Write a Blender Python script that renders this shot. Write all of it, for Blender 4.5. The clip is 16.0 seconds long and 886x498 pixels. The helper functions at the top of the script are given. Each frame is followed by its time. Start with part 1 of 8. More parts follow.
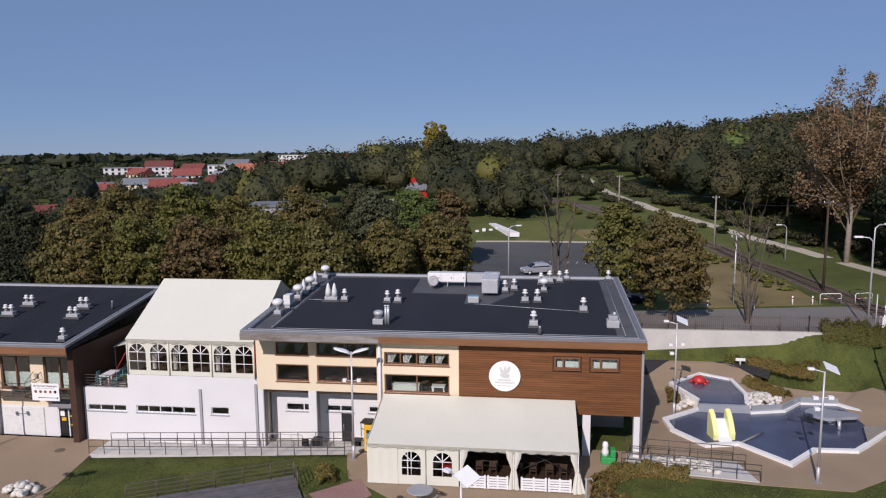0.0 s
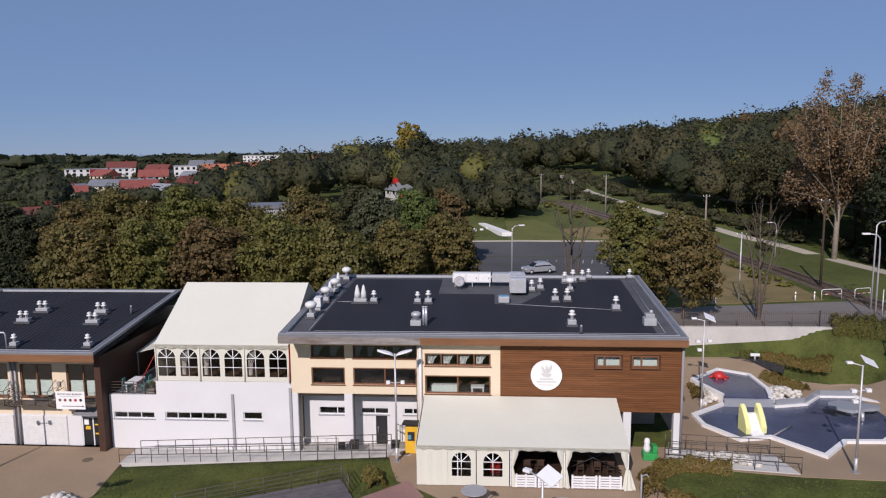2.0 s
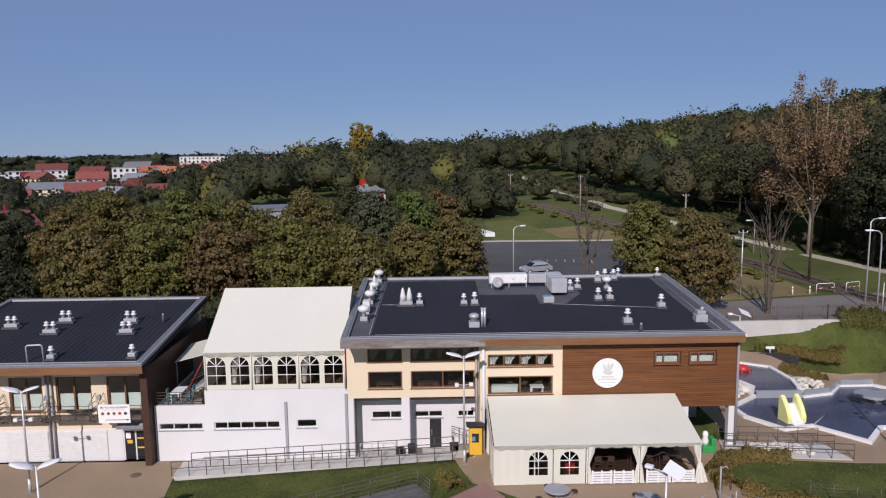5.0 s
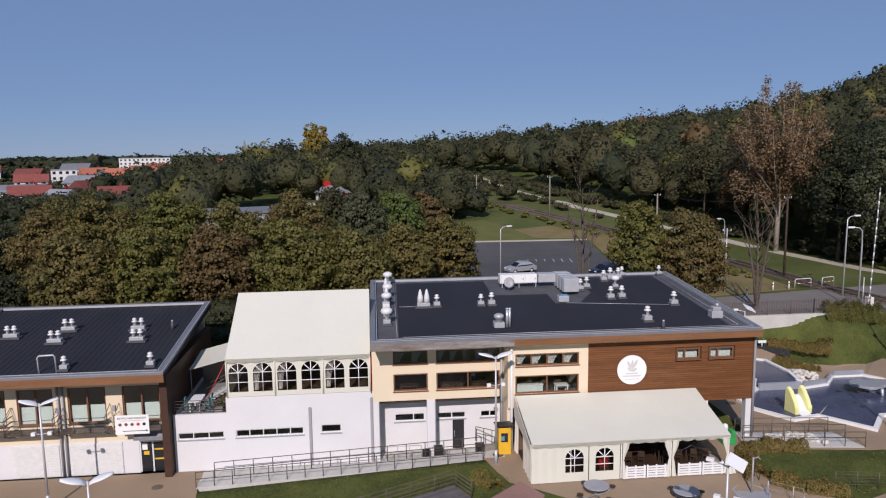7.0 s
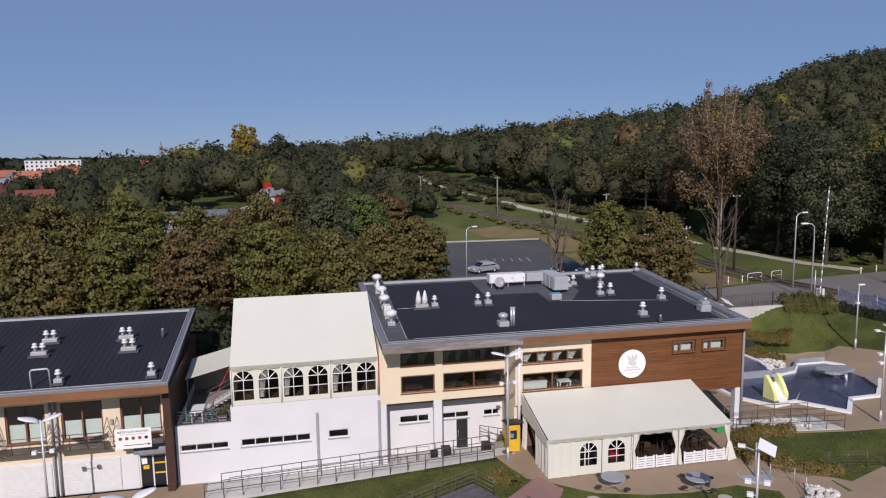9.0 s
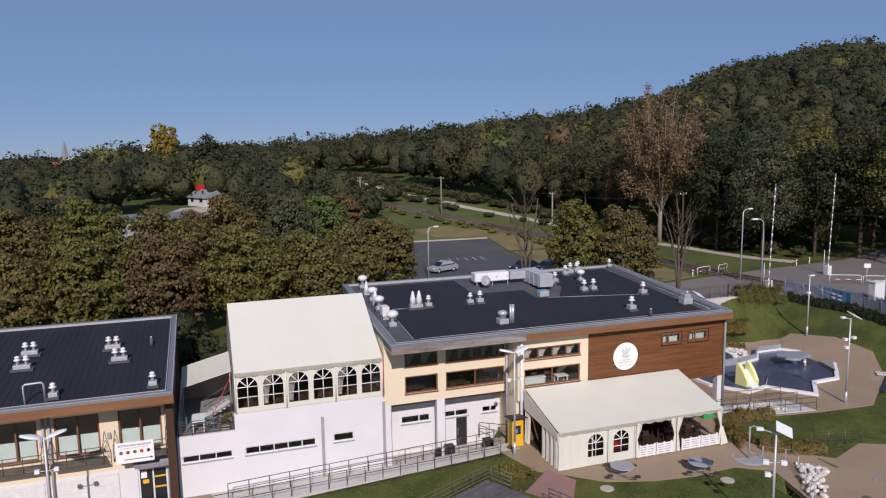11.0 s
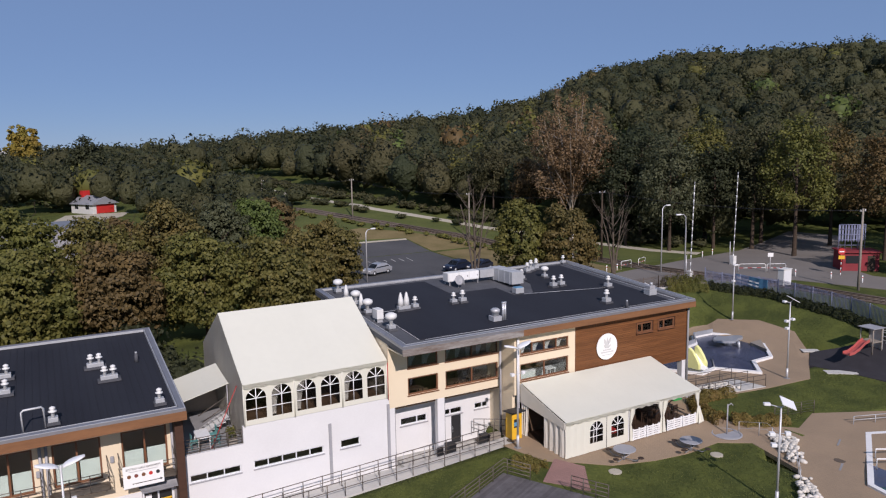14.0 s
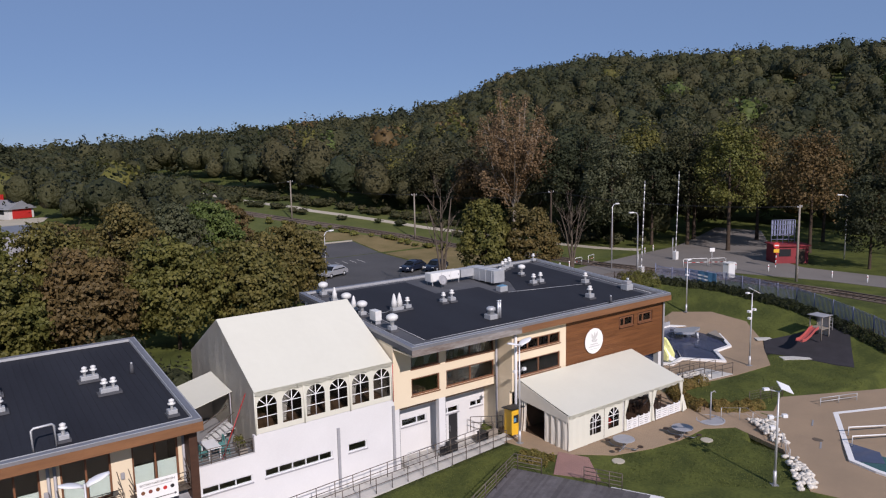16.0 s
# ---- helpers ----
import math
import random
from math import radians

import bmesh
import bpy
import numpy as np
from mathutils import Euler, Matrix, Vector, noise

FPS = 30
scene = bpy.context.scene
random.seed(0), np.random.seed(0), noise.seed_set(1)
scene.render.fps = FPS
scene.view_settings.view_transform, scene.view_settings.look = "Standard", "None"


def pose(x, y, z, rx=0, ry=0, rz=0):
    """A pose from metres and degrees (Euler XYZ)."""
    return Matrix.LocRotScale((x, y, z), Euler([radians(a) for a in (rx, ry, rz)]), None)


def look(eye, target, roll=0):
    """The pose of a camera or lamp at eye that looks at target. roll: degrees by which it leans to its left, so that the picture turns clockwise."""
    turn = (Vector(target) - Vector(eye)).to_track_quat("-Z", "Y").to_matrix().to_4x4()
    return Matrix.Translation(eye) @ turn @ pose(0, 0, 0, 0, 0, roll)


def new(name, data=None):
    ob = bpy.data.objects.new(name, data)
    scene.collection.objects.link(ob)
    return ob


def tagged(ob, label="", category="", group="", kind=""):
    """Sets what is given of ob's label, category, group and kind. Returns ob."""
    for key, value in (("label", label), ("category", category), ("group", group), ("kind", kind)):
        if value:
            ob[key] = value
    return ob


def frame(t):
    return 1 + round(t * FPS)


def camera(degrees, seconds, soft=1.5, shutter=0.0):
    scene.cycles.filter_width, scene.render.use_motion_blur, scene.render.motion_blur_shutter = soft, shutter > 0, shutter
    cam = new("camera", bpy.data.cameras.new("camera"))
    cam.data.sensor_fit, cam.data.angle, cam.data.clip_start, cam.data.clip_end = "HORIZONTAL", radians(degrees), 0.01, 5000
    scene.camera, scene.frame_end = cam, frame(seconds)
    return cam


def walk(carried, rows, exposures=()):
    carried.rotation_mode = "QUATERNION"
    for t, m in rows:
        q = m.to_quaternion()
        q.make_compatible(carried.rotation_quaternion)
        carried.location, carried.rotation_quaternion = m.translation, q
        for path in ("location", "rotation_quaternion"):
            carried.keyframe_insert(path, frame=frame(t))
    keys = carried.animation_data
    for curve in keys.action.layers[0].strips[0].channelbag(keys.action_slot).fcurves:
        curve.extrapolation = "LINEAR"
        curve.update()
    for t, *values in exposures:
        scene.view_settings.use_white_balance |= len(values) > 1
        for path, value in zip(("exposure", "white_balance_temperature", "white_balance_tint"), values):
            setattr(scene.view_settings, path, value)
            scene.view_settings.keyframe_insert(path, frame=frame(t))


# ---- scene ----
cam = camera(62.8, 16.0, soft=1.2)
METRES, EYE, TILT, LEAN, TURN = 45.0, 19.8, 0.0, 0.0, 7.3
ROWS = [
    (0.0, 0.0, 0.0, 0.0, -0.06, -7.95, 0.46),
    (0.5, -0.0272, -0.0001, 0.0004, -0.81, -7.95, 0.49),
    (1.0, -0.0566, 0.0004, 0.0009, -1.6, -7.96, 0.53),
    (1.5, -0.0848, 0.0015, 0.0018, -2.35, -7.98, 0.57),
    (2.0, -0.1118, 0.003, 0.0023, -3.08, -7.99, 0.59),
    (2.5, -0.1411, 0.0049, 0.003, -3.88, -8.0, 0.58),
    (3.0, -0.1704, 0.0071, 0.0039, -4.68, -8.01, 0.61),
    (3.5, -0.2004, 0.0096, 0.0046, -5.51, -8.01, 0.64),
    (4.0, -0.2306, 0.0122, 0.0053, -6.4, -8.01, 0.65),
    (4.5, -0.2631, 0.0152, 0.006, -7.36, -8.0, 0.66),
    (7.0, -0.4134, 0.0413, 0.0084, -12.81, -7.98, 0.73),
    (7.5, -0.4464, 0.048, 0.0092, -14.44, -7.96, 0.74),
    (8.0, -0.4753, 0.0545, 0.0099, -15.93, -7.97, 0.75),
    (8.5, -0.5059, 0.0624, 0.0105, -17.53, -7.98, 0.77),
    (9.0, -0.5365, 0.0708, 0.0108, -19.15, -7.98, 0.79),
    (11.5, -0.687, 0.1267, 0.013, -27.6, -8.05, 0.89),
    (12.0, -0.7166, 0.1399, 0.0138, -29.34, -8.05, 0.92),
    (12.5, -0.7454, 0.1543, 0.0148, -31.08, -8.08, 0.95),
    (13.0, -0.7735, 0.1696, 0.0154, -32.83, -8.09, 0.98),
    (13.5, -0.8017, 0.1856, 0.0157, -34.59, -8.08, 1.02),
    (14.0, -0.8299, 0.2032, 0.0159, -36.37, -8.09, 1.05),
    (14.5, -0.857, 0.2223, 0.0161, -38.14, -8.09, 1.06),
    (15.0, -0.8837, 0.2418, 0.0165, -39.91, -8.1, 1.07),
    (15.5, -0.9101, 0.2629, 0.0173, -41.68, -8.12, 1.08),
    (16.0, -0.9365, 0.2845, 0.018, -43.44, -8.15, 1.09),
]
walk(cam, [(t, pose(0, 0, EYE, TILT, LEAN, TURN) @ pose(METRES * x, METRES * y, METRES * z, 90 + pitch, roll, yaw)) for t, x, y, z, yaw, pitch, roll in ROWS], exposures=[(0.0, 0.0, 6300, 22), (8.0, -0.02, 6300, 22), (16.0, 0.04, 6300, 22)])

# ---- light ----
world = bpy.data.worlds.new("sky")
scene.world = world
world.use_nodes = True
wn = world.node_tree
sky = wn.nodes.new("ShaderNodeTexSky")
sky.sky_type = "NISHITA"
sky.sun_disc = False
SUN_AZ, SUN_EL = 194.0, 33.5          # degrees clockwise from +y, degrees up
sky.sun_elevation, sky.sun_rotation = radians(SUN_EL), radians(SUN_AZ)
sky.altitude, sky.air_density, sky.dust_density, sky.ozone_density = 2500, 0.9, 0.0, 6.0
wn.nodes["Background"].inputs[1].default_value = 0.054
flat_blue = wn.nodes.new("ShaderNodeMix")          # constant blue mixed into the whole sky colour to flatten its gradient
flat_blue.data_type = "RGBA"
flat_blue.inputs["Factor"].default_value = 0.62
flat_blue.inputs["B"].default_value = (3.8, 6.05, 9.5, 1)
wn.links.new(sky.outputs[0], flat_blue.inputs["A"])
wn.links.new(flat_blue.outputs["Result"], wn.nodes["Background"].inputs[0])
sun = new("sun", bpy.data.lights.new("sun", "SUN"))
sun.data.energy, sun.data.angle, sun.data.color = 4.1, radians(0.53), (1.0, 0.94, 0.85)
sa, se = radians(SUN_AZ), radians(SUN_EL)
sun.matrix_world = look((math.sin(sa) * math.cos(se) * 200, math.cos(sa) * math.cos(se) * 200, math.sin(se) * 200), (0, 0, 0))


# ---- materials ----
def material(name, colour, rough=0.7, metal=0.0, second=None, scale=4.0, fine=40.0, amount=0.5, bump=0.0, spec=0.5, per_object=0.0, per_island=0.0, stretch=(1, 1, 1), glow=0.0):
    """A procedural surface: two colours mixed by coarse and fine noise at real-world size."""
    m = bpy.data.materials.new(name)
    m.use_nodes = True
    nt = m.node_tree
    n, l = nt.nodes, nt.links
    b = n["Principled BSDF"]
    b.inputs["Roughness"].default_value = rough
    b.inputs["Metallic"].default_value = metal
    b.inputs["Specular IOR Level"].default_value = spec
    c2 = second or tuple(c * 0.8 for c in colour)
    geo = n.new("ShaderNodeNewGeometry")
    mapping = n.new("ShaderNodeMapping")
    mapping.inputs["Scale"].default_value = stretch
    l.new(geo.outputs["Position"], mapping.inputs[0])
    na, nb = n.new("ShaderNodeTexNoise"), n.new("ShaderNodeTexNoise")
    na.inputs["Scale"].default_value, na.inputs["Detail"].default_value = 1.0 / scale * 2, 4
    nb.inputs["Scale"].default_value, nb.inputs["Detail"].default_value = fine, 3
    l.new(mapping.outputs[0], na.inputs[0]), l.new(mapping.outputs[0], nb.inputs[0])
    mixn = n.new("ShaderNodeMath")
    mixn.operation = "MULTIPLY_ADD"
    l.new(na.outputs[0], mixn.inputs[0])
    mixn.inputs[1].default_value = 0.65
    half = n.new("ShaderNodeMath")
    half.operation = "MULTIPLY"
    half.inputs[1].default_value = 0.35
    l.new(nb.outputs[0], half.inputs[0]), l.new(half.outputs[0], mixn.inputs[2])
    fac = mixn.outputs[0]
    ramp = n.new("ShaderNodeMapRange")
    ramp.inputs[1].default_value, ramp.inputs[2].default_value = 0.5 - 0.25, 0.5 + 0.25
    ramp.inputs[3].default_value, ramp.inputs[4].default_value = 0.5 - amount, 0.5 + amount
    l.new(fac, ramp.inputs[0])
    mix = n.new("ShaderNodeMix")
    mix.data_type = "RGBA"
    mix.inputs["A"].default_value, mix.inputs["B"].default_value = (*colour, 1), (*c2, 1)
    l.new(ramp.outputs[0], mix.inputs["Factor"])
    out = mix.outputs["Result"]
    for amount_v, source in ((per_object, "object"), (per_island, "island")):
        if amount_v:
            hsv = n.new("ShaderNodeHueSaturation")
            r = n.new("ShaderNodeObjectInfo").outputs["Random"] if source == "object" else geo.outputs["Random Per Island"]
            mr = n.new("ShaderNodeMapRange")
            mr.inputs[3].default_value, mr.inputs[4].default_value = 1 - amount_v, 1 + amount_v
            l.new(r, mr.inputs[0]), l.new(mr.outputs[0], hsv.inputs["Value"])
            l.new(out, hsv.inputs["Color"])
            out = hsv.outputs[0]
    l.new(out, b.inputs["Base Color"])
    if bump:
        bp = n.new("ShaderNodeBump")
        bp.inputs["Strength"].default_value, bp.inputs["Distance"].default_value = 0.6, bump
        l.new(nb.outputs[0], bp.inputs["Height"]), l.new(bp.outputs[0], b.inputs["Normal"])
    if glow:
        l.new(out, b.inputs["Emission Color"])
        b.inputs["Emission Strength"].default_value = glow
    return m


def leaf_material(name, c1, c2, hue=0.03, value=0.35, patchy=0.35, leafmix=0.45, relief=0.0):
    """Leaves: colour varied leaf by leaf and tree by tree, partly see-through to light."""
    m = bpy.data.materials.new(name)
    m.use_nodes = True
    n, l = m.node_tree.nodes, m.node_tree.links
    b = n["Principled BSDF"]
    b.inputs["Roughness"].default_value = 0.6
    b.inputs["Specular IOR Level"].default_value = 0.25
    geo, info = n.new("ShaderNodeNewGeometry"), n.new("ShaderNodeObjectInfo")
    noise_n = n.new("ShaderNodeTexNoise")
    noise_n.inputs["Scale"].default_value = patchy
    l.new(geo.outputs["Position"], noise_n.inputs[0])
    add = n.new("ShaderNodeMath")
    add.operation = "MULTIPLY_ADD"
    l.new(geo.outputs["Random Per Island"], add.inputs[0])
    add.inputs[1].default_value = leafmix
    sub = n.new("ShaderNodeMapRange")
    sub.inputs[1].default_value, sub.inputs[2].default_value = 0.3, 0.7
    sub.inputs[3].default_value, sub.inputs[4].default_value = 0.0, 0.55
    l.new(noise_n.outputs[0], sub.inputs[0]), l.new(sub.outputs[0], add.inputs[2])
    mix = n.new("ShaderNodeMix")
    mix.data_type = "RGBA"
    mix.inputs["A"].default_value, mix.inputs["B"].default_value = (*c1, 1), (*c2, 1)
    l.new(add.outputs[0], mix.inputs["Factor"])
    hsv = n.new("ShaderNodeHueSaturation")
    mh, mv = n.new("ShaderNodeMapRange"), n.new("ShaderNodeMapRange")
    mh.inputs[3].default_value, mh.inputs[4].default_value = 0.5 - hue, 0.5 + hue
    mv.inputs[3].default_value, mv.inputs[4].default_value = 1 - value, 1 + value
    l.new(info.outputs["Random"], mh.inputs[0]), l.new(geo.outputs["Random Per Island"], mv.inputs[0])
    l.new(mh.outputs[0], hsv.inputs["Hue"]), l.new(mv.outputs[0], hsv.inputs["Value"]), l.new(mix.outputs["Result"], hsv.inputs["Color"])
    l.new(hsv.outputs[0], b.inputs["Base Color"])
    if relief:
        fine, bp = n.new("ShaderNodeTexNoise"), n.new("ShaderNodeBump")
        fine.inputs["Scale"].default_value, fine.inputs["Detail"].default_value = 1.1, 5
        bp.inputs["Strength"].default_value, bp.inputs["Distance"].default_value = 1.0, relief
        l.new(geo.outputs["Position"], fine.inputs[0]), l.new(fine.outputs[0], bp.inputs["Height"]), l.new(bp.outputs[0], b.inputs["Normal"])
    tr = n.new("ShaderNodeBsdfTranslucent")
    l.new(hsv.outputs[0], tr.inputs[0])
    ms = n.new("ShaderNodeMixShader")
    ms.inputs[0].default_value = 0.3
    l.new(b.outputs[0], ms.inputs[1]), l.new(tr.outputs[0], ms.inputs[2])
    l.new(ms.outputs[0], n["Material Output"].inputs[0])
    return m


def glass_material(name, tint=(0.88, 0.92, 0.91), rough=0.03):
    """Window glass: partly clear, partly reflecting."""
    m = bpy.data.materials.new(name)
    m.use_nodes = True
    n, l = m.node_tree.nodes, m.node_tree.links
    g, t = n.new("ShaderNodeBsdfGlossy"), n.new("ShaderNodeBsdfTransparent")
    g.inputs["Roughness"].default_value = rough
    t.inputs[0].default_value = (*tint, 1)
    fr = n.new("ShaderNodeFresnel")
    fr.inputs[0].default_value = 1.5
    mx = n.new("ShaderNodeMixShader")
    l.new(fr.outputs[0], mx.inputs[0]), l.new(t.outputs[0], mx.inputs[1]), l.new(g.outputs[0], mx.inputs[2])
    l.new(mx.outputs[0], n["Material Output"].inputs[0])
    return m


def water_material(name, colour):
    m = material(name, colour, rough=0.06, second=tuple(c * 0.75 for c in colour), scale=6, fine=3.0, bump=0.01, spec=0.5)
    return m


M = {
    "grass": material("grass", (0.096, 0.110, 0.028), 0.9, second=(0.052, 0.064, 0.019), scale=4.5, fine=5, amount=1.15, bump=0.07, spec=0.1),
    "grass_blade": material("grass_blade", (0.118, 0.132, 0.036), 0.8, second=(0.062, 0.078, 0.024), scale=3, fine=6, amount=1.0, spec=0.2, per_island=0.2),
    "rough_grass": material("rough_grass", (0.108, 0.120, 0.038), 0.95, second=(0.064, 0.080, 0.026), scale=14, fine=2, amount=0.9, bump=0.08, spec=0.1),
    "field_grass": material("field_grass", (0.135, 0.140, 0.048), 0.95, second=(0.095, 0.108, 0.036), scale=6, fine=2, amount=0.6, bump=0.05, spec=0.1),
    "dry_ground": material("dry_ground", (0.24, 0.18, 0.09), 0.95, second=(0.13, 0.11, 0.045), scale=9, fine=3, amount=0.7, bump=0.05, spec=0.1),
    "paving": material("paving", (0.36, 0.262, 0.172), 0.85, second=(0.275, 0.205, 0.138), scale=7, fine=10, amount=0.65, bump=0.006, spec=0.25),
    "pink_paving": material("pink_paving", (0.36, 0.21, 0.18), 0.85, second=(0.27, 0.16, 0.14), scale=2, fine=16, amount=0.5, bump=0.006, spec=0.25),
    "asphalt": material("asphalt", (0.098, 0.096, 0.098), 0.92, second=(0.062, 0.062, 0.064), scale=16, fine=3, amount=0.7, bump=0.01, spec=0.25),
    "road": material("road", (0.20, 0.182, 0.165), 0.92, second=(0.145, 0.132, 0.12), scale=12, fine=5, amount=0.6, bump=0.01, spec=0.25),
    "gravel_path": material("gravel_path", (0.46, 0.42, 0.34), 0.95, second=(0.36, 0.33, 0.26), scale=6, fine=6, amount=0.5, bump=0.02, spec=0.1),
    "ballast": material("ballast", (0.17, 0.13, 0.10), 0.95, second=(0.09, 0.075, 0.06), scale=3, fine=8, amount=0.7, bump=0.05, spec=0.1),
    "concrete": material("concrete", (0.56, 0.54, 0.50), 0.85, second=(0.42, 0.41, 0.385), scale=3, fine=7, amount=0.6, bump=0.004, spec=0.25),
    "rubber": material("rubber", (0.045, 0.042, 0.048), 0.9, second=(0.028, 0.027, 0.03), scale=2, fine=14, bump=0.004, spec=0.2),
    "white_wall": material("white_wall", (0.695, 0.69, 0.685), 0.85, second=(0.62, 0.615, 0.61), scale=5, fine=12, amount=0.5, bump=0.002, spec=0.2),
    "cream_wall": material("cream_wall", (0.74, 0.63, 0.46), 0.85, second=(0.68, 0.575, 0.415), scale=5, fine=25, amount=0.45, bump=0.002, spec=0.2),
    "grey_column": material("grey_column", (0.28, 0.28, 0.285), 0.7, second=(0.22, 0.22, 0.225), scale=2, fine=12, spec=0.3),
    "cladding": material("cladding", (0.185, 0.075, 0.026), 0.55, second=(0.12, 0.046, 0.016), scale=1.4, fine=10, amount=0.7, per_object=0.13, stretch=(0.35, 1, 4), bump=0.003, spec=0.35),
    "dark_cladding": material("dark_cladding", (0.075, 0.036, 0.022), 0.6, second=(0.045, 0.022, 0.014), scale=1.4, fine=10, amount=0.6, stretch=(1, 0.35, 4), spec=0.3),
    "fascia": material("fascia", (0.24, 0.115, 0.052), 0.6, second=(0.15, 0.07, 0.033), scale=2, fine=8, amount=0.6, stretch=(0.3, 0.3, 4), spec=0.3),
    # pale second colour: worn grey wood, with its glints painted in
    "weathered_fascia": material("weathered_fascia", (0.15, 0.115, 0.095), 0.7, second=(0.30, 0.285, 0.27), scale=1.5, fine=6, amount=0.8, stretch=(0.5, 0.5, 3), spec=0.3),
    "coping": material("coping", (0.30, 0.30, 0.32), 0.45, 0.5, second=(0.22, 0.22, 0.235), scale=2, fine=5, amount=0.5),
    "membrane": material("membrane", (0.021, 0.023, 0.031), 0.85, second=(0.013, 0.014, 0.020), scale=5, fine=12, amount=0.7, bump=0.006, spec=0.3, stretch=(1, 0.3, 1)),
    "membrane_grey": material("membrane_grey", (0.10, 0.102, 0.112), 0.8, second=(0.06, 0.062, 0.07), scale=3, fine=10, amount=0.7, bump=0.006, spec=0.3),
    "galv": material("galv", (0.52, 0.53, 0.54), 0.5, 0.35, second=(0.40, 0.41, 0.42), scale=0.8, fine=10, amount=0.5),
    "vent_white": material("vent_white", (0.72, 0.72, 0.70), 0.5, second=(0.58, 0.58, 0.56), scale=0.7, fine=9, amount=0.5),
    "post_grey": material("post_grey", (0.60, 0.60, 0.61), 0.45, 0.35, second=(0.48, 0.48, 0.49), scale=1.5, fine=12, amount=0.5),
    "lamp_white": material("lamp_white", (0.82, 0.82, 0.82), 0.35, second=(0.72, 0.72, 0.72), scale=0.6, fine=10, amount=0.4),
    "rail": material("rail", (0.13, 0.105, 0.085), 0.5, 0.3, second=(0.075, 0.06, 0.05), scale=1, fine=10, amount=0.6),
    "fence_metal": material("fence_metal", (0.24, 0.26, 0.38), 0.5, 0.1, second=(0.17, 0.19, 0.28), scale=3, fine=4, amount=0.5),
    "old_fence": material("old_fence", (0.16, 0.12, 0.10), 0.7, 0.2, second=(0.09, 0.07, 0.06), scale=2, fine=6, amount=0.6),
    "tarp": material("tarp", (0.66, 0.65, 0.555), 0.45, second=(0.61, 0.60, 0.51), scale=5, fine=2.5, amount=0.4, bump=0.02, spec=0.4),
    "tarp_side": material("tarp_side", (0.70, 0.66, 0.57), 0.55, second=(0.62, 0.58, 0.50), scale=2, fine=3.0, amount=0.5, bump=0.04, spec=0.3),
    "curtain": material("curtain", (0.80, 0.79, 0.76), 0.8, second=(0.68, 0.67, 0.64), scale=0.5, fine=10, amount=0.6, spec=0.1),
    "blind": material("blind", (0.62, 0.66, 0.62), 0.8, second=(0.52, 0.57, 0.54), scale=1, fine=8, amount=0.5, spec=0.1),
    "teal": material("teal", (0.12, 0.32, 0.30), 0.7, second=(0.08, 0.22, 0.21), scale=0.6, fine=8, amount=0.6),
    "wood_frame": material("wood_frame", (0.20, 0.085, 0.038), 0.5, second=(0.13, 0.055, 0.026), scale=0.6, fine=12, amount=0.6),
    "white_frame": material("white_frame", (0.72, 0.73, 0.74), 0.45, second=(0.62, 0.63, 0.64), scale=0.8, fine=12, amount=0.4),
    "grey_frame": material("grey_frame", (0.36, 0.36, 0.375), 0.5, second=(0.28, 0.28, 0.295), scale=0.8, fine=12, amount=0.4),
    "glass": glass_material("glass"),
    "film_glass": glass_material("film_glass", (0.55, 0.55, 0.53), 0.12),
    "inside": material("inside", (0.42, 0.37, 0.31), 0.9, second=(0.32, 0.28, 0.23), scale=3, fine=8, spec=0.2),
    "inside_floor": material("inside_floor", (0.16, 0.10, 0.06), 0.6, second=(0.11, 0.07, 0.045), scale=2, fine=8, spec=0.3),
    "dark_wood": material("dark_wood", (0.06, 0.035, 0.022), 0.5, second=(0.035, 0.021, 0.014), scale=0.6, fine=14, spec=0.4),
    "white_plastic": material("white_plastic", (0.80, 0.80, 0.79), 0.45, second=(0.70, 0.70, 0.69), scale=0.6, fine=10, amount=0.4),
    "black_plastic": material("black_plastic", (0.025, 0.025, 0.028), 0.5, second=(0.016, 0.016, 0.018), scale=0.6, fine=12),
    "slide_red": material("slide_red", (0.46, 0.10, 0.085), 0.6, second=(0.36, 0.075, 0.07), scale=0.8, fine=8, amount=0.6),
    "red": material("red", (0.55, 0.035, 0.03), 0.45, second=(0.42, 0.025, 0.022), scale=0.8, fine=8, amount=0.5),
    "red_wall": material("red_wall", (0.25, 0.022, 0.03), 0.7, second=(0.17, 0.018, 0.022), scale=2, fine=6, amount=0.6),
    "yellow": material("yellow", (0.78, 0.46, 0.03), 0.45, second=(0.66, 0.37, 0.02), scale=0.8, fine=8, amount=0.5),
    "pale_yellow": material("pale_yellow", (0.80, 0.80, 0.36), 0.4, second=(0.72, 0.72, 0.31), scale=0.8, fine=8, amount=0.4),
    "green": material("green", (0.03, 0.36, 0.09), 0.45, second=(0.022, 0.26, 0.065), scale=0.8, fine=8, amount=0.5),
    "steel": material("steel", (0.60, 0.61, 0.63), 0.35, 0.5, second=(0.52, 0.54, 0.56), scale=1.5, fine=6, amount=0.5),
    "pool_blue": material("pool_blue", (0.072, 0.083, 0.135), 0.2, second=(0.045, 0.053, 0.095), scale=4, fine=5, amount=0.7, spec=0.5),
    "pool_wall": material("pool_wall", (0.42, 0.44, 0.47), 0.3, 0.3, second=(0.33, 0.35, 0.39), scale=2, fine=5, amount=0.5),
    "rim": material("rim", (0.80, 0.79, 0.77), 0.6, second=(0.69, 0.68, 0.66), scale=1.5, fine=8, amount=0.5),
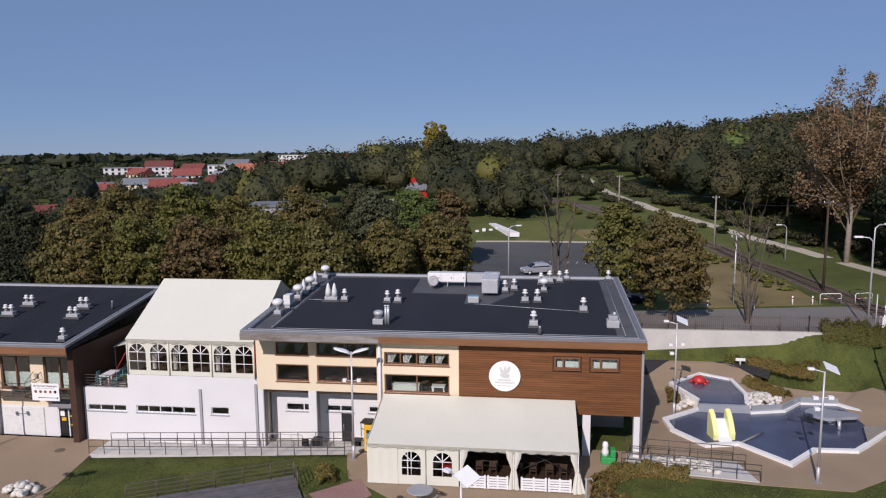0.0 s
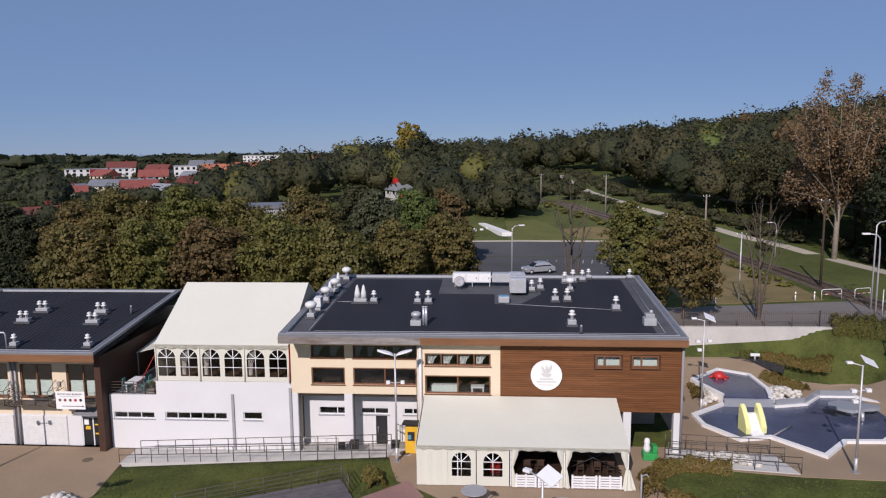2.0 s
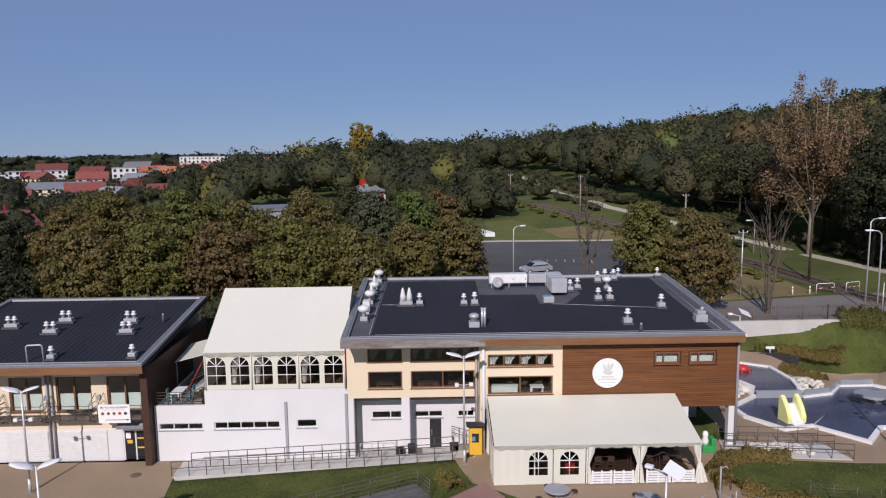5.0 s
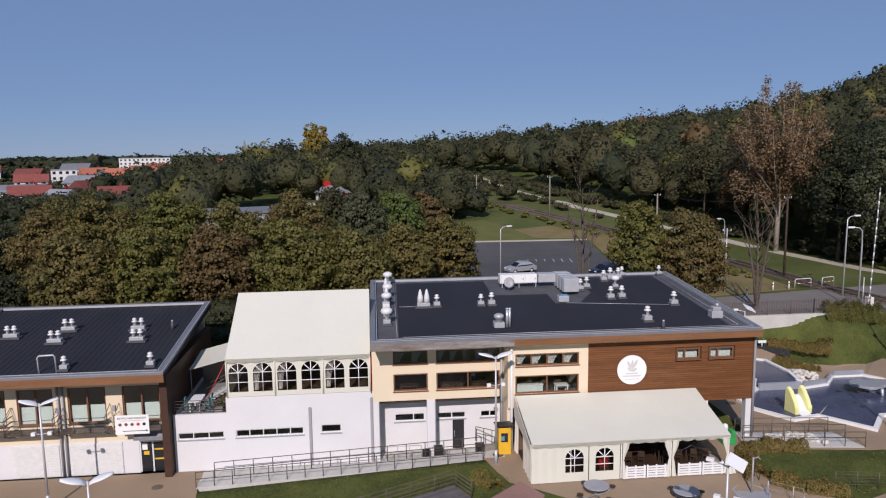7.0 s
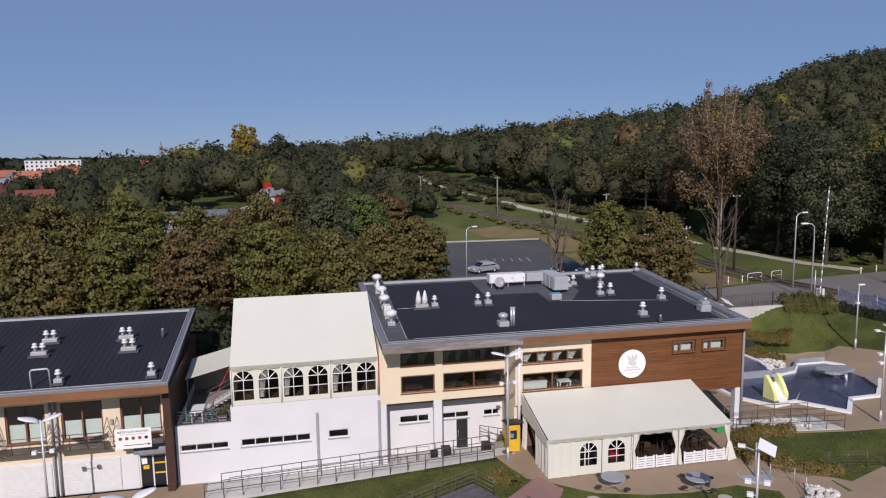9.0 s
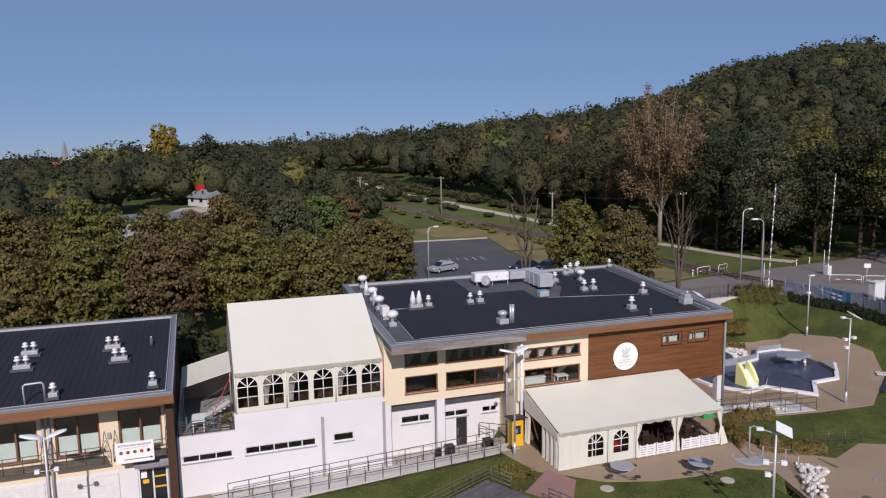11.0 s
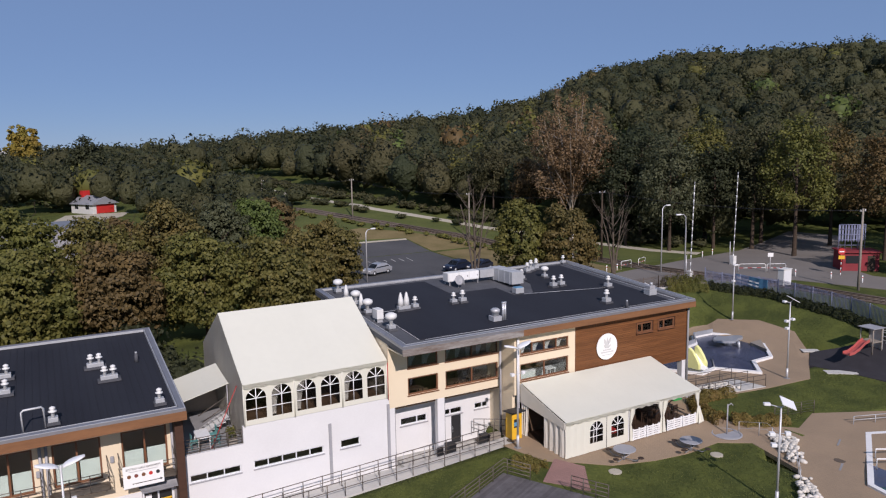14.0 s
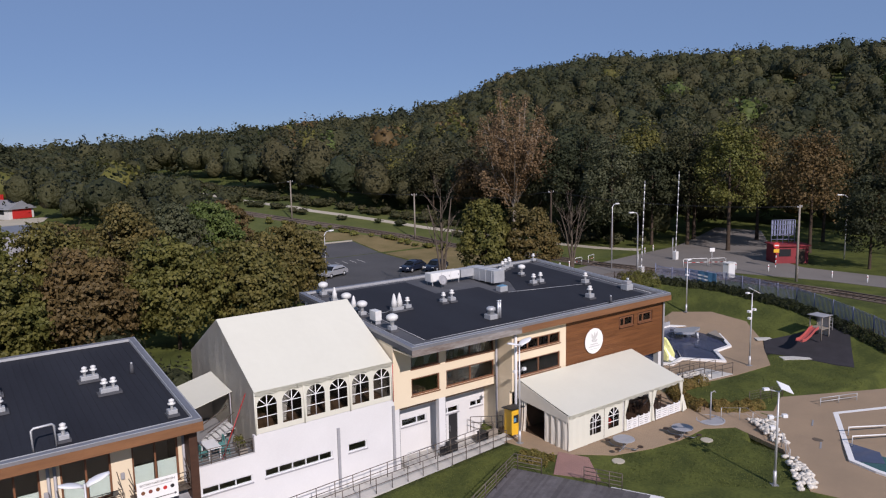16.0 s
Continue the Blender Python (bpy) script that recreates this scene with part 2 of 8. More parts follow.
    "stone": material("stone", (0.58, 0.55, 0.49), 0.85, second=(0.42, 0.395, 0.35), scale=0.5, fine=8, amount=0.6, per_object=0.18, per_island=0.18, bump=0.01, spec=0.2),
    "deck_wood": material("deck_wood", (0.135, 0.125, 0.13), 0.7, second=(0.085, 0.078, 0.08), scale=1.2, fine=8, amount=0.7, per_object=0.16, spec=0.3),
    "bark": material("bark", (0.085, 0.062, 0.045), 0.95, second=(0.045, 0.034, 0.026), scale=0.6, fine=7, amount=0.7, bump=0.02, spec=0.1),
    "bare_bark": material("bare_bark", (0.13, 0.105, 0.08), 0.95, second=(0.075, 0.06, 0.048), scale=0.6, fine=7, amount=0.7, bump=0.02, spec=0.1),
    "birch_bark": material("birch_bark", (0.34, 0.30, 0.24), 0.9, second=(0.22, 0.18, 0.15), scale=0.6, fine=7, amount=0.7, bump=0.01, spec=0.1),
    "pole_wood": material("pole_wood", (0.30, 0.265, 0.22), 0.9, second=(0.20, 0.175, 0.145), scale=1, fine=8, amount=0.6),
    "sign_white": material("sign_white", (0.82, 0.82, 0.80), 0.5, second=(0.76, 0.76, 0.74), scale=1, fine=8, amount=0.3),
    "sign_grey": material("sign_grey", (0.62, 0.62, 0.60), 0.6, second=(0.50, 0.50, 0.485), scale=1, fine=8, amount=0.3),
    "blue_banner": material("blue_banner", (0.12, 0.30, 0.46), 0.5, second=(0.08, 0.22, 0.36), scale=1, fine=5, amount=0.5),
    "roof_tile": material("roof_tile", (0.24, 0.062, 0.045), 0.75, second=(0.15, 0.045, 0.035), scale=3, fine=4, amount=0.6, per_object=0.3),
    "orange_tile": material("orange_tile", (0.38, 0.13, 0.07), 0.75, second=(0.28, 0.095, 0.055), scale=3, fine=4, amount=0.6, per_object=0.2),
    "grey_roof": material("grey_roof", (0.24, 0.25, 0.27), 0.6, second=(0.17, 0.18, 0.20), scale=4, fine=3, amount=0.5, per_object=0.35),
    "car_silver": material("car_silver", (0.50, 0.51, 0.53), 0.28, 0.5, second=(0.46, 0.47, 0.49), scale=1, fine=6, amount=0.2),
    "car_blue": material("car_blue", (0.022, 0.03, 0.055), 0.25, 0.3, second=(0.018, 0.025, 0.046), scale=1, fine=6, amount=0.2),
    "car_glass": material("car_glass", (0.02, 0.023, 0.026), 0.08, second=(0.018, 0.02, 0.023), scale=1, fine=6, amount=0.2),
    "tyre": material("tyre", (0.02, 0.02, 0.021), 0.85, second=(0.014, 0.014, 0.015), scale=0.5, fine=10),
}


def add_blocks(m, depth=0.35):
    """Small paving blocks, 20 by 10 cm, as darker joints in the colour of a paving."""
    n, l = m.node_tree.nodes, m.node_tree.links
    b = n["Principled BSDF"]
    src = b.inputs["Base Color"].links[0].from_socket
    geo, mp, br = n.new("ShaderNodeNewGeometry"), n.new("ShaderNodeMapping"), n.new("ShaderNodeTexBrick")
    mp.inputs["Rotation"].default_value = (0, 0, radians(45))
    br.inputs["Scale"].default_value = 1.0
    br.inputs["Brick Width"].default_value, br.inputs["Row Height"].default_value, br.inputs["Mortar Size"].default_value = 0.24, 0.12, 0.014
    br.inputs["Color1"].default_value, br.inputs["Color2"].default_value, br.inputs["Mortar"].default_value = (1, 1, 1, 1), (0.82, 0.82, 0.82, 1), (0.45, 0.45, 0.45, 1)
    mx = n.new("ShaderNodeMix")
    mx.data_type, mx.blend_type = "RGBA", "MULTIPLY"
    mx.inputs["Factor"].default_value = depth * 2
    l.new(geo.outputs["Position"], mp.inputs[0]), l.new(mp.outputs[0], br.inputs[0])
    l.new(src, mx.inputs["A"]), l.new(br.outputs["Color"], mx.inputs["B"]), l.new(mx.outputs["Result"], b.inputs["Base Color"])


add_blocks(M["paving"], 0.14)
add_blocks(M["pink_paving"])
LEAF = {
    "chestnut": leaf_material("chestnut_leaves", (0.112, 0.106, 0.032), (0.160, 0.120, 0.037), 0.015, 0.28, 0.22),
    "brown": leaf_material("brown_leaves", (0.118, 0.086, 0.036), (0.150, 0.100, 0.038), 0.012, 0.28, 0.3),
    "olive": leaf_material("olive_leaves", (0.108, 0.118, 0.029), (0.152, 0.138, 0.034), 0.012, 0.28, 0.3),
    "green": leaf_material("green_leaves", (0.088, 0.128, 0.034), (0.118, 0.148, 0.038), 0.01, 0.25),
    "forest": leaf_material("forest_leaves", (0.050, 0.060, 0.026), (0.090, 0.083, 0.036), 0.02, 0.22, 0.05, 0.3, relief=0.9),
    "dark": leaf_material("dark_leaves", (0.036, 0.046, 0.022), (0.062, 0.066, 0.029), 0.01, 0.2, 0.08, 0.3, relief=0.9),
    "willow": leaf_material("willow_leaves", (0.078, 0.088, 0.046), (0.100, 0.100, 0.050), 0.01, 0.2),
    "rust": leaf_material("rust_leaves", (0.20, 0.140, 0.072), (0.24, 0.160, 0.080), 0.01, 0.25),
    "yellow": leaf_material("yellow_leaves", (0.26, 0.21, 0.04), (0.30, 0.22, 0.045), 0.01, 0.2),
    "hedge": leaf_material("hedge_leaves", (0.15, 0.15, 0.038), (0.25, 0.16, 0.05), 0.01, 0.25, 0.5),
}


# ---- building blocks ----
def add_box(bm, x0, x1, y0, y1, z0, z1, bevel=0.0):
    vs = [bm.verts.new((x, y, z)) for z in (z0, z1) for y in (y0, y1) for x in (x0, x1)]
    fs = [bm.faces.new([vs[i] for i in q]) for q in ((0, 2, 3, 1), (4, 5, 7, 6), (0, 1, 5, 4), (2, 6, 7, 3), (0, 4, 6, 2), (1, 3, 7, 5))]
    if bevel:
        es = list({e for f in fs for e in f.edges})
        bmesh.ops.bevel(bm, geom=es, offset=bevel, segments=2, affect="EDGES", profile=0.6)
    return vs


def add_tube(bm, points, radius, n=8, taper=None, cap=True):
    """A round tube through points; taper: the radius at the last point."""
    pts = [Vector(p) for p in points]
    rings = []
    for i, p in enumerate(pts):
        a, b = pts[max(i - 1, 0)], pts[min(i + 1, len(pts) - 1)]
        d = (b - a).normalized()
        u = d.orthogonal().normalized() if abs(d.z) < 0.999 else Vector((1, 0, 0))
        if abs(d.z) < 0.999:
            u = d.cross(Vector((0, 0, 1))).normalized()
        v = d.cross(u)
        r = radius if taper is None else radius + (taper - radius) * i / max(len(pts) - 1, 1)
        rings.append([bm.verts.new(p + r * (math.cos(2 * math.pi * k / n) * u + math.sin(2 * math.pi * k / n) * v)) for k in range(n)])
    for a, b in zip(rings, rings[1:]):
        for k in range(n):
            bm.faces.new((a[k], a[(k + 1) % n], b[(k + 1) % n], b[k]))
    if cap:
        bm.faces.new(rings[0][::-1]), bm.faces.new(rings[-1])
    return rings


def add_lathe(bm, profile, centre=(0, 0, 0), n=14):
    """A turned shape from (radius, height) pairs."""
    cx, cy, cz = centre
    rings = [[bm.verts.new((cx + r * math.cos(2 * math.pi * k / n), cy + r * math.sin(2 * math.pi * k / n), cz + h)) for k in range(n)] for r, h in profile]
    for a, b in zip(rings, rings[1:]):
        for k in range(n):
            bm.faces.new((a[k], a[(k + 1) % n], b[(k + 1) % n], b[k]))
    bm.faces.new(rings[0][::-1]), bm.faces.new(rings[-1])


def add_prism(bm, outline, z0, z1):
    """An upright prism over an outline; z1 may be a function of (x, y)."""
    top = z1 if callable(z1) else (lambda x, y: z1)
    low = z0 if callable(z0) else (lambda x, y: z0)
    a = [bm.verts.new((x, y, low(x, y))) for x, y in outline]
    b = [bm.verts.new((x, y, top(x, y))) for x, y in outline]
    n = len(outline)
    for i in range(n):
        bm.faces.new((a[i], a[(i + 1) % n], b[(i + 1) % n], b[i]))
    bm.faces.new(a[::-1]), bm.faces.new(b)


def finish(bm, name, mat, smooth=False):
    bmesh.ops.recalc_face_normals(bm, faces=bm.faces)
    me = bpy.data.meshes.new(name)
    bm.to_mesh(me)
    bm.free()
    me.materials.append(mat)
    if smooth:
        for p in me.polygons:
            p.use_smooth = True
    return me


def part(name, bm, mat, parent=None, label="", smooth=False):
    ob = new(name, finish(bm, name, mat, smooth))
    ob.parent = parent
    if label:
        ob["label"] = label
    return ob


def thing(name, label, category, at=(0, 0, 0), group="", kind="", turn=0.0):
    ob = new(name)
    ob.matrix_basis = pose(*at, 0, 0, turn)
    return tagged(ob, label, category, group, kind)


def boxed(name, mat, parent, *dims, bevel=0.0, label=""):
    bm = bmesh.new()
    add_box(bm, *dims, bevel=bevel)
    return part(name, bm, mat, parent, label)


def tubed(name, mat, parent, points, r, n=8, label="", taper=None):
    bm = bmesh.new()
    add_tube(bm, points, r, n, taper)
    return part(name, bm, mat, parent, label, smooth=True)


def wall_sheet(name, mat, parent, a0, a1, z0, z1, fixed0, fixed1, openings, axis="x", top=None, label=""):
    """A thick wall along x (or y), pierced by openings (a0, a1, z0, z1). top: height of the wall as a function of a."""
    us = sorted({a0, a1, *[v for o in openings for v in o[:2]]})
    zs = sorted({z0, z1, *[v for o in openings for v in o[2:]]})
    bm = bmesh.new()
    for i in range(len(us) - 1):
        j = 0
        while j < len(zs) - 1:
            um, zm = (us[i] + us[i + 1]) / 2, (zs[j] + zs[j + 1]) / 2
            if any(o[0] < um < o[1] and o[2] < zm < o[3] for o in openings):
                j += 1
                continue
            k = j
            while k + 1 < len(zs) - 1 and not any(o[0] < um < o[1] and o[2] < (zs[k + 1] + zs[k + 2]) / 2 < o[3] for o in openings):
                k += 1
            if axis == "x":
                add_box(bm, us[i], us[i + 1], fixed0, fixed1, zs[j], zs[k + 1])
            else:
                add_box(bm, fixed0, fixed1, us[i], us[i + 1], zs[j], zs[k + 1])
            j = k + 1
    bmesh.ops.remove_doubles(bm, verts=bm.verts, dist=1e-4)
    bm.verts.index_update()
    seen = {}
    for f in bm.faces:
        seen.setdefault(tuple(sorted(v.index for v in f.verts)), []).append(f)
    bmesh.ops.delete(bm, geom=[f for fs in seen.values() if len(fs) > 1 for f in fs], context="FACES_ONLY")
    return part(name, bm, mat, parent, label)


def smooth01(t):
    t = np.clip(t, 0, 1)
    return t * t * (3 - 2 * t)


# ---- the lie of the land ----
def ridge(az):
    """Height of the near wooded ridge by bearing in degrees from +y."""
    return np.interp(az, [-40, -12, 4, 14, 24, 32, 40, 60, 75, 100, 125], [0, 1, 4, 9, 15, 19, 21, 22, 22, 18, 0])


def far_ridge(az):
    """What the hill behind the ridge adds, by bearing."""
    return np.interp(az, [29, 33, 35.5, 36.5, 38.3, 41, 43.6, 47, 55, 65, 80, 100, 125], [0, 7, 13, 17.5, 22.8, 26.2, 29.5, 30.5, 30, 30.5, 30.5, 22, 0])


def land(x, y):
    x, y = np.asarray(x, float), np.asarray(y, float)
    court = -0.93 + 1.1 * np.clip((x + 30) / 18, 0, 1) - 0.3 * smooth01((41 - y) / 5) * smooth01((x + 14) / 4)
    low = smooth01((y - 58) / 6) * 0.9 * smooth01((x - 5) / 3)
    s = np.maximum((x - 23) / 10.0, np.where(x > 20, (y - 57) / 9 * smooth01((x - 20) / 4), 0))
    bank = 3.4 * smooth01(s)
    street = 3.7 + 0.08 * np.clip(y - 105, 0, 45)
    back = smooth01((y - 59) / 9)
    z = np.where(x > 7, np.where(y > 64.4, np.maximum(street, 0), np.maximum(court + low, 0) * (1 - smooth01(s)) + bank + 0.2 * smooth01(s)), court * (1 - back) + street * back)
    z = np.where((x > 33) & (y <= 75), 3.6 + 0.1 * smooth01((y - 60) / 10), z)
    az = np.degrees(np.arctan2(x + 18, y))
    r = np.hypot(x + 18, y)
    z = z + ridge(az) * smooth01((r - 105) / 250) + far_ridge(az) * smooth01((r - 190) / 275)
    town = smooth01((-x - 60) / 80) * smooth01((y - 90) / 80)
    return z * (1 - town) + town * 2.5 * (1 - smooth01((r - 500) / 900)) - 14 * smooth01((r - 900) / 2500)


def landz(x, y):
    return float(land(x, y))


def carpet(name, xs, ys, mat, lift=0.0, keep=None, label="", category="", kind="structure"):
    X, Y = np.meshgrid(xs, ys)
    Z = land(X, Y) + lift
    if keep is not None:
        Z = keep(X, Y, Z)
    nx, ny = len(xs), len(ys)
    v = np.stack([X, Y, Z], -1).reshape(-1, 3)
    i = np.arange(nx * ny).reshape(ny, nx)
    f = np.stack([i[:-1, :-1], i[:-1, 1:], i[1:, 1:], i[1:, :-1]], -1).reshape(-1, 4)
    me = bpy.data.meshes.new(name)
    me.from_pydata(v.tolist(), [], f.tolist())
    me.materials.append(mat)
    for p in me.polygons:
        p.use_smooth = True
    return tagged(new(name, me), label, category, kind=kind)


def sink(X, Y, Z):
    """The ground runs a little below what is laid on it, and deeper under the buildings' yard and the pool."""
    yard = (X < -10.9) & (X > -60) & (Y > 43.9) & (Y < 61)
    Z = np.where(yard, np.minimum(Z, -1.4), Z)
    Z = np.where((X > -19.5) & (X < 7) & (Y > 45) & (Y < 60.5), np.minimum(Z, -0.3), Z)
    pool = (X > 8.5) & (X < 26) & (Y > 44) & (Y < 63)
    Z = np.where(pool, Z - 0.9, Z)
    return np.where((X > 2) & (X < 30) & (Y < 34.5), Z - 1.2, Z)


fine_x, fine_y = np.arange(-62, 62.1, 0.6), np.arange(16, 76.1, 0.6)
gx = np.concatenate([-np.geomspace(3400, 62.6, 60), fine_x, np.geomspace(62.6, 3400, 60)])
gy = np.concatenate([[-3000, -1200, -500, -200, -90, -40, -15, 0, 8], fine_y, np.geomspace(76.6, 3600, 90)])
carpet("ground", gx, gy, M["grass"], -0.03, sink, "mown and rough grass rising to a wooded hill", "ground")


def resample(outline, step):
    pts = []
    for (x0, y0), (x1, y1) in zip(outline, outline[1:] + outline[:1]):
        k = max(1, int(math.hypot(x1 - x0, y1 - y0) / step))
        pts += [(x0 + (x1 - x0) * i / k, y0 + (y1 - y0) * i / k) for i in range(k)]
    return pts


def inside_poly(X, Y, outline):
    hit = np.zeros(X.shape, bool)
    n = len(outline)
    for i in range(n):
        (x0, y0), (x1, y1) = outline[i], outline[(i + 1) % n]
        c = (y0 > Y) != (y1 > Y)
        with np.errstate(divide="ignore", invalid="ignore"):
            hit ^= c & (X < (x1 - x0) * (Y - y0) / (y1 - y0) + x0)
    return hit


def patch(name, outline, mat, lift, label, category, step=1.0, thick=0.3, kind="structure"):
    """A laid surface with an edge, following the land: the outline is cut by a grid so that it bends with the ground."""
    bm = bmesh.new()
    vs = [bm.verts.new((x, y, 0)) for x, y in outline]
    bm.faces.new(vs)
    x0, x1 = min(p[0] for p in outline), max(p[0] for p in outline)
    y0, y1 = min(p[1] for p in outline), max(p[1] for p in outline)
    for k in range(1, int((x1 - x0) / step) + 1):
        bmesh.ops.bisect_plane(bm, geom=bm.verts[:] + bm.edges[:] + bm.faces[:], plane_co=(x0 + k * step, 0, 0), plane_no=(1, 0, 0))
    for k in range(1, int((y1 - y0) / step) + 1):
        bmesh.ops.bisect_plane(bm, geom=bm.verts[:] + bm.edges[:] + bm.faces[:], plane_co=(0, y0 + k * step, 0), plane_no=(0, 1, 0))
    edge = [e for e in bm.edges if e.is_boundary]
    ret = bmesh.ops.extrude_edge_only(bm, edges=edge)
    skirt = {v for v in ret["geom"] if isinstance(v, bmesh.types.BMVert)}
    for v in bm.verts:
        v.co.z = landz(v.co.x, v.co.y) + lift - (thick if v in skirt else 0)
    ob = new(name, finish(bm, name, mat))
    return tagged(ob, label, category, kind=kind)


def ribbon(points, half, ends=True):
    """The outline of a strip of that half width along points."""
    left, right = [], []
    for i, p in enumerate(points):
        a, b = Vector(points[max(i - 1, 0)]), Vector(points[min(i + 1, len(points) - 1)])
        d = (b - a).normalized()
        left.append((p[0] - d.y * half, p[1] + d.x * half)), right.append((p[0] + d.y * half, p[1] - d.x * half))
    return left + right[::-1]


# paved court, lawns, mats
patch("pavement", [(-62, 46.6), (-62, 16), (-26, 16), (-30.2, 43.9), (-30.4, 46.6)], M["paving"], 0.0, "tan block paving of the court beside the low building", "pavement", 2.5)
patch("pavement", [(-12.0, 43.8), (-11.5, 41.8), (-11.0, 40.3), (-9.9, 39.6), (-7.5, 37.9), (-4.5, 37.1), (-1.9, 36.8), (1.2, 37.0), (3.2, 35.8), (2.2, 31.6), (-2.2, 27.5), (2, 16), (34, 16), (30, 28), (18.7, 33.2), (11.4, 36.9), (8.0, 35.6), (4.9, 38.6), (4.0, 41.2), (5.2, 43.0), (9.2, 42.6), (13.2, 42.0), (18.2, 41.7), (21.4, 44.0), (24.6, 46.2), (27.0, 49.5), (27.4, 54.0), (26.2, 58.3), (22.1, 58.9), (18.9, 60.2), (17.1, 63.2), (16.0, 64.2), (7.2, 64.2), (7.0, 46.0), (-10.6, 46.0), (-10.6, 43.8)], M["paving"], 0.0, "tan block paving round the marquee and the paddling pool", "pavement", 2.5)
patch("pavement", [(-10.3, 40.3), (-9.2, 38.6), (-10.9, 36.0), (-12.8, 38.2)], M["pink_paving"], 0.012, "pinkish block paving leading to the wooden deck", "pavement", 2.5)
patch("rubber_mat", [(24.6, 46.1), (21.5, 44.1), (22.4, 40.7), (23.6, 36.8), (30.2, 40.6), (27.2, 43.3)], M["rubber"], 0.02, "black rubber safety mat under the playground set", "mat", 2.5)
patch("rubber_mat", [(15.6, 63.9), (17.0, 64.3), (20.4, 63.4), (19.4, 61.4)], M["rubber"], 0.02, "black rubber safety mat beside the lawn", "mat", 2.5)
patch("rubber_mat", [(7.3, 63.0), (8.8, 64.2), (12.0, 64.2), (9.5, 61.0)], M["rubber"], 0.02, "black rubber safety mat behind the building", "mat", 2.5)

# street, car park, railway, field path
patch("road", [(5, 64.7), (24, 65.2), (29.5, 64.6), (33, 63.8), (41, 59.6), (44.0, 50.0), (46, 30), (53, 30), (51.0, 56), (54, 61), (80, 79), (78, 87), (55, 79), (42, 77.5), (30, 75.5), (14, 72.5), (5, 71)], M["road"], 0.03, "worn grey asphalt street over the level crossing", "road", 3.0)
patch("car_park", [(-10, 66), (5, 66), (10, 74), (14, 86), (15.4, 100), (16.2, 115.6), (-1.5, 116.4), (-9.5, 116.2), (-10, 88)], M["asphalt"], 0.02, "dark grey asphalt car park with faded markings", "car park", 4.0)
patch("kerb", [(-9.5, 116.25), (-1.5, 116.45), (16.2, 115.65), (16.4, 116.3), (-1.5, 117.1), (-9.5, 116.9)], M["gravel_path"], 0.1, "pale kerb along the far edge of the car park", "kerb", 4.0)
patch("dry_verge", [(14.5, 73.5), (29, 76.5), (29.4, 90), (27.8, 104), (23.5, 115), (18.5, 122), (13, 128), (6, 126), (8, 119), (16.6, 117), (15.9, 100), (14.4, 86)], M["dry_ground"], 0.02, "dry sandy verge with thin grass beside the track", "ground", 4.0)
patch("meadow", [(-12, 117.2), (0, 117.2), (11, 117.2), (20, 110), (28, 104), (31, 78), (46, 80), (45, 95), (39, 118), (30, 145), (26, 175), (24, 236), (-2, 240), (-14, 150)], M["rough_grass"], -0.01, "rough green meadow below the wood", "meadow", 6.0)
patch("playing_field", [(-3.0, 117.4), (8.5, 117.6), (5.5, 127), (2.0, 135), (-3.5, 134)], M["field_grass"], 0.02, "pale mown playing field behind the car park", "field", 4.0)
RAILWAY = [(-6, 182), (4.5, 160), (12.8, 142), (20, 127.2), (27.2, 112.8), (31.2, 96), (32.8, 76), (35.0, 66), (37.4, 58), (38.0, 46), (37.0, 30)]
patch("railway_bed", ribbon(RAILWAY, 1.7), M["ballast"], 0.06, "brown gravel bed of the single railway track", "railway bed", 4.0)
FIELD_PATH = [(15.0, 236), (15.8, 200), (17.0, 176), (19.4, 157), (22.4, 144.5), (26.0, 137.4), (30.4, 127.8), (34.0, 119), (38.4, 111.5), (41.4, 104), (43.2, 96), (44.8, 87), (48, 80.5)]
patch("field_path", ribbon(FIELD_PATH, 1.0), M["gravel_path"], 0.05, "pale gravel path along the edge of the wood", "path", 5.0)

# ---- main building ----
ROOF_S = 1.03 / 16.2


def roof_z(y):
    return 8.05 + (y - 44.3) * ROOF_S


house = thing("restaurant_building", "two-storey cream and wood-clad restaurant with dark flat roof", "building", (0, 0, 0))
WIN_UP, WIN_LOW = (5.78, 6.66), (3.90, 5.10)
LEFT_WINS = [(-17.68, -15.36), (-14.78, -10.45)]
RIGHT_WIN = (-9.70, -5.42)
wall_sheet("wall", M["cream_wall"], house, -19.1, -10.2, 3.25, 7.95, 46.7, 47.0, [(a, b, *w) for a, b in LEFT_WINS for w in (WIN_UP, WIN_LOW)], label="cream rendered wall")
wall_sheet("wall", M["cream_wall"], house, -10.2, -4.8, 3.0, 7.75, 45.0, 45.3, [(*RIGHT_WIN, 5.83, 6.66), (*RIGHT_WIN, 3.95, 5.18)], label="cream rendered wall")
wall_sheet("wall", M["white_wall"], house, -18.7, -10.2, -1.0, 3.2, 48.2, 48.5, [(-17.62, -15.5, 1.2, 1.78), (-14.62, -12.62, 1.25, 1.75), (-13.62, -12.66, -0.95, 1.16), (-11.58, -10.4, 1.25, 1.74)], label="white rendered wall of the recessed ground floor")
boxed("wall", M["cream_wall"], house, -10.2, -9.9, 45.3, 48.5, -1.0, 7.75)
boxed("soffit", M["white_wall"], house, -19.1, -10.2, 46.98, 48.5, 3.2, 3.26)
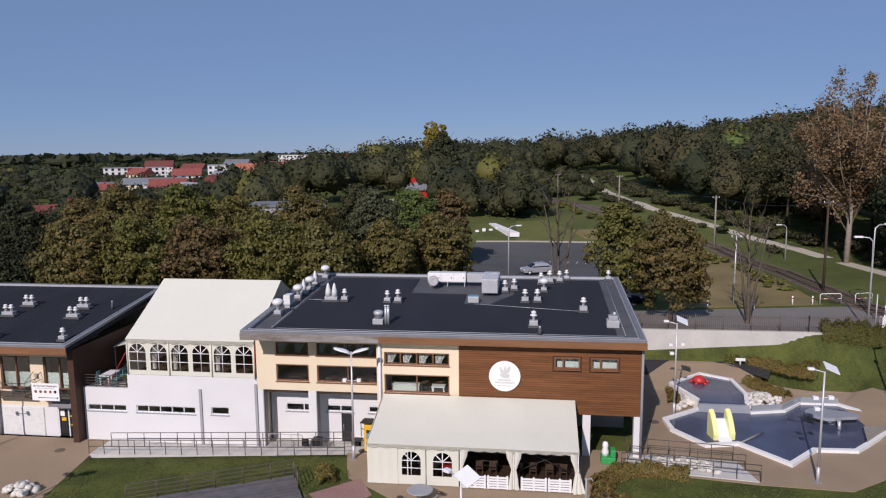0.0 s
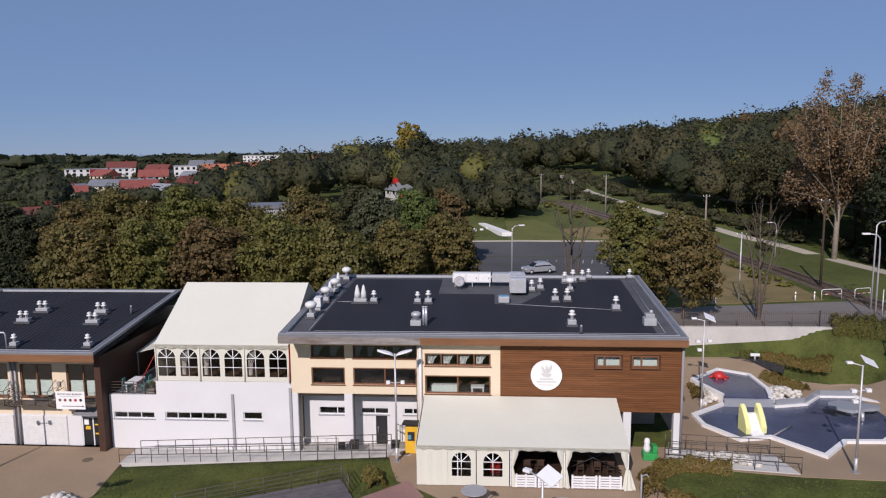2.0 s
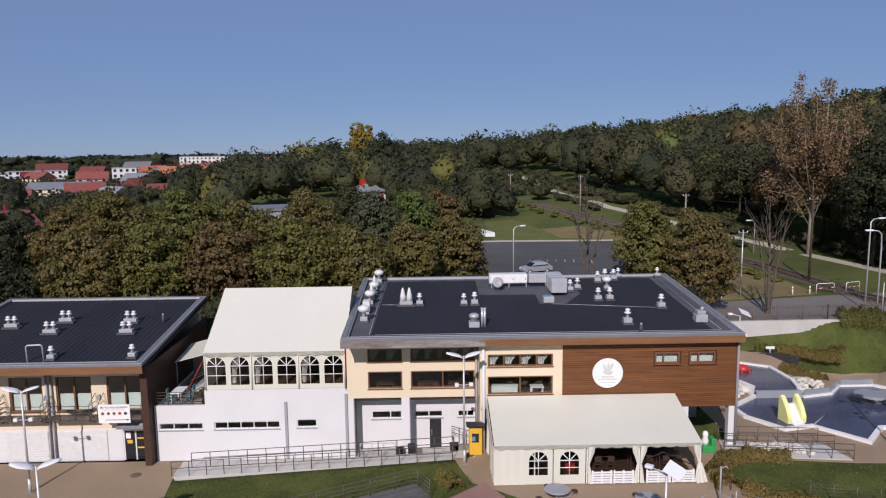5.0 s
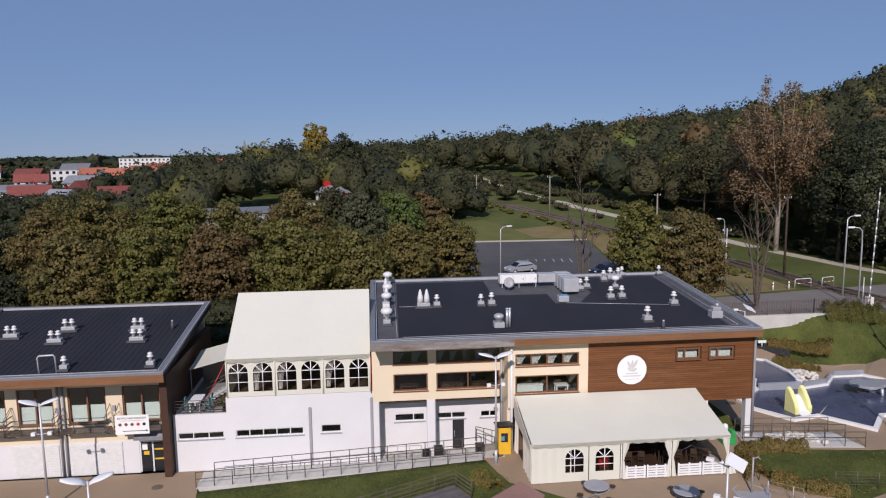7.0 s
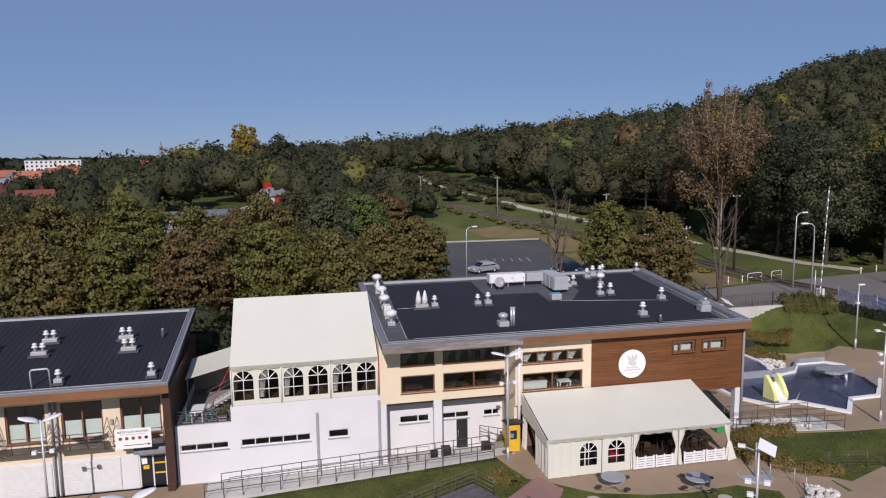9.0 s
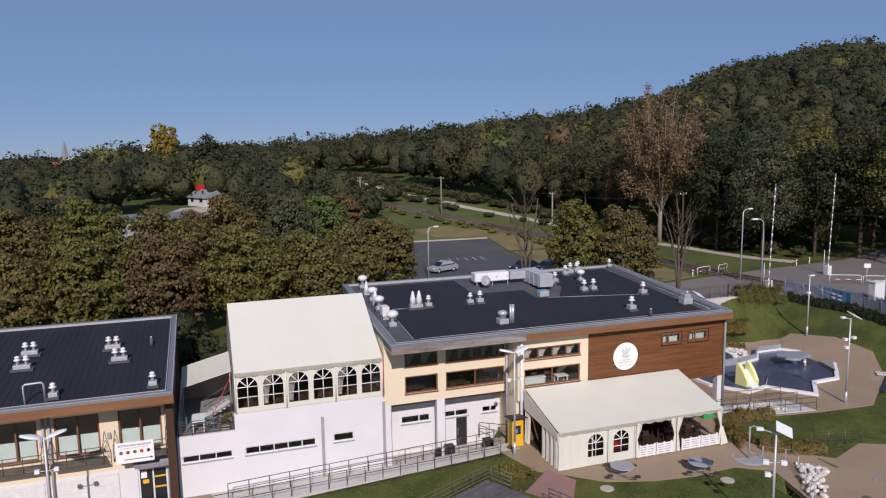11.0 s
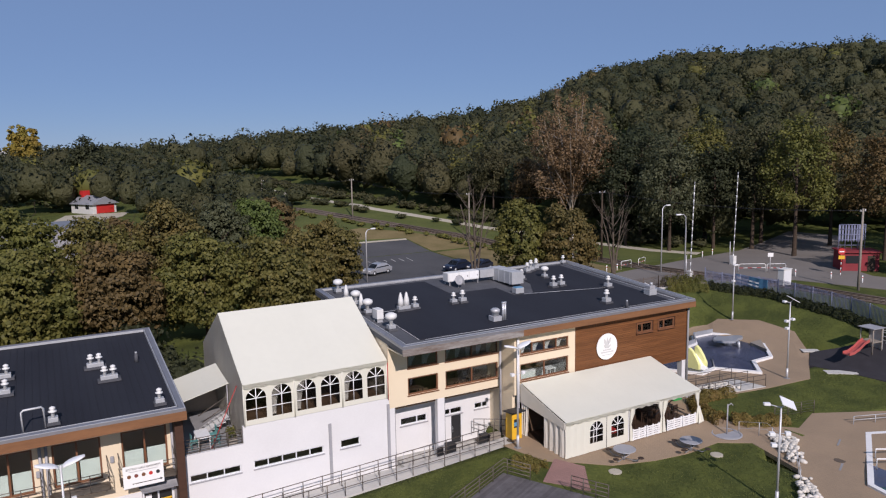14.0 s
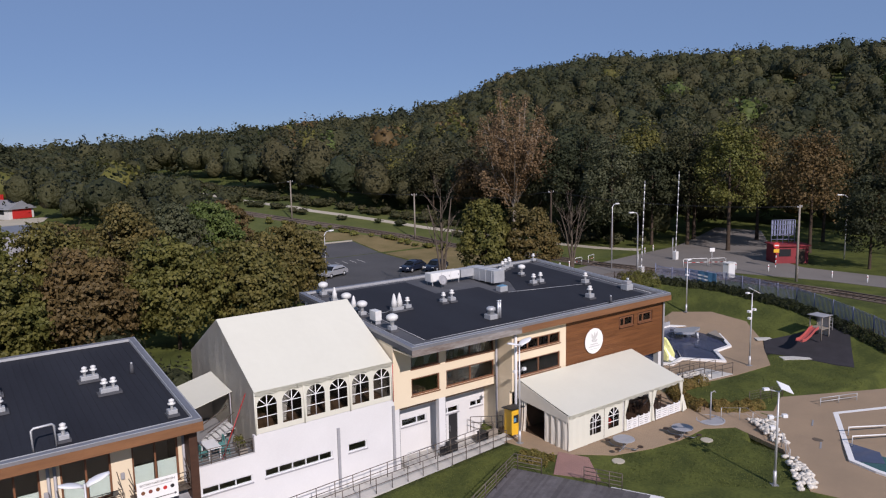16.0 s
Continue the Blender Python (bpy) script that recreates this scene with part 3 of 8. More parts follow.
for x0, x1 in ((-19.1, -18.7), (-15.45, -14.9)):
    boxed("column", M["white_wall"], house, x0, x1, 46.7, 47.1, -1.0, 3.25, bevel=0.01)
    boxed("column_side", M["grey_column"], house, x1 - 0.0, x1 + 0.05, 46.72, 47.4, -1.0, 3.25)
boxed("wall", M["cream_wall"], house, -19.1, -18.8, 47.0, 60.3, -1.0, 8.0)
boxed("wall", M["white_wall"], house, -18.8, 6.75, 60.0, 60.3, -1.0, 8.6)
boxed("wall", M["cladding"], house, 6.45, 6.75, 45.0, 60.0, 2.92, 7.9)
boxed("wall", M["inside"], house, -4.8, -4.6, 45.3, 60.0, 2.9, 7.7)
boxed("ground_floor_wall", M["inside"], house, -9.9, 6.4, 51.0, 51.2, -0.2, 2.9)
boxed("upper_floor", M["inside_floor"], house, -18.8, -9.9, 47.02, 60.0, 3.0, 3.15)
boxed("upper_floor", M["inside_floor"], house, -9.9, 6.45, 45.31, 60.0, 2.93, 3.15)
boxed("back_partition", M["inside"], house, -18.8, -4.8, 52.5, 52.7, 3.2, 7.7)
boxed("ceiling", M["inside"], house, -18.8, -9.9, 47.02, 60.0, 7.6, 7.7)
boxed("ceiling", M["inside"], house, -9.9, 6.45, 45.31, 60.0, 7.6, 7.7)
for x0, x1 in ((3.1, 3.6), (6.28, 6.78)):
    boxed("column", M["white_wall"], house, x0, x1, 45.0, 45.5, 0.1, 2.93, bevel=0.01)
# roof slab, coping and membrane
bm = bmesh.new()
OUT = [(-19.15, 44.3), (6.85, 44.3), (6.85, 60.6), (-19.15, 60.6)]
add_prism(bm, OUT, lambda x, y: roof_z(y) - 0.52, lambda x, y: roof_z(y) - 0.2)
roof = part("roof", bm, M["membrane_grey"], house, "dark bitumen roof with a low parapet")
for ax0, ax1, ay0, ay1 in ((-19.15, 6.85, 44.3, 44.62), (-19.15, 6.85, 60.3, 60.6), (-19.15, -18.8, 44.62, 60.3), (6.5, 6.85, 44.62, 60.3)):
    bm = bmesh.new()
    add_prism(bm, [(ax0, ay0), (ax1, ay0), (ax1, ay1), (ax0, ay1)], lambda x, y: roof_z(y) - 0.19, lambda x, y: roof_z(y))
    part("coping", bm, M["coping"], roof, "weathered grey sheet-metal coping")
bm = bmesh.new()
add_prism(bm, [(-17.3, 45.6), (5.2, 45.6), (5.2, 59.7), (-1.6, 59.7), (-1.6, 55.0), (-3.3, 52.2), (-5.2, 52.2), (-5.2, 54.9), (-9.6, 55.0), (-9.6, 59.6), (-17.0, 59.6)], lambda x, y: roof_z(y) - 0.25, lambda x, y: roof_z(y) - 0.16)
part("membrane", bm, M["membrane"], roof, "black bitumen felt strips")
boxed("fascia", M["weathered_fascia"], roof, -19.17, -9.9, 44.26, 44.3, 7.42, 7.86, label="weathered grey fascia")
boxed("fascia", M["fascia"], roof, -9.9, 6.87, 44.26, 44.3, 7.42, 7.86, label="brown wooden fascia")
# unseen underside, coloured cream to bounce light into the shade below the eaves
boxed("soffit", M["cream_wall"], roof, -19.1, 6.8, 44.32, 46.68, 7.40, 7.50)

# ---- annex with the upper marquee ----
annex = thing("annex_building", "low white rendered annex with narrow ribbon windows", "building")
ANNEX_WINS = [(-31.95, -28.97, 1.22, 1.70), (-28.2, -23.75, 1.22, 1.74), (-22.6, -21.25, 1.25, 1.82)]
wall_sheet("wall", M["white_wall"], annex, -32.2, -28.75, -1.0, 2.95, 46.7, 47.0, ANNEX_WINS[:1])
wall_sheet("wall", M["white_wall"], annex, -28.75, -19.1, -1.0, 4.0, 46.7, 47.0, ANNEX_WINS[1:])
boxed("wall", M["white_wall"], annex, -32.2, -31.9, 47.0, 60.0, -1.0, 2.85)
boxed("terrace_floor", M["grey_column"], annex, -31.9, -19.1, 47.0, 60.0, 2.7, 2.88)
boxed("floor", M["concrete"], annex, -31.9, -19.1, 47.0, 60.0, -1.0, -0.9)
boxed("back_partition", M["inside"], annex, -31.9, -19.1, 51, 51.2, -0.9, 2.7)

# ---- low building ----
LROOF_S = 1.55 / 14.0


def low_z(y):
    return 6.42 + (y - 45.05) * LROOF_S


low_house = thing("lodging_building", "low cream lodging house with balconies and sloping dark roof", "building")
LW = [(-45.0, -42.7), (-42.0, -39.75), (-38.85, -36.45), (-35.42, -33.0)]
wall_sheet("wall", M["cream_wall"], low_house, -48.2, -32.7, 1.3, 5.75, 47.0, 47.3, [(a, b, 2.55, 5.0) for a, b in LW], label="cream rendered wall")
wall_sheet("wall", M["white_wall"], low_house, -48.2, -32.7, -1.0, 1.3, 46.98, 47.3, [(-34.55, -32.85, -1.0, 1.22)], label="white rendered ground floor wall")
boxed("wall", M["dark_cladding"], low_house, -32.7, -32.25, 45.9, 59.0, -1.0, 5.9, label="dark brown clad side wall")
boxed("wall", M["cream_wall"], low_house, -48.2, -32.7, 58.7, 59.0, -1.0, 6.6)
boxed("wall", M["cream_wall"], low_house, -48.2, -47.9, 47.3, 58.7, -1.0, 6.2)
boxed("upper_floor", M["inside_floor"], low_house, -47.9, -32.7, 47.3, 58.7, 2.2, 2.4)
boxed("back_partition", M["inside"], low_house, -47.9, -32.7, 50.5, 50.7, -1.0, 5.8)
bm = bmesh.new()
add_prism(bm, [(-48.5, 45.05), (-32.15, 45.05), (-32.15, 59.2), (-48.5, 59.2)], lambda x, y: low_z(y) - 0.5, lambda x, y: low_z(y) - 0.18)
low_roof = part("roof", bm, M["membrane"], low_house, "dark felt roof with standing seams")
for ax0, ax1, ay0, ay1 in ((-48.5, -32.15, 45.05, 45.4), (-48.5, -32.15, 58.9, 59.2), (-32.5, -32.15, 45.4, 58.9), (-48.5, -48.15, 45.4, 58.9)):
    bm = bmesh.new()
    add_prism(bm, [(ax0, ay0), (ax1, ay0), (ax1, ay1), (ax0, ay1)], lambda x, y: low_z(y) - 0.17, lambda x, y: low_z(y))
    part("coping", bm, M["coping"], low_roof, "grey sheet-metal coping")
boxed("fascia", M["fascia"], low_roof, -48.5, -32.13, 45.01, 45.05, 5.75, 6.25, label="brown wooden fascia")


# thin bright strips added to draw the highlights along the coping edges
for ax, ay0, ay1, zf, up in ((-18.72, 44.7, 60.2, roof_z, roof), (6.42, 44.7, 60.2, roof_z, roof), (-32.56, 45.5, 58.8, low_z, low_roof), (-32.2, 45.1, 59.1, low_z, low_roof), (6.8, 44.4, 60.5, roof_z, roof)):
    bm = bmesh.new()
    add_prism(bm, [(ax - 0.025, ay0), (ax + 0.025, ay0), (ax + 0.025, ay1), (ax - 0.025, ay1)], lambda x, y: zf(y) - 0.18, lambda x, y: zf(y) + 0.015)
    part("edge_highlight", bm, M["galv"], up, "thin bright strip standing for the highlight along the coping edge")
for x0, x1, y, zf, up in ((-19.1, 6.8, 44.34, roof_z, roof), (-18.7, 6.4, 44.68, roof_z, roof), (-18.7, 6.4, 60.24, roof_z, roof), (-48.4, -32.2, 45.09, low_z, low_roof), (-48.1, -32.6, 45.46, low_z, low_roof), (-48.1, -32.6, 58.84, low_z, low_roof)):
    boxed("edge_highlight", M["galv"], up, x0, x1, y - 0.025, y + 0.025, zf(y) - 0.15, zf(y) + 0.015, label="thin bright strip standing for the highlight along the coping edge")


# ---- trees ----
def leaf_mesh(name, centres, normals, sizes, mat):
    """Many small four-cornered leaves or leaf clumps in one mesh."""
    n = len(centres)
    nrm = normals / np.maximum(np.linalg.norm(normals, axis=1, keepdims=True), 1e-6)
    ref = np.random.normal(size=(n, 3))
    u = np.cross(nrm, ref)
    u /= np.maximum(np.linalg.norm(u, axis=1, keepdims=True), 1e-6)
    v = np.cross(nrm, u)
    s = sizes[:, None]
    corners = np.stack([centres - u * s * 0.62, centres - v * s * 0.42 + nrm * s * 0.12, centres + u * s * 0.62, centres + v * s * 0.42 + nrm * s * 0.12], 1).reshape(-1, 3)
    me = bpy.data.meshes.new(name)
    me.vertices.add(4 * n), me.loops.add(4 * n), me.polygons.add(n)
    me.vertices.foreach_set("co", corners.astype(np.float32).ravel())
    me.loops.foreach_set("vertex_index", np.arange(4 * n, dtype=np.int32))
    me.polygons.foreach_set("loop_start", np.arange(0, 4 * n, 4, dtype=np.int32))
    me.update(calc_edges=True)
    me.materials.append(mat)
    return me


def unit(n):
    d = np.random.normal(size=(n, 3))
    return d / np.linalg.norm(d, axis=1, keepdims=True)


def crown_points(radius, height, clumps, per_clump, clump_r, flat=0.35, cone=0.0, plate=1.0):
    """Leaf places for a crown round the origin: uneven clumps over a lumpy shell, denser outside, open below."""
    d = unit(clumps)
    d[:, 2] = np.where(d[:, 2] < -flat, -d[:, 2], d[:, 2])
    rad = 0.45 + 0.55 * np.random.rand(clumps) ** 0.5
    lump = 1 + 0.16 * np.sin(d[:, 0] * 5 + 2 * d[:, 1]) * np.sin(d[:, 2] * 4 + 1)
    c = d * (rad * lump)[:, None] * np.array([radius, radius, height / 2])
    if cone:
        k = 1 - cone * np.clip(c[:, 2] / height + 0.5, 0, 1)
        c[:, :2] *= k[:, None]
    cc = np.repeat(c, per_clump, 0)
    o = unit(len(cc))
    o[:, 2] = np.abs(o[:, 2]) * np.where(np.random.rand(len(cc)) < 0.8, 1, -1)
    o[:, 2] *= plate
    r = clump_r * np.repeat(0.6 + 0.7 * np.random.rand(clumps), per_clump)
    p = cc + o * (r * (0.55 + 0.5 * np.random.rand(len(cc))))[:, None]
    nr = o + 0.55 * np.repeat(d, per_clump, 0) + 0.55 * np.random.normal(size=o.shape)
    return p, nr


def trunk_mesh(height, r, limbs, reach, twigs=0, spread=0.9):
    bm = bmesh.new()
    rnd = random.Random(int(height * 977 + limbs * 13 + reach * 7))
    lean = (rnd.uniform(-0.3, 0.3), rnd.uniform(-0.3, 0.3))
    spine = [(lean[0] * t * t, lean[1] * t * t, height * t) for t in (0, 0.08, 0.3, 0.55, 0.8, 1)]
    add_tube(bm, [(0, 0, -0.4)] + spine, r * 1.25, 8, taper=r * 0.2)
    for i in range(limbs):
        t = 0.35 + 0.6 * (i + rnd.random()) / limbs
        a = i * 2.4 + rnd.uniform(-0.4, 0.4)
        ln = reach * (1.15 - 0.5 * t) * rnd.uniform(0.8, 1.15)
        b = Vector((lean[0] * t * t, lean[1] * t * t, height * t))
        dirv = Vector((math.cos(a) * spread, math.sin(a) * spread, rnd.uniform(0.5, 1.1))).normalized()
        mid = b + dirv * ln * 0.5 + Vector((0, 0, -0.04 * ln))
        end = b + dirv * ln + Vector((0, 0, 0.18 * ln))
        add_tube(bm, [b, mid, end], r * 0.42 * (1.1 - 0.6 * t), 6, taper=r * 0.07)
        for k in range(twigs):
            s = b.lerp(end, rnd.uniform(0.35, 1.0))
            q = (dirv + Vector((rnd.uniform(-0.8, 0.8), rnd.uniform(-0.8, 0.8), rnd.uniform(-0.1, 0.9)))).normalized()
            e = s + q * ln * rnd.uniform(0.25, 0.5)
            add_tube(bm, [s, s.lerp(e, 0.5) + Vector((rnd.uniform(-0.1, 0.1), rnd.uniform(-0.1, 0.1), 0)), e], r * 0.10, 4, taper=r * 0.03)
    return bm


def tree(x, y, top, radius, leaf, label, name="tree", base=None, clear=0.22, clumps=110, per=42, size=0.34, clump_r=None, cone=0.0, twigs=2, group="", flat=0.35, bark="bark", plate=1.0):
    z0 = landz(x, y) - 0.1 if base is None else base
    h = top - z0
    ob = thing(name, label, "tree", (x, y, z0), group)
    part("trunk", trunk_mesh(h * 0.86, max(0.12, h * 0.017), 14 if twigs > 5 else 9, radius * 0.8, twigs), M[bark], ob, smooth=True)
    ch = h * (1 - clear)
    p, nr = crown_points(radius * 0.86, ch * 0.9, clumps, per, clump_r or radius * 0.26, flat, cone, plate)
    p[:, 2] += h - ch * 0.52
    me = leaf_mesh("crown", p, nr, size * (0.65 + 0.7 * np.random.rand(len(p))), LEAF[leaf])
    cr = new("crown", me)
    cr.parent = ob
    return ob


CH = "chestnut tree with browning autumn leaves behind the buildings"
for x, y, top, r, leaf, lab in (
    (-59, 67, 11.5, 4.6, "dark", "dark green broadleaf tree beside the low building"),
    (-52.5, 66, 10.0, 4.0, "dark", "dark green broadleaf tree beside the low building"), (-45.5, 67, 13.0, 4.4, "chestnut", CH), (-39.5, 68, 13.3, 4.0, "olive", "olive green chestnut tree behind the low building"),
    (-33.3, 69.0, 13.2, 4.2, "brown", "rust-brown chestnut tree behind the annex"), (-26.2, 69.8, 13.5, 4.9, "olive", "olive green chestnut tree behind the annex"),
    (-20.4, 68.6, 12.9, 3.9, "chestnut", CH), (-15.4, 75.0, 12.4, 3.5, "chestnut", CH), (-10.6, 80.3, 12.9, 3.8, "chestnut", CH),
    (-62, 82, 13.6, 4.8, "dark", "dark green broadleaf tree beside the low building"), (-53.5, 81, 14.4, 4.6, "chestnut", CH), (-47.5, 80, 15.8, 4.8, "chestnut", CH), (-40.5, 81, 16.2, 4.8, "olive", CH),
    (-33.8, 80, 14.9, 4.6, "chestnut", CH), (-27.0, 82, 15.6, 4.4, "chestnut", CH), (-20.0, 90.0, 15.0, 3.9, "willow", "pale green broadleaf tree in the tree belt"),
    (-15.4, 92, 15.2, 3.9, "green", "bright green maple tree in the tree belt"), (-11.5, 97, 14.6, 3.2, "brown", CH), (-23.5, 97, 15.2, 4.2, "forest", CH),
    (-30, 96, 13.0, 4.0, "brown", CH), (-46, 96, 15.0, 4.8, "forest", CH), (-58, 96, 14.5, 5.0, "chestnut", CH), (-68, 74, 11.0, 4.5, "dark", "dark green broadleaf tree beside the low building"),
):
    tree(x, y, top, r, leaf, lab, "chestnut_tree" if lab == CH else "broadleaf_tree", group="tree belt behind the buildings", clear=0.02, clumps=330, per=46, size=0.27, clump_r=r * 0.21, flat=0.75, plate=0.6)
tree(8.2, 70.2, 14.9, 3.3, "olive", "dense olive green linden tree beside the street", "linden_tree", group="street lindens", clear=0.04, clumps=240, per=46, size=0.25, clump_r=0.72, flat=0.8, plate=0.7)
tree(12.4, 67.4, 14.3, 3.6, "chestnut", "dense browning linden tree beside the street", "linden_tree", group="street lindens", clear=0.04, clumps=250, per=46, size=0.25, clump_r=0.72, flat=0.8, plate=0.7)


def birch(x, y, top, radius, label):
    """A tall birch of many upright stems, each hung with thin sprays of leaves up to a ragged crown of spires."""
    z0 = landz(x, y) - 0.1
    h = top - z0
    rn = random.Random(41)
    ob = thing("birch_tree", label, "tree", (x, y, z0))
    bm = bmesh.new()
    add_tube(bm, [(0, 0, -0.4), (0.1, 0, h * 0.2), (0.2, 0.1, h * 0.42)], 0.42, 8, taper=0.26)
    sprays = []
    for k in range(30):
        a, out = k * 2.4, radius * (0.12 + 0.8 * math.sqrt((k + 0.5) / 30))
        z1 = h * (0.14 + 0.3 * rn.random())
        z2 = h * (1.0 - 0.46 * (out / radius) ** 1.8) * rn.uniform(0.84, 1.0)
        b = Vector((0.15, 0.05, z1))
        e = Vector((math.cos(a) * out, math.sin(a) * out, z2))
        m = b.lerp(e, 0.5) + Vector((math.cos(a), math.sin(a), 0)) * out * 0.18
        add_tube(bm, [b, m, e], 0.10, 5, taper=0.02)
        for q in range(9):
            t = 0.16 + 0.84 * q / 8
            c = (b * (1 - t) ** 2 + m * 2 * t * (1 - t) + e * t * t)
            d = Vector((rn.uniform(-1, 1), rn.uniform(-1, 1), rn.uniform(0.1, 1.1))).normalized() * rn.uniform(0.9, 2.2) * (1.25 - 0.6 * t)
            add_tube(bm, [c, c + d], 0.035, 4, taper=0.01)
            sprays += [c + d * 0.4, c + d]
    for k in range(26):
        a = k * 2.4 + 0.7
        c = Vector((0.15, 0.05, h * rn.uniform(0.26, 0.62)))
        e = c + Vector((math.cos(a), math.sin(a), rn.uniform(-0.1, 0.5))) * radius * rn.uniform(0.6, 0.95)
        add_tube(bm, [c, c.lerp(e, 0.5) + Vector((0, 0, 0.5)), e], 0.07, 4, taper=0.015)
        sprays += [c.lerp(e, t) + Vector((0, 0, rn.uniform(-0.9, 0.5))) for t in (0.35, 0.5, 0.62, 0.74, 0.86, 0.95, 1.0)]
    part("trunk", bm, M["birch_bark"], ob, "pale bare stems", smooth=True)
    c = np.repeat(np.array([p[:] for p in sprays]), 34, 0)
    o = unit(len(c)) * (np.random.rand(len(c), 1) ** 0.5)
    p = c + o * np.array([0.8, 0.8, 1.15])
    cr = new("crown", leaf_mesh("crown", p, o + 0.6 * np.random.normal(size=o.shape), 0.27 * (0.65 + 0.7 * np.random.rand(len(p))), LEAF["rust"]))
    cr.parent = ob


birch(41.8, 103.2, 31.0, 8.2, "tall sparse rust-coloured birch at the edge of the wood")
tree(46.5, 85, 21.6, 5.2, "willow", "grey-green willow tree at the edge of the wood", "willow_tree", clear=0.04, clumps=170, per=64, size=0.28, flat=0.8)
tree(57, 71, 24.0, 5.4, "olive", "tall yellow-green maple hanging over the street", "maple_tree", clear=0.14, clumps=140, per=56, size=0.3, flat=0.6)
tree(64, 62, 22.0, 5.2, "brown", "brown-leaved tree beside the red kiosk", "broadleaf_tree", clear=0.2, clumps=140, per=56, size=0.3, flat=0.7)
tree(56, 50, 16.5, 4.6, "dark", "dark green tree beside the street", "broadleaf_tree", clear=0.1, clumps=140, per=56, size=0.28, flat=0.8)
tree(70, 52, 20.0, 5.2, "brown", "brown-leaved tree beside the street", "broadleaf_tree", clear=0.15, clumps=140, per=56, size=0.3, flat=0.7)
for x, y, top, r in ((-41.9, 303, 32.6, 3.4), (-38.6, 304, 31.2, 3.0), (-45.0, 304, 31.4, 3.0), (-41.5, 301, 28.0, 4.2)):
    tree(x, y, top, r, "yellow", "tall narrow yellowing poplar far off", "poplar_tree", clear=0.03, clumps=90, per=30, size=0.7, cone=0.0, flat=0.95, group="far poplars")
tree(-26.5, 214, 24.0, 6.6, "dark", "dark broad conifer in the distance", "conifer_tree", clear=0.03, clumps=150, per=44, size=0.5, cone=0.25, flat=0.9)
EDGE = "forest tree with dark trunk at the edge of the wood"
for x, y, top, r, leaf in ((45, 93, 19, 4.6, "dark"), (47.5, 100, 22, 5, "dark"), (43.5, 117, 18, 4.4, "brown"), (42, 128, 20, 5, "forest"), (54, 83, 20, 4.6, "dark"), (58, 79, 23, 5, "forest"), (52, 97, 23, 5.2, "dark"), (64, 82, 24, 5.4, "forest"), (70, 74, 23, 5.4, "brown"), (76, 66, 22, 5.4, "forest"), (40.5, 136, 17, 4.4, "forest"), (60, 90, 25, 5.4, "olive"), (48.5, 112, 22, 5, "forest"), (80, 58, 21, 5, "dark")):
    tree(x, y, top, r, leaf, EDGE, "forest_tree", group="trees at the edge of the wood", clear=0.16, clumps=120, per=46, size=0.34, flat=0.7)


def bare_tree(x, y, top, r, label):
    z0 = landz(x, y) - 0.1
    ob = thing("bare_tree", label, "tree", (x, y, z0), "bare trees")
    h = top - z0
    part("trunk", trunk_mesh(h * 0.9, 0.22, 13, r, 7, 0.55), M["bare_bark"], ob, smooth=True)
    bm = bmesh.new()
    add_tube(bm, [(0, 0, 0), (0.5, 0.3, h * 0.25), (1.2, 0.4, h * 0.6), (1.5, 0.2, h * 0.82)], 0.17, 7, taper=0.04)
    add_tube(bm, [(0, 0, 0), (-0.5, -0.2, h * 0.3), (-0.9, 0.2, h * 0.6), (-1.5, 0.4, h * 0.78)], 0.15, 7, taper=0.04)
    part("limb", bm, M["bare_bark"], ob, smooth=True)


bare_tree(2.3, 70.5, 17.3, 3.2, "leafless tree with fine upright branches beside the car park")
bare_tree(19.2, 67.4, 14.6, 3.6, "dead tree with several leaning bare limbs beside the fence")


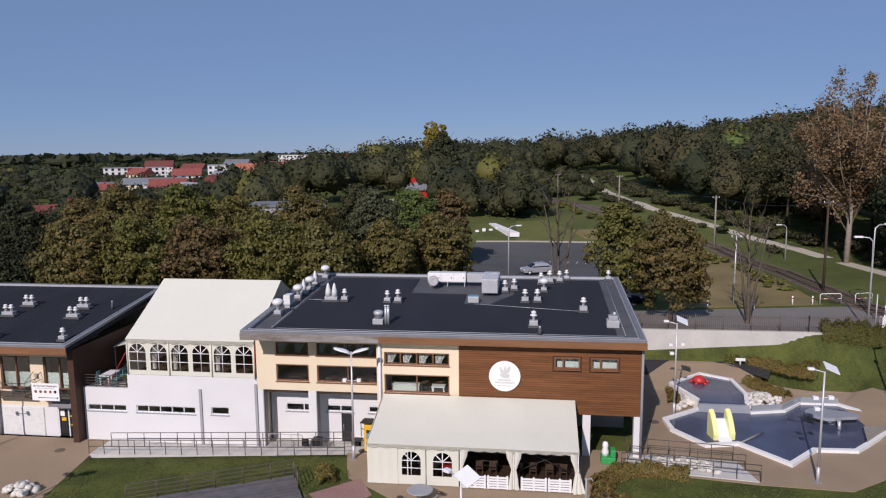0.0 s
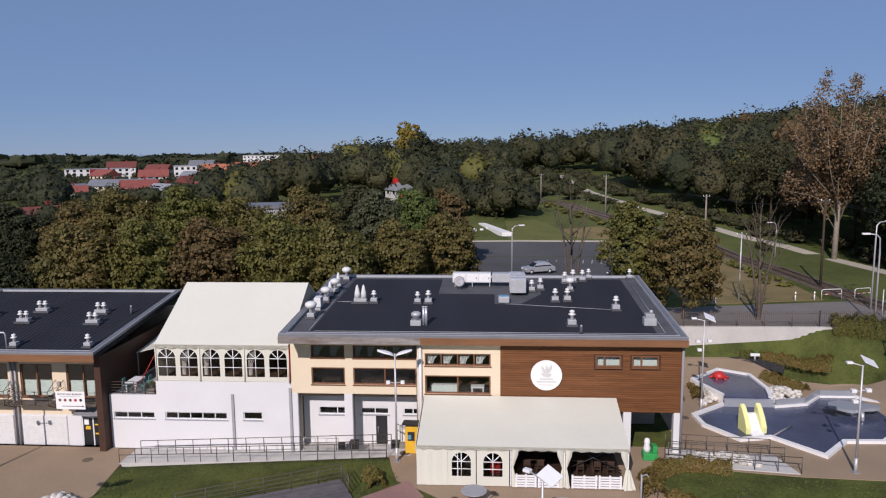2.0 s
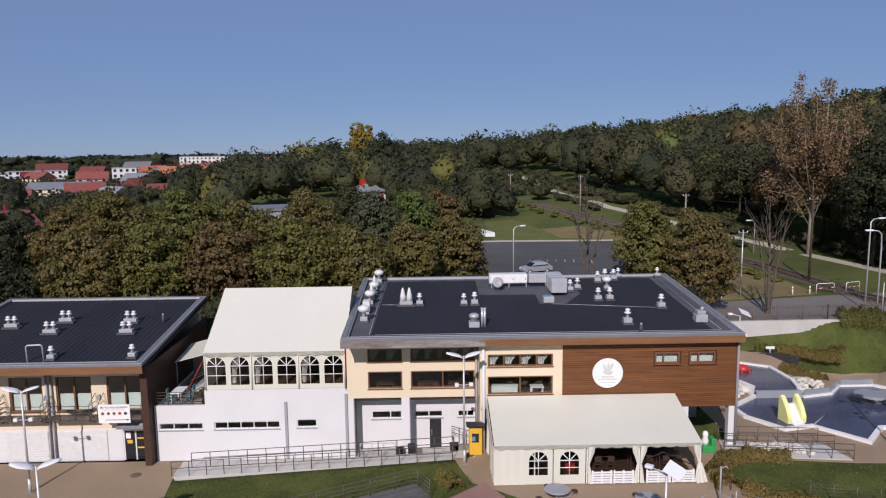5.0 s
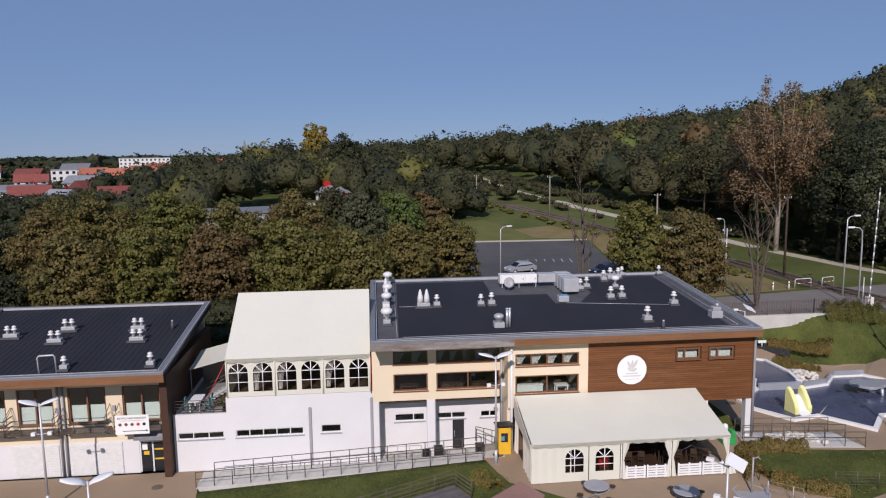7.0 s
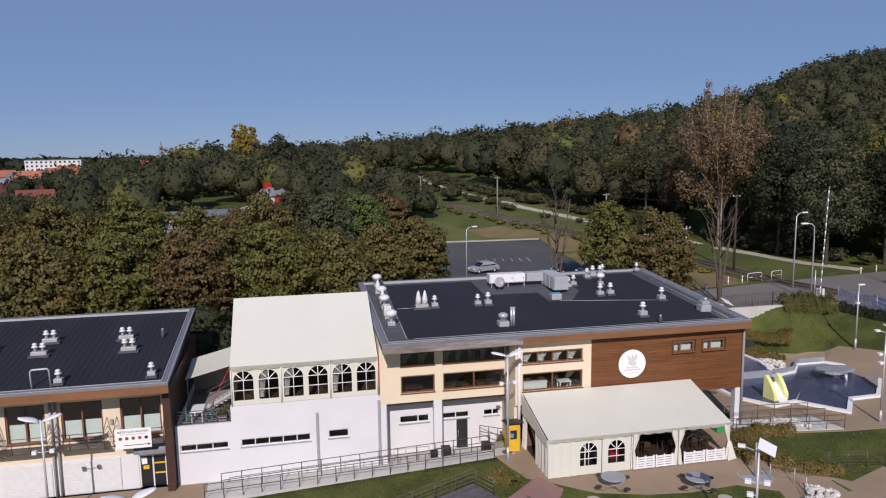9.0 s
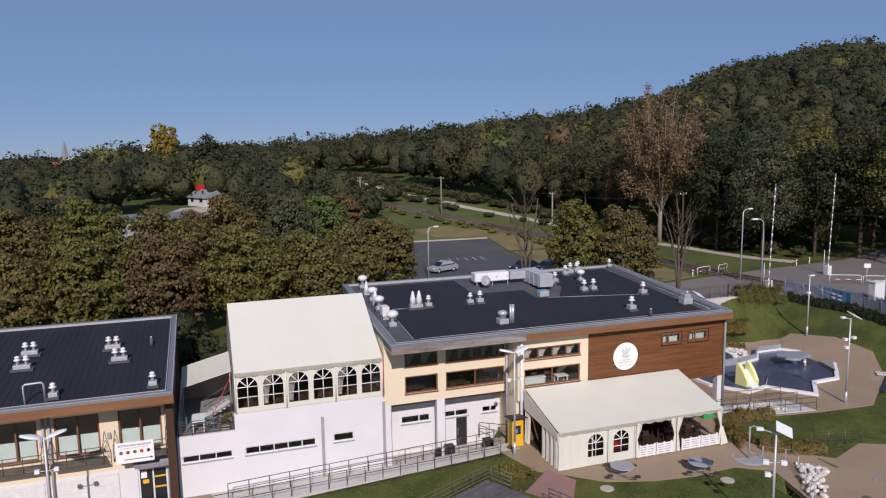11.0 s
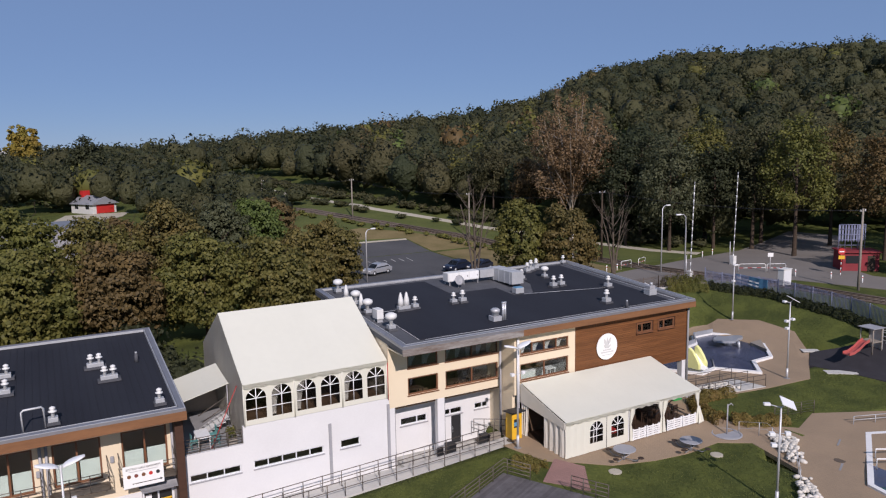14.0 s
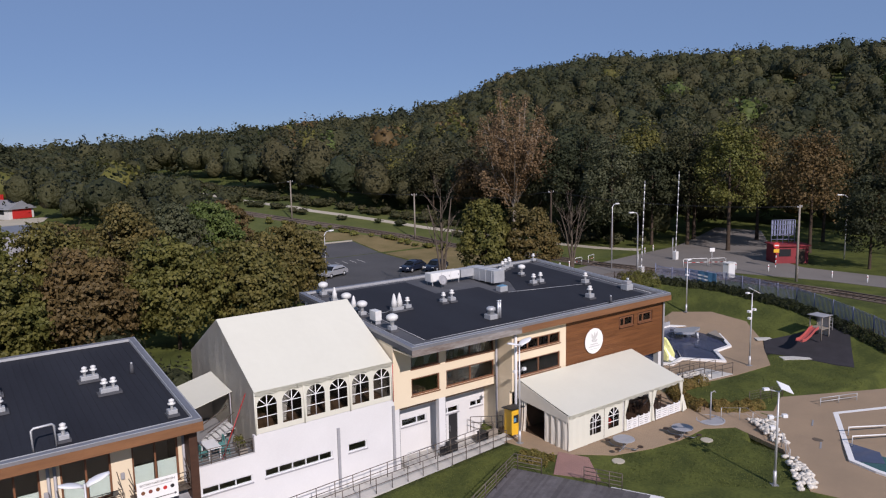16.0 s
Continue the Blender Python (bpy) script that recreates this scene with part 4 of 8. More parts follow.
def clumpwood(name, spots, leaf, label, leaves, leaf_size, slim=1.0, category="forest"):
    """Far woods: many small crowns of leaf clumps in one object."""
    ps, ns, ss = [], [], []
    for x, y, h, r in spots:
        z = landz(x, y)
        d = unit(leaves)
        d[:, 2] = np.abs(d[:, 2]) * np.where(np.random.rand(leaves) < 0.66, 1, -1)
        ph = np.random.rand(3) * 6
        lump = 0.84 + 0.30 * np.sin(d[:, 0] * 4 + ph[0]) * np.sin(d[:, 1] * 4 + ph[1]) + 0.22 * np.sin(d[:, 2] * 6 + ph[2] + 2 * d[:, 0])
        rr = np.minimum(lump, 1.12) * (0.80 + 0.20 * np.random.rand(leaves))
        p = d * rr[:, None] * np.array([r, r, h * 0.46]) + np.array([x, y, z + h * 0.56])
        ps.append(p), ns.append(d + 0.5 * np.random.normal(size=d.shape)), ss.append(leaf_size * (0.6 + 0.8 * np.random.rand(leaves)) * r / 4.0)
    me = leaf_mesh(name, np.concatenate(ps), np.concatenate(ns), np.concatenate(ss), LEAF[leaf])
    # a lumpy inner mass of foliage under the outer leaves of each crown
    bmc = bmesh.new()
    bmesh.ops.create_icosphere(bmc, subdivisions=2, radius=1)
    bmc.verts.ensure_lookup_table()
    v0 = np.array([v.co[:] for v in bmc.verts])
    f0 = np.array([[v.index for v in f.verts] for f in bmc.faces])
    bmc.free()
    vv, ff = [], []
    for k, (x, y, h, r) in enumerate(spots):
        w = v0 * (0.70 + 0.10 * np.random.normal(size=(len(v0), 1)))
        vv.append(w * np.array([r, r, h * 0.44]) + np.array([x, y, landz(x, y) + h * 0.52]))
        ff.append(f0 + k * len(v0))
    core = bpy.data.meshes.new(name)
    core.from_pydata(np.concatenate(vv).tolist(), [], np.concatenate(ff).tolist())
    both = bmesh.new()
    both.from_mesh(me), both.from_mesh(core)
    for f in both.faces:
        f.smooth = True
    both.to_mesh(me)
    both.free()
    bpy.data.meshes.remove(core)
    return tagged(new(name, me), label, category, kind="stuff")


rnd = random.Random(5)
WOOD_EDGE = ([84, 88, 96, 104, 112, 120, 128, 138, 145, 160, 180, 240], [50, 49, 47, 45.5, 43, 39, 35.5, 31, 29, 26, 24, 22])
woods = {k: [] for k in ("forest", "dark", "olive", "brown", "green")}
r = 98.0
while r < 500:
    step = 5.9 + (r - 98) / 292 * 2.9
    az = -14.0
    while az < 92:
        a = math.radians(az + rnd.uniform(-0.9, 0.9) * math.degrees(step / r))
        q = r + rnd.uniform(-1.1, 1.1) * step
        x, y = q * math.sin(a) - 18, q * math.cos(a)
        az += math.degrees(step / r)
        edge = np.interp(y, *WOOD_EDGE) if y > 84 else 85
        if y < 245 and x < edge + 2 or r > 385 and az < 28:
            continue
        if y < 60 and x < 100:
            continue
        if y >= 245 and x < -60 and rnd.random() < 0.6:
            continue
        if r > 250 and az > 38 and rnd.random() < 0.12:
            continue
        h = rnd.triangular(6.5, 16.0, 11.5)
        kind = rnd.choices(("forest", "dark", "olive", "brown", "green"), (68, 26, 4, 1, 1))[0]
        woods[kind].append((x, y, h, h * rnd.uniform(0.32, 0.46)))
    r += step * 0.92
for kind, spots in woods.items():
    near = [s for s in spots if math.hypot(s[0] + 18, s[1]) < 185]
    rest = [s for s in spots if 185 <= math.hypot(s[0] + 18, s[1]) < 340]
    high = [s for s in spots if math.hypot(s[0] + 18, s[1]) >= 340]
    if high:
        clumpwood("hill_forest", high, kind, "dense mixed autumn forest on the hilltop", 100, 0.8)
    if near:
        clumpwood("hill_forest", near, kind, "dense mixed autumn forest at the foot of the hill", 420, 0.5)
    if rest:
        clumpwood("hill_forest", rest, kind, "dense mixed autumn forest covering the hill", 160, 0.66)
mid = {"forest": [], "dark": [], "olive": []}
for i in range(330):
    x, y = rnd.uniform(-150, -3), rnd.uniform(112, 250)
    if -48 < x < -2 and 112 < y < 150 and rnd.random() < 0.75 or -46 < x < -21 and y < 173:
        continue
    if x < -60 and rnd.random() < 0.3:
        mid["dark"].append((x, y, rnd.uniform(3.5, 6.5), rnd.uniform(2.5, 4.2)))
    if x < -60:
        continue
    if x > -14 and y < 140:
        continue
    mid[rnd.choices(("forest", "dark", "olive"), (55, 38, 7))[0]].append((x, y, rnd.uniform(7, 12.5), rnd.uniform(3.2, 5.2)))
for i in range(700):
    y = rnd.uniform(240, 900)
    x = rnd.uniform(-1.15, -0.02) * y + rnd.uniform(-20, 20)
    if x / y < -0.28 and y < 480 and rnd.random() < 0.55:
        continue
    mid[rnd.choices(("forest", "dark", "olive"), (45, 52, 3))[0]].append((x, y, rnd.uniform(4, 7) if x / y < -0.2 else rnd.uniform(5, 10), rnd.uniform(4, 7)))
for i in range(420):
    rr_, aa_ = rnd.uniform(170, 640), math.radians(rnd.uniform(-44, -12))
    mid[rnd.choice(("dark", "forest"))].append((rr_ * math.sin(aa_) - 18, rr_ * math.cos(aa_), rnd.uniform(3.0, 5.5), rnd.uniform(2.5, 4.5)))
for i in range(420):
    rr_, aa_ = rnd.uniform(800, 2300), math.radians(rnd.uniform(-50, 8))
    mid["dark"].append((rr_ * math.sin(aa_), rr_ * math.cos(aa_), rnd.uniform(8, 14), rnd.uniform(16, 34)))
for i in range(40):
    mid[rnd.choice(("dark", "forest"))].append((rnd.uniform(-104, -52), rnd.uniform(238, 275), rnd.uniform(8.5, 12), rnd.uniform(3.5, 5)))
mid["forest"] += [(-22.0, 166, 9, 3.6), (-18, 160, 8, 3.6), (-20.5, 152, 7, 3.2)]
mid["dark"] += [(-101, 150, 11.5, 5.5), (-111, 162, 12, 6.0), (-96, 141, 9, 4.5), (-122, 176, 11, 6.0), (-115, 140, 11, 5.5), (-126, 150, 11.5, 6.0)]
for i in range(26):
    mid["dark"].append((rnd.uniform(-110, -64), rnd.uniform(62, 120), rnd.uniform(6, 9), rnd.uniform(3.5, 5)))
for i in range(60):
    x, y = rnd.uniform(-6, 34), rnd.uniform(150, 244)
    if abs(x - np.interp(y, [142, 160, 182], [12.8, 4.5, -6])) > 4 and x < np.interp(y, [150, 176, 240], [18, 14, 12]):
        mid["forest"].append((x, y, rnd.uniform(2.0, 5.0), rnd.uniform(1.6, 3.2)))
for i in range(46):
    x, y = rnd.uniform(-16, 2), rnd.uniform(134, 190)
    mid[rnd.choice(("dark", "forest", "forest"))].append((x, y, rnd.uniform(4.5, 8.0), rnd.uniform(2.6, 4.2)))
for i in range(34):
    t = rnd.uniform(104, 232)
    x = np.interp(t, [p[1] for p in FIELD_PATH[::-1]], [p[0] for p in FIELD_PATH[::-1]]) - rnd.uniform(2.2, 5.0)
    mid["forest"].append((float(x), t, rnd.uniform(0.6, 1.6), rnd.uniform(0.8, 1.6)))
for i in range(16):
    mid["dark"].append((rnd.uniform(-35, -28.5), rnd.uniform(60.5, 66), rnd.uniform(3.0, 5.0), rnd.uniform(1.4, 2.2)))
for kind, spots in mid.items():
    near, rest = [q for q in spots if q[1] < 420], [q for q in spots if q[1] >= 420]
    clumpwood("distant_trees", near, kind, "trees and gardens between the houses", 150, 0.66)
    if rest:
        clumpwood("distant_trees", rest, kind, "low dark woods on the horizon", 30, 1.3)
# tufts on the mown lawns
tufts = []
for x0, x1, y0, y1, n in ((-30, -11, 36, 43.5, 9000), (-10, 12, 29, 37.5, 12000), (3, 24, 34, 42.5, 8000), (19, 31, 40, 62, 7000), (12, 30, 59, 64, 4000)):
    for i in range(n):
        tufts.append((rnd.uniform(x0, x1), rnd.uniform(y0, y1)))
tufts = np.array(tufts)
LAWNS = ([(-29.8, 43.6), (-27, 25), (-12.9, 38.3), (-10.9, 40.4), (-12.2, 43.4)], [(-9.3, 38.4), (-7.5, 37.6), (-1.9, 36.5), (1.2, 36.7), (2.9, 35.6), (2.0, 31.8), (-2.4, 27.8), (-10.7, 35.8)], [(5.2, 38.8), (8.0, 36.0), (11.4, 37.2), (19, 33.5), (23.3, 36.6), (21.2, 43.4), (18.2, 41.4), (13.2, 41.7), (5.5, 42.2), (4.4, 41)], [(25.4, 46.4), (27.6, 43.4), (30, 41.2), (31.4, 50), (31.2, 62), (26.6, 63), (26.5, 58.4), (27.7, 54), (27.3, 49.5)], [(17.6, 63.4), (19.2, 60.5), (22.2, 59.2), (26.2, 58.6), (26.6, 63.6)])
keep = np.zeros(len(tufts), bool)
for lawn in LAWNS:
    keep |= inside_poly(tufts[:, 0], tufts[:, 1], lawn)
tufts = tufts[keep]
tz = land(tufts[:, 0], tufts[:, 1]) + 0.01
tn = np.random.normal(size=(len(tufts), 3)) * np.array([1, 1, 0.5])
lawn_me = leaf_mesh("lawn_grass", np.column_stack([tufts, tz]), tn, 0.035 + 0.05 * np.random.rand(len(tufts)), M["grass_blade"])
tagged(new("lawn_grass", lawn_me), "short uneven grass blades on the mown lawns", "grass", kind="stuff")
# brush at the foot of the wood
brush = [(px + rnd.uniform(1.5, 6), py + rnd.uniform(-3, 3), rnd.uniform(0.8, 2.2), rnd.uniform(1.0, 2.0)) for px, py in [(np.interp(t, [p[1] for p in FIELD_PATH[::-1]], [p[0] + 1 for p in FIELD_PATH[::-1]]), t) for t in np.linspace(86, 236, 120)]]
clumpwood("brush", brush, "forest", "low scrub along the gravel path", 90, 1.0, category="scrub")
scrub = [(np.interp(t, [76, 96, 112, 127, 142, 165], [29.5, 28, 24, 17, 9.5, 0]) + rnd.uniform(-2.5, 0.5), t, rnd.uniform(0.4, 0.9), rnd.uniform(0.5, 1.1)) for t in np.linspace(84, 165, 60)]
clumpwood("brush", scrub, "olive", "low scrub along the railway bank", 60, 1.2, category="scrub")


# ---- windows and doors of the buildings ----
def window(parent, x0, x1, z0, z1, y, mullions=(), frame="wood_frame", w=0.09, depth=0.1, label="", glass="glass"):
    """A framed window in a wall along x, with its pane and mullions."""
    bm = bmesh.new()
    for d in ((x0, x1, z0, z0 + w), (x0, x1, z1 - w, z1), (x0, x0 + w, z0 + w, z1 - w), (x1 - w, x1, z0 + w, z1 - w)):
        add_box(bm, d[0], d[1], y, y + depth, d[2], d[3])
    for m in mullions:
        add_box(bm, m - w / 2, m + w / 2, y + 0.004, y + depth - 0.004, z0 + w, z1 - w)
    ob = part("window", bm, M[frame], parent, label or "brown framed window")
    pane = boxed("pane", M[glass], ob, x0 + w, x1 - w, y + depth * 0.5, y + depth * 0.5 + 0.012, z0 + w, z1 - w, label="clear glass pane")
    pane.visible_shadow = False
    boxed("sill", M["wood_frame"] if frame == "wood_frame" else M["grey_frame"], ob, x0 - 0.05, x1 + 0.05, y - 0.12, y + 0.02, z0 - 0.07, z0 - 0.003, label="sheet-metal sill")
    return ob


def drape(x0, x1, z0, z1, y, label="white tied-back net curtain", tie=True, mat="curtain"):
    """A hanging curtain with folds, drawn in towards one side at the bottom."""
    bm = bmesh.new()
    nx, nz = 14, 6
    rows = []
    for j in range(nz + 1):
        t = j / nz
        pull = 0.55 * math.sin(t * 1.5) if tie else 0
        xa, xb = x0, x1 + (x0 - x1) * pull
        rows.append([bm.verts.new((xa + (xb - xa) * i / nx, y + 0.035 * math.sin(i * 1.9) * (0.4 + t), z1 + (z0 - z1) * t)) for i in range(nx + 1)])
    for a, b in zip(rows, rows[1:]):
        for i in range(nx):
            bm.faces.new((a[i], a[i + 1], b[i + 1], b[i]))
    bmesh.ops.solidify(bm, geom=bm.faces[:], thickness=0.012)
    ob = part("curtain", bm, M[mat], None, smooth=True)
    return tagged(ob, label, "curtain", "window curtains")


for a, b in LEFT_WINS:
    mid_x = [] if b - a < 3 else [(a + b) / 2]
    window(house, a, b, *WIN_UP, 46.76, mid_x)
    window(house, a, b, *WIN_LOW, 46.76, mid_x)
third = (RIGHT_WIN[1] - RIGHT_WIN[0])
window(house, *RIGHT_WIN, 5.83, 6.66, 45.06, [RIGHT_WIN[0] + third * k / 4 for k in (1, 2, 3)])
window(house, *RIGHT_WIN, 3.95, 5.18, 45.06, [RIGHT_WIN[0] + third * 0.5])
for a, b in ((1.27, 2.89), (3.55, 5.25)):
    window(house, a, b, 5.87, 6.64, 45.0, [(a + b) / 2 - 0.25], w=0.1)
for a, b, z0, z1, m in ((-17.62, -15.5, 1.2, 1.78, [-16.3]), (-14.62, -12.62, 1.25, 1.75, [-13.6]), (-11.58, -10.4, 1.25, 1.74, [-10.9])):
    window(house, a, b, z0, z1, 48.24, m, "white_frame", 0.07, label="white framed window with a grey sill")
for a, b, z0, z1 in ANNEX_WINS:
    k = round((b - a) / 0.95)
    window(annex, a, b, z0, z1, 46.76, [a + (b - a) * i / k for i in range(1, k)], "white_frame", 0.06, label="white framed ribbon window with a grey sill")
for i in range(4):
    drape(RIGHT_WIN[0] + 0.12 + third * i / 4, RIGHT_WIN[0] + third * (i + 0.92) / 4, 5.9, 6.6, 45.34)
for a, b in LEFT_WINS:
    k = 2 if b - a < 3 else 5
    for i in range(k):
        drape(a + 0.1 + (b - a) * i / k, a + (b - a) * (i + 0.8) / k, 5.82, 6.6, 47.04)


def dining_table(x, y, z, w, d, h=0.76, mat="dark_wood", label="dark wooden dining table by the window"):
    ob = thing("dining_table", label, "table", (x, y, z), "dining tables")
    boxed("tabletop", M[mat], ob, -w / 2, w / 2, -d / 2, d / 2, h - 0.05, h, bevel=0.012)
    for sx in (-1, 1):
        for sy in (-1, 1):
            boxed("leg", M[mat], ob, sx * (w / 2 - 0.08) - 0.035, sx * (w / 2 - 0.08) + 0.035, sy * (d / 2 - 0.08) - 0.035, sy * (d / 2 - 0.08) + 0.035, 0, h - 0.05)
    return ob


def chair(x, y, z, turn=0, mat="dark_wood", label="dark wooden dining chair at a table"):
    ob = thing("dining_chair", label, "chair", (x, y, z), "dining chairs", turn=turn)
    boxed("seat", M[mat], ob, -0.22, 0.22, -0.22, 0.22, 0.43, 0.48, bevel=0.012)
    boxed("backrest", M[mat], ob, -0.21, 0.21, 0.19, 0.23, 0.6, 0.95, bevel=0.012)
    for sx in (-0.19, 0.19):
        for sy in (-0.19, 0.2):
            boxed("leg", M[mat], ob, sx - 0.02, sx + 0.02, sy - 0.02, sy + 0.02, 0, 0.96 if sy > 0 else 0.43)
    return ob


for x in (-13.6, -11.5):
    dining_table(x, 47.9, 3.16, 1.5, 0.8)
    for dx in (-0.5, 0.5):
        chair(x + dx, 47.35, 3.16, 180), chair(x + dx, 48.5, 3.16, 0)
dining_table(-16.6, 48.0, 3.16, 1.2, 0.8)
dining_table(-6.3, 46.2, 3.16, 0.9, 0.7, 0.95, "white_plastic", "white side table by the window")
ob = thing("bar_counter", "pale mint bar counter behind the window", "counter", (-8.5, 46.3, 3.16))
boxed("body", M["blind"], ob, -0.95, 0.9, -0.25, 0.25, 0, 0.98, bevel=0.02)
boxed("top", M["white_plastic"], ob, -1.0, 0.95, -0.3, 0.3, 0.985, 1.03, bevel=0.01)

# kitchen door in the recess, steps, rails
door = boxed("door", M["black_plastic"], house, -13.55, -12.74, 48.26, 48.32, -0.93, 1.13, label="dark glazed kitchen door")
tubed("door_handle", M["steel"], door, [(-13.42, 48.22, -0.15), (-13.42, 48.22, 0.35)], 0.015, 6)
for x0 in (-13.64, -12.74):
    boxed("door_frame", M["white_frame"], house, x0, x0 + 0.08, 48.19, 48.34, -0.95, 1.25)
for z in (3.26,):
    boxed("transom_band", M["grey_column"], house, -18.65, -10.2, 48.14, 48.19, 2.55, 3.2, label="grey band below the ceiling of the recess")
tubed("downpipe", M["grey_frame"], house, [(-10.35, 46.55, 7.4), (-10.35, 46.55, -0.95)], 0.09, 10)
tubed("downpipe", M["white_frame"], house, [(-9.98, 44.86, 7.4), (-9.98, 44.86, -0.1)], 0.1, 10)
tubed("downpipe", M["grey_column"], house, [(6.72, 44.88, 7.4), (6.72, 44.88, 0.15)], 0.085, 10)
for x in (-23.3, -19.2):
    boxed("pilaster", M["grey_frame"], annex, x - 0.09, x + 0.09, 46.6, 46.7, -1.0, 3.1 if x < -20 else 3.6)

# wooden cladding boards on the front
bi, z = 0, 2.92
boards = {}
while z < 7.3:
    zt = min(z + 0.146, 7.38)
    spans = [(-4.8, 1.17), (2.99, 3.45), (5.35, 6.78)] if zt > 5.80 and z < 6.68 else [(-4.8, 6.78)]
    for a, b in spans:
        cut = [a] + [c for c in ((a + 3.9 + (bi * 1.37) % 2.2), (a + 7.8 + (bi * 0.9) % 2.0)) if c < b - 0.6] + [b]
        for c0, c1 in zip(cut, cut[1:]):
            key = round(c1 - c0, 3)
            if key not in boards:
                bmb = bmesh.new()
                add_box(bmb, 0, key - 0.006, 0, 0.045, 0, 0.136)
                boards[key] = finish(bmb, "board", M["cladding"])
            ob = new("board", boards[key])
            ob.location = (c0, 45.0 - 0.03 + 0.004 * (bi % 3), z)
            ob.parent = house
    bi += 1
    z += 0.146
wall_sheet("cladding_backing", M["dark_cladding"], house, -4.8, 6.45, 2.92, 7.5, 45.03, 45.28, [(1.27, 2.89, 5.87, 6.64), (3.55, 5.25, 5.87, 6.64)])
for a, b in ((1.3, 2.86), (3.58, 5.22)):
    tagged(boxed("blind", M["blind"], None, a, b, 45.4, 45.42, 5.7, 6.7), "pale drawn blind behind a small window", "blind", "window blinds")

# round white sign with a plain plant-like emblem
sign = thing("round_sign", "round white sign with a grey emblem on the wood cladding", "sign", (-1.85, 44.9, 5.33))
bm = bmesh.new()
add_lathe(bm, [(1.0, 0), (1.0, 0.05)], n=48)
bmesh.ops.rotate(bm, verts=bm.verts, cent=(0, 0, 0), matrix=Matrix.Rotation(radians(90), 3, "X"))
part("disc", bm, M["sign_white"], sign)
for k, (dx, dz, ang, ln) in enumerate(((0.02, 0.32, 0, 0.78), (-0.2, 0.36, -24, 0.62), (0.22, 0.42, 24, 0.66), (-0.16, 0.05, -58, 0.4), (0.16, 0.02, 58, 0.4))):
    bm = bmesh.new()
    vs = [bm.verts.new((0.10 * math.sin(t * math.pi) * s, 0, (t - 0.5) * ln)) for s, ts in ((1, (0, 0.25, 0.5, 0.75, 1)), (-1, (0.75, 0.5, 0.25))) for t in ts]
    back = [bm.verts.new((v.co.x, 0.008, v.co.z)) for v in vs]
    bm.faces.new(vs), bm.faces.new(back[::-1])
    for i in range(len(vs)):
        bm.faces.new((vs[i], back[i], back[i - 1], vs[i - 1]))
    bmesh.ops.recalc_face_normals(bm, faces=bm.faces[:])
    bmesh.ops.rotate(bm, verts=bm.verts, cent=(0, 0, 0), matrix=Matrix.Rotation(radians(ang), 3, "Y"))
    bmesh.ops.translate(bm, verts=bm.verts, vec=(dx, -0.064 - 0.012 * k, dz))
    part("emblem_leaf", bm, M["sign_grey"], sign)
for z, w in ((-0.3, 0.42), (-0.47, 0.62), (-0.66, 0.5)):
    boxed("lettering_bar", M["sign_grey"], sign, -w, w, -0.066, -0.05, z, z + (0.1 if z > -0.6 else 0.05))


# ---- marquees ----
def arch_loop(cx, z0, z1, w, n=10):
    r = w / 2
    zs = z1 - r
    return [(cx - r, z0), (cx + r, z0)] + [(cx + r * math.cos(math.pi * k / n), zs + r * math.sin(math.pi * k / n)) for k in range(n + 1)]


def arched_panel(parent, x0, x1, z0, z1, y, cx, hz0, hz1, w, seam=True):
    """A cloth wall panel with an arched film window, its bars and its pane."""
    hole = arch_loop(cx, hz0, hz1, w)
    bm = bmesh.new()
    r, zs, t = w / 2, hz1 - w / 2, 0.02
    add_box(bm, x0, cx - r, y, y + t, z0, z1), add_box(bm, cx + r, x1, y, y + t, z0, z1), add_box(bm, cx - r, cx + r, y, y + t, z0, hz0)
    arc = [(cx - r * math.cos(math.pi * k / 12), zs + r * math.sin(math.pi * k / 12)) for k in range(13)]
    for (xa, za), (xb, zb) in zip(arc, arc[1:]):
        f = [bm.verts.new((px, y, pz)) for px, pz in ((xa, za), (xb, zb), (xb, z1), (xa, z1))]
        g = [bm.verts.new((v.co.x, y + t, v.co.z)) for v in f]
        bm.faces.new(f), bm.faces.new(g[::-1])
        for i in range(4):
            bm.faces.new((f[i], g[i], g[(i + 1) % 4], f[(i + 1) % 4]))
    panel = part("wall_panel", bm, M["tarp"], parent, "cream cloth panel with an arched window")
    for p, q in [((cx, hz0), (cx, hz1)), ((cx - r, zs), (cx + r, zs)), ((cx - r, (hz0 + zs) / 2), (cx + r, (hz0 + zs) / 2))] + [((cx, zs), (cx + r * math.cos(a), zs + r * math.sin(a))) for a in (math.pi / 4, math.pi * 3 / 4)]:
        tubed("window_bar", M["white_plastic"], panel, [(p[0], y, p[1]), (q[0], y, q[1])], 0.03, 4)
    bm = bmesh.new()
    bm.faces.new([bm.verts.new((a, y + 0.03, b)) for a, b in hole])
    bmesh.ops.solidify(bm, geom=bm.faces[:], thickness=0.006)
    pane = part("pane", bm, M["film_glass"], panel, "clear plastic film pane")
    pane.visible_shadow = False
    return panel


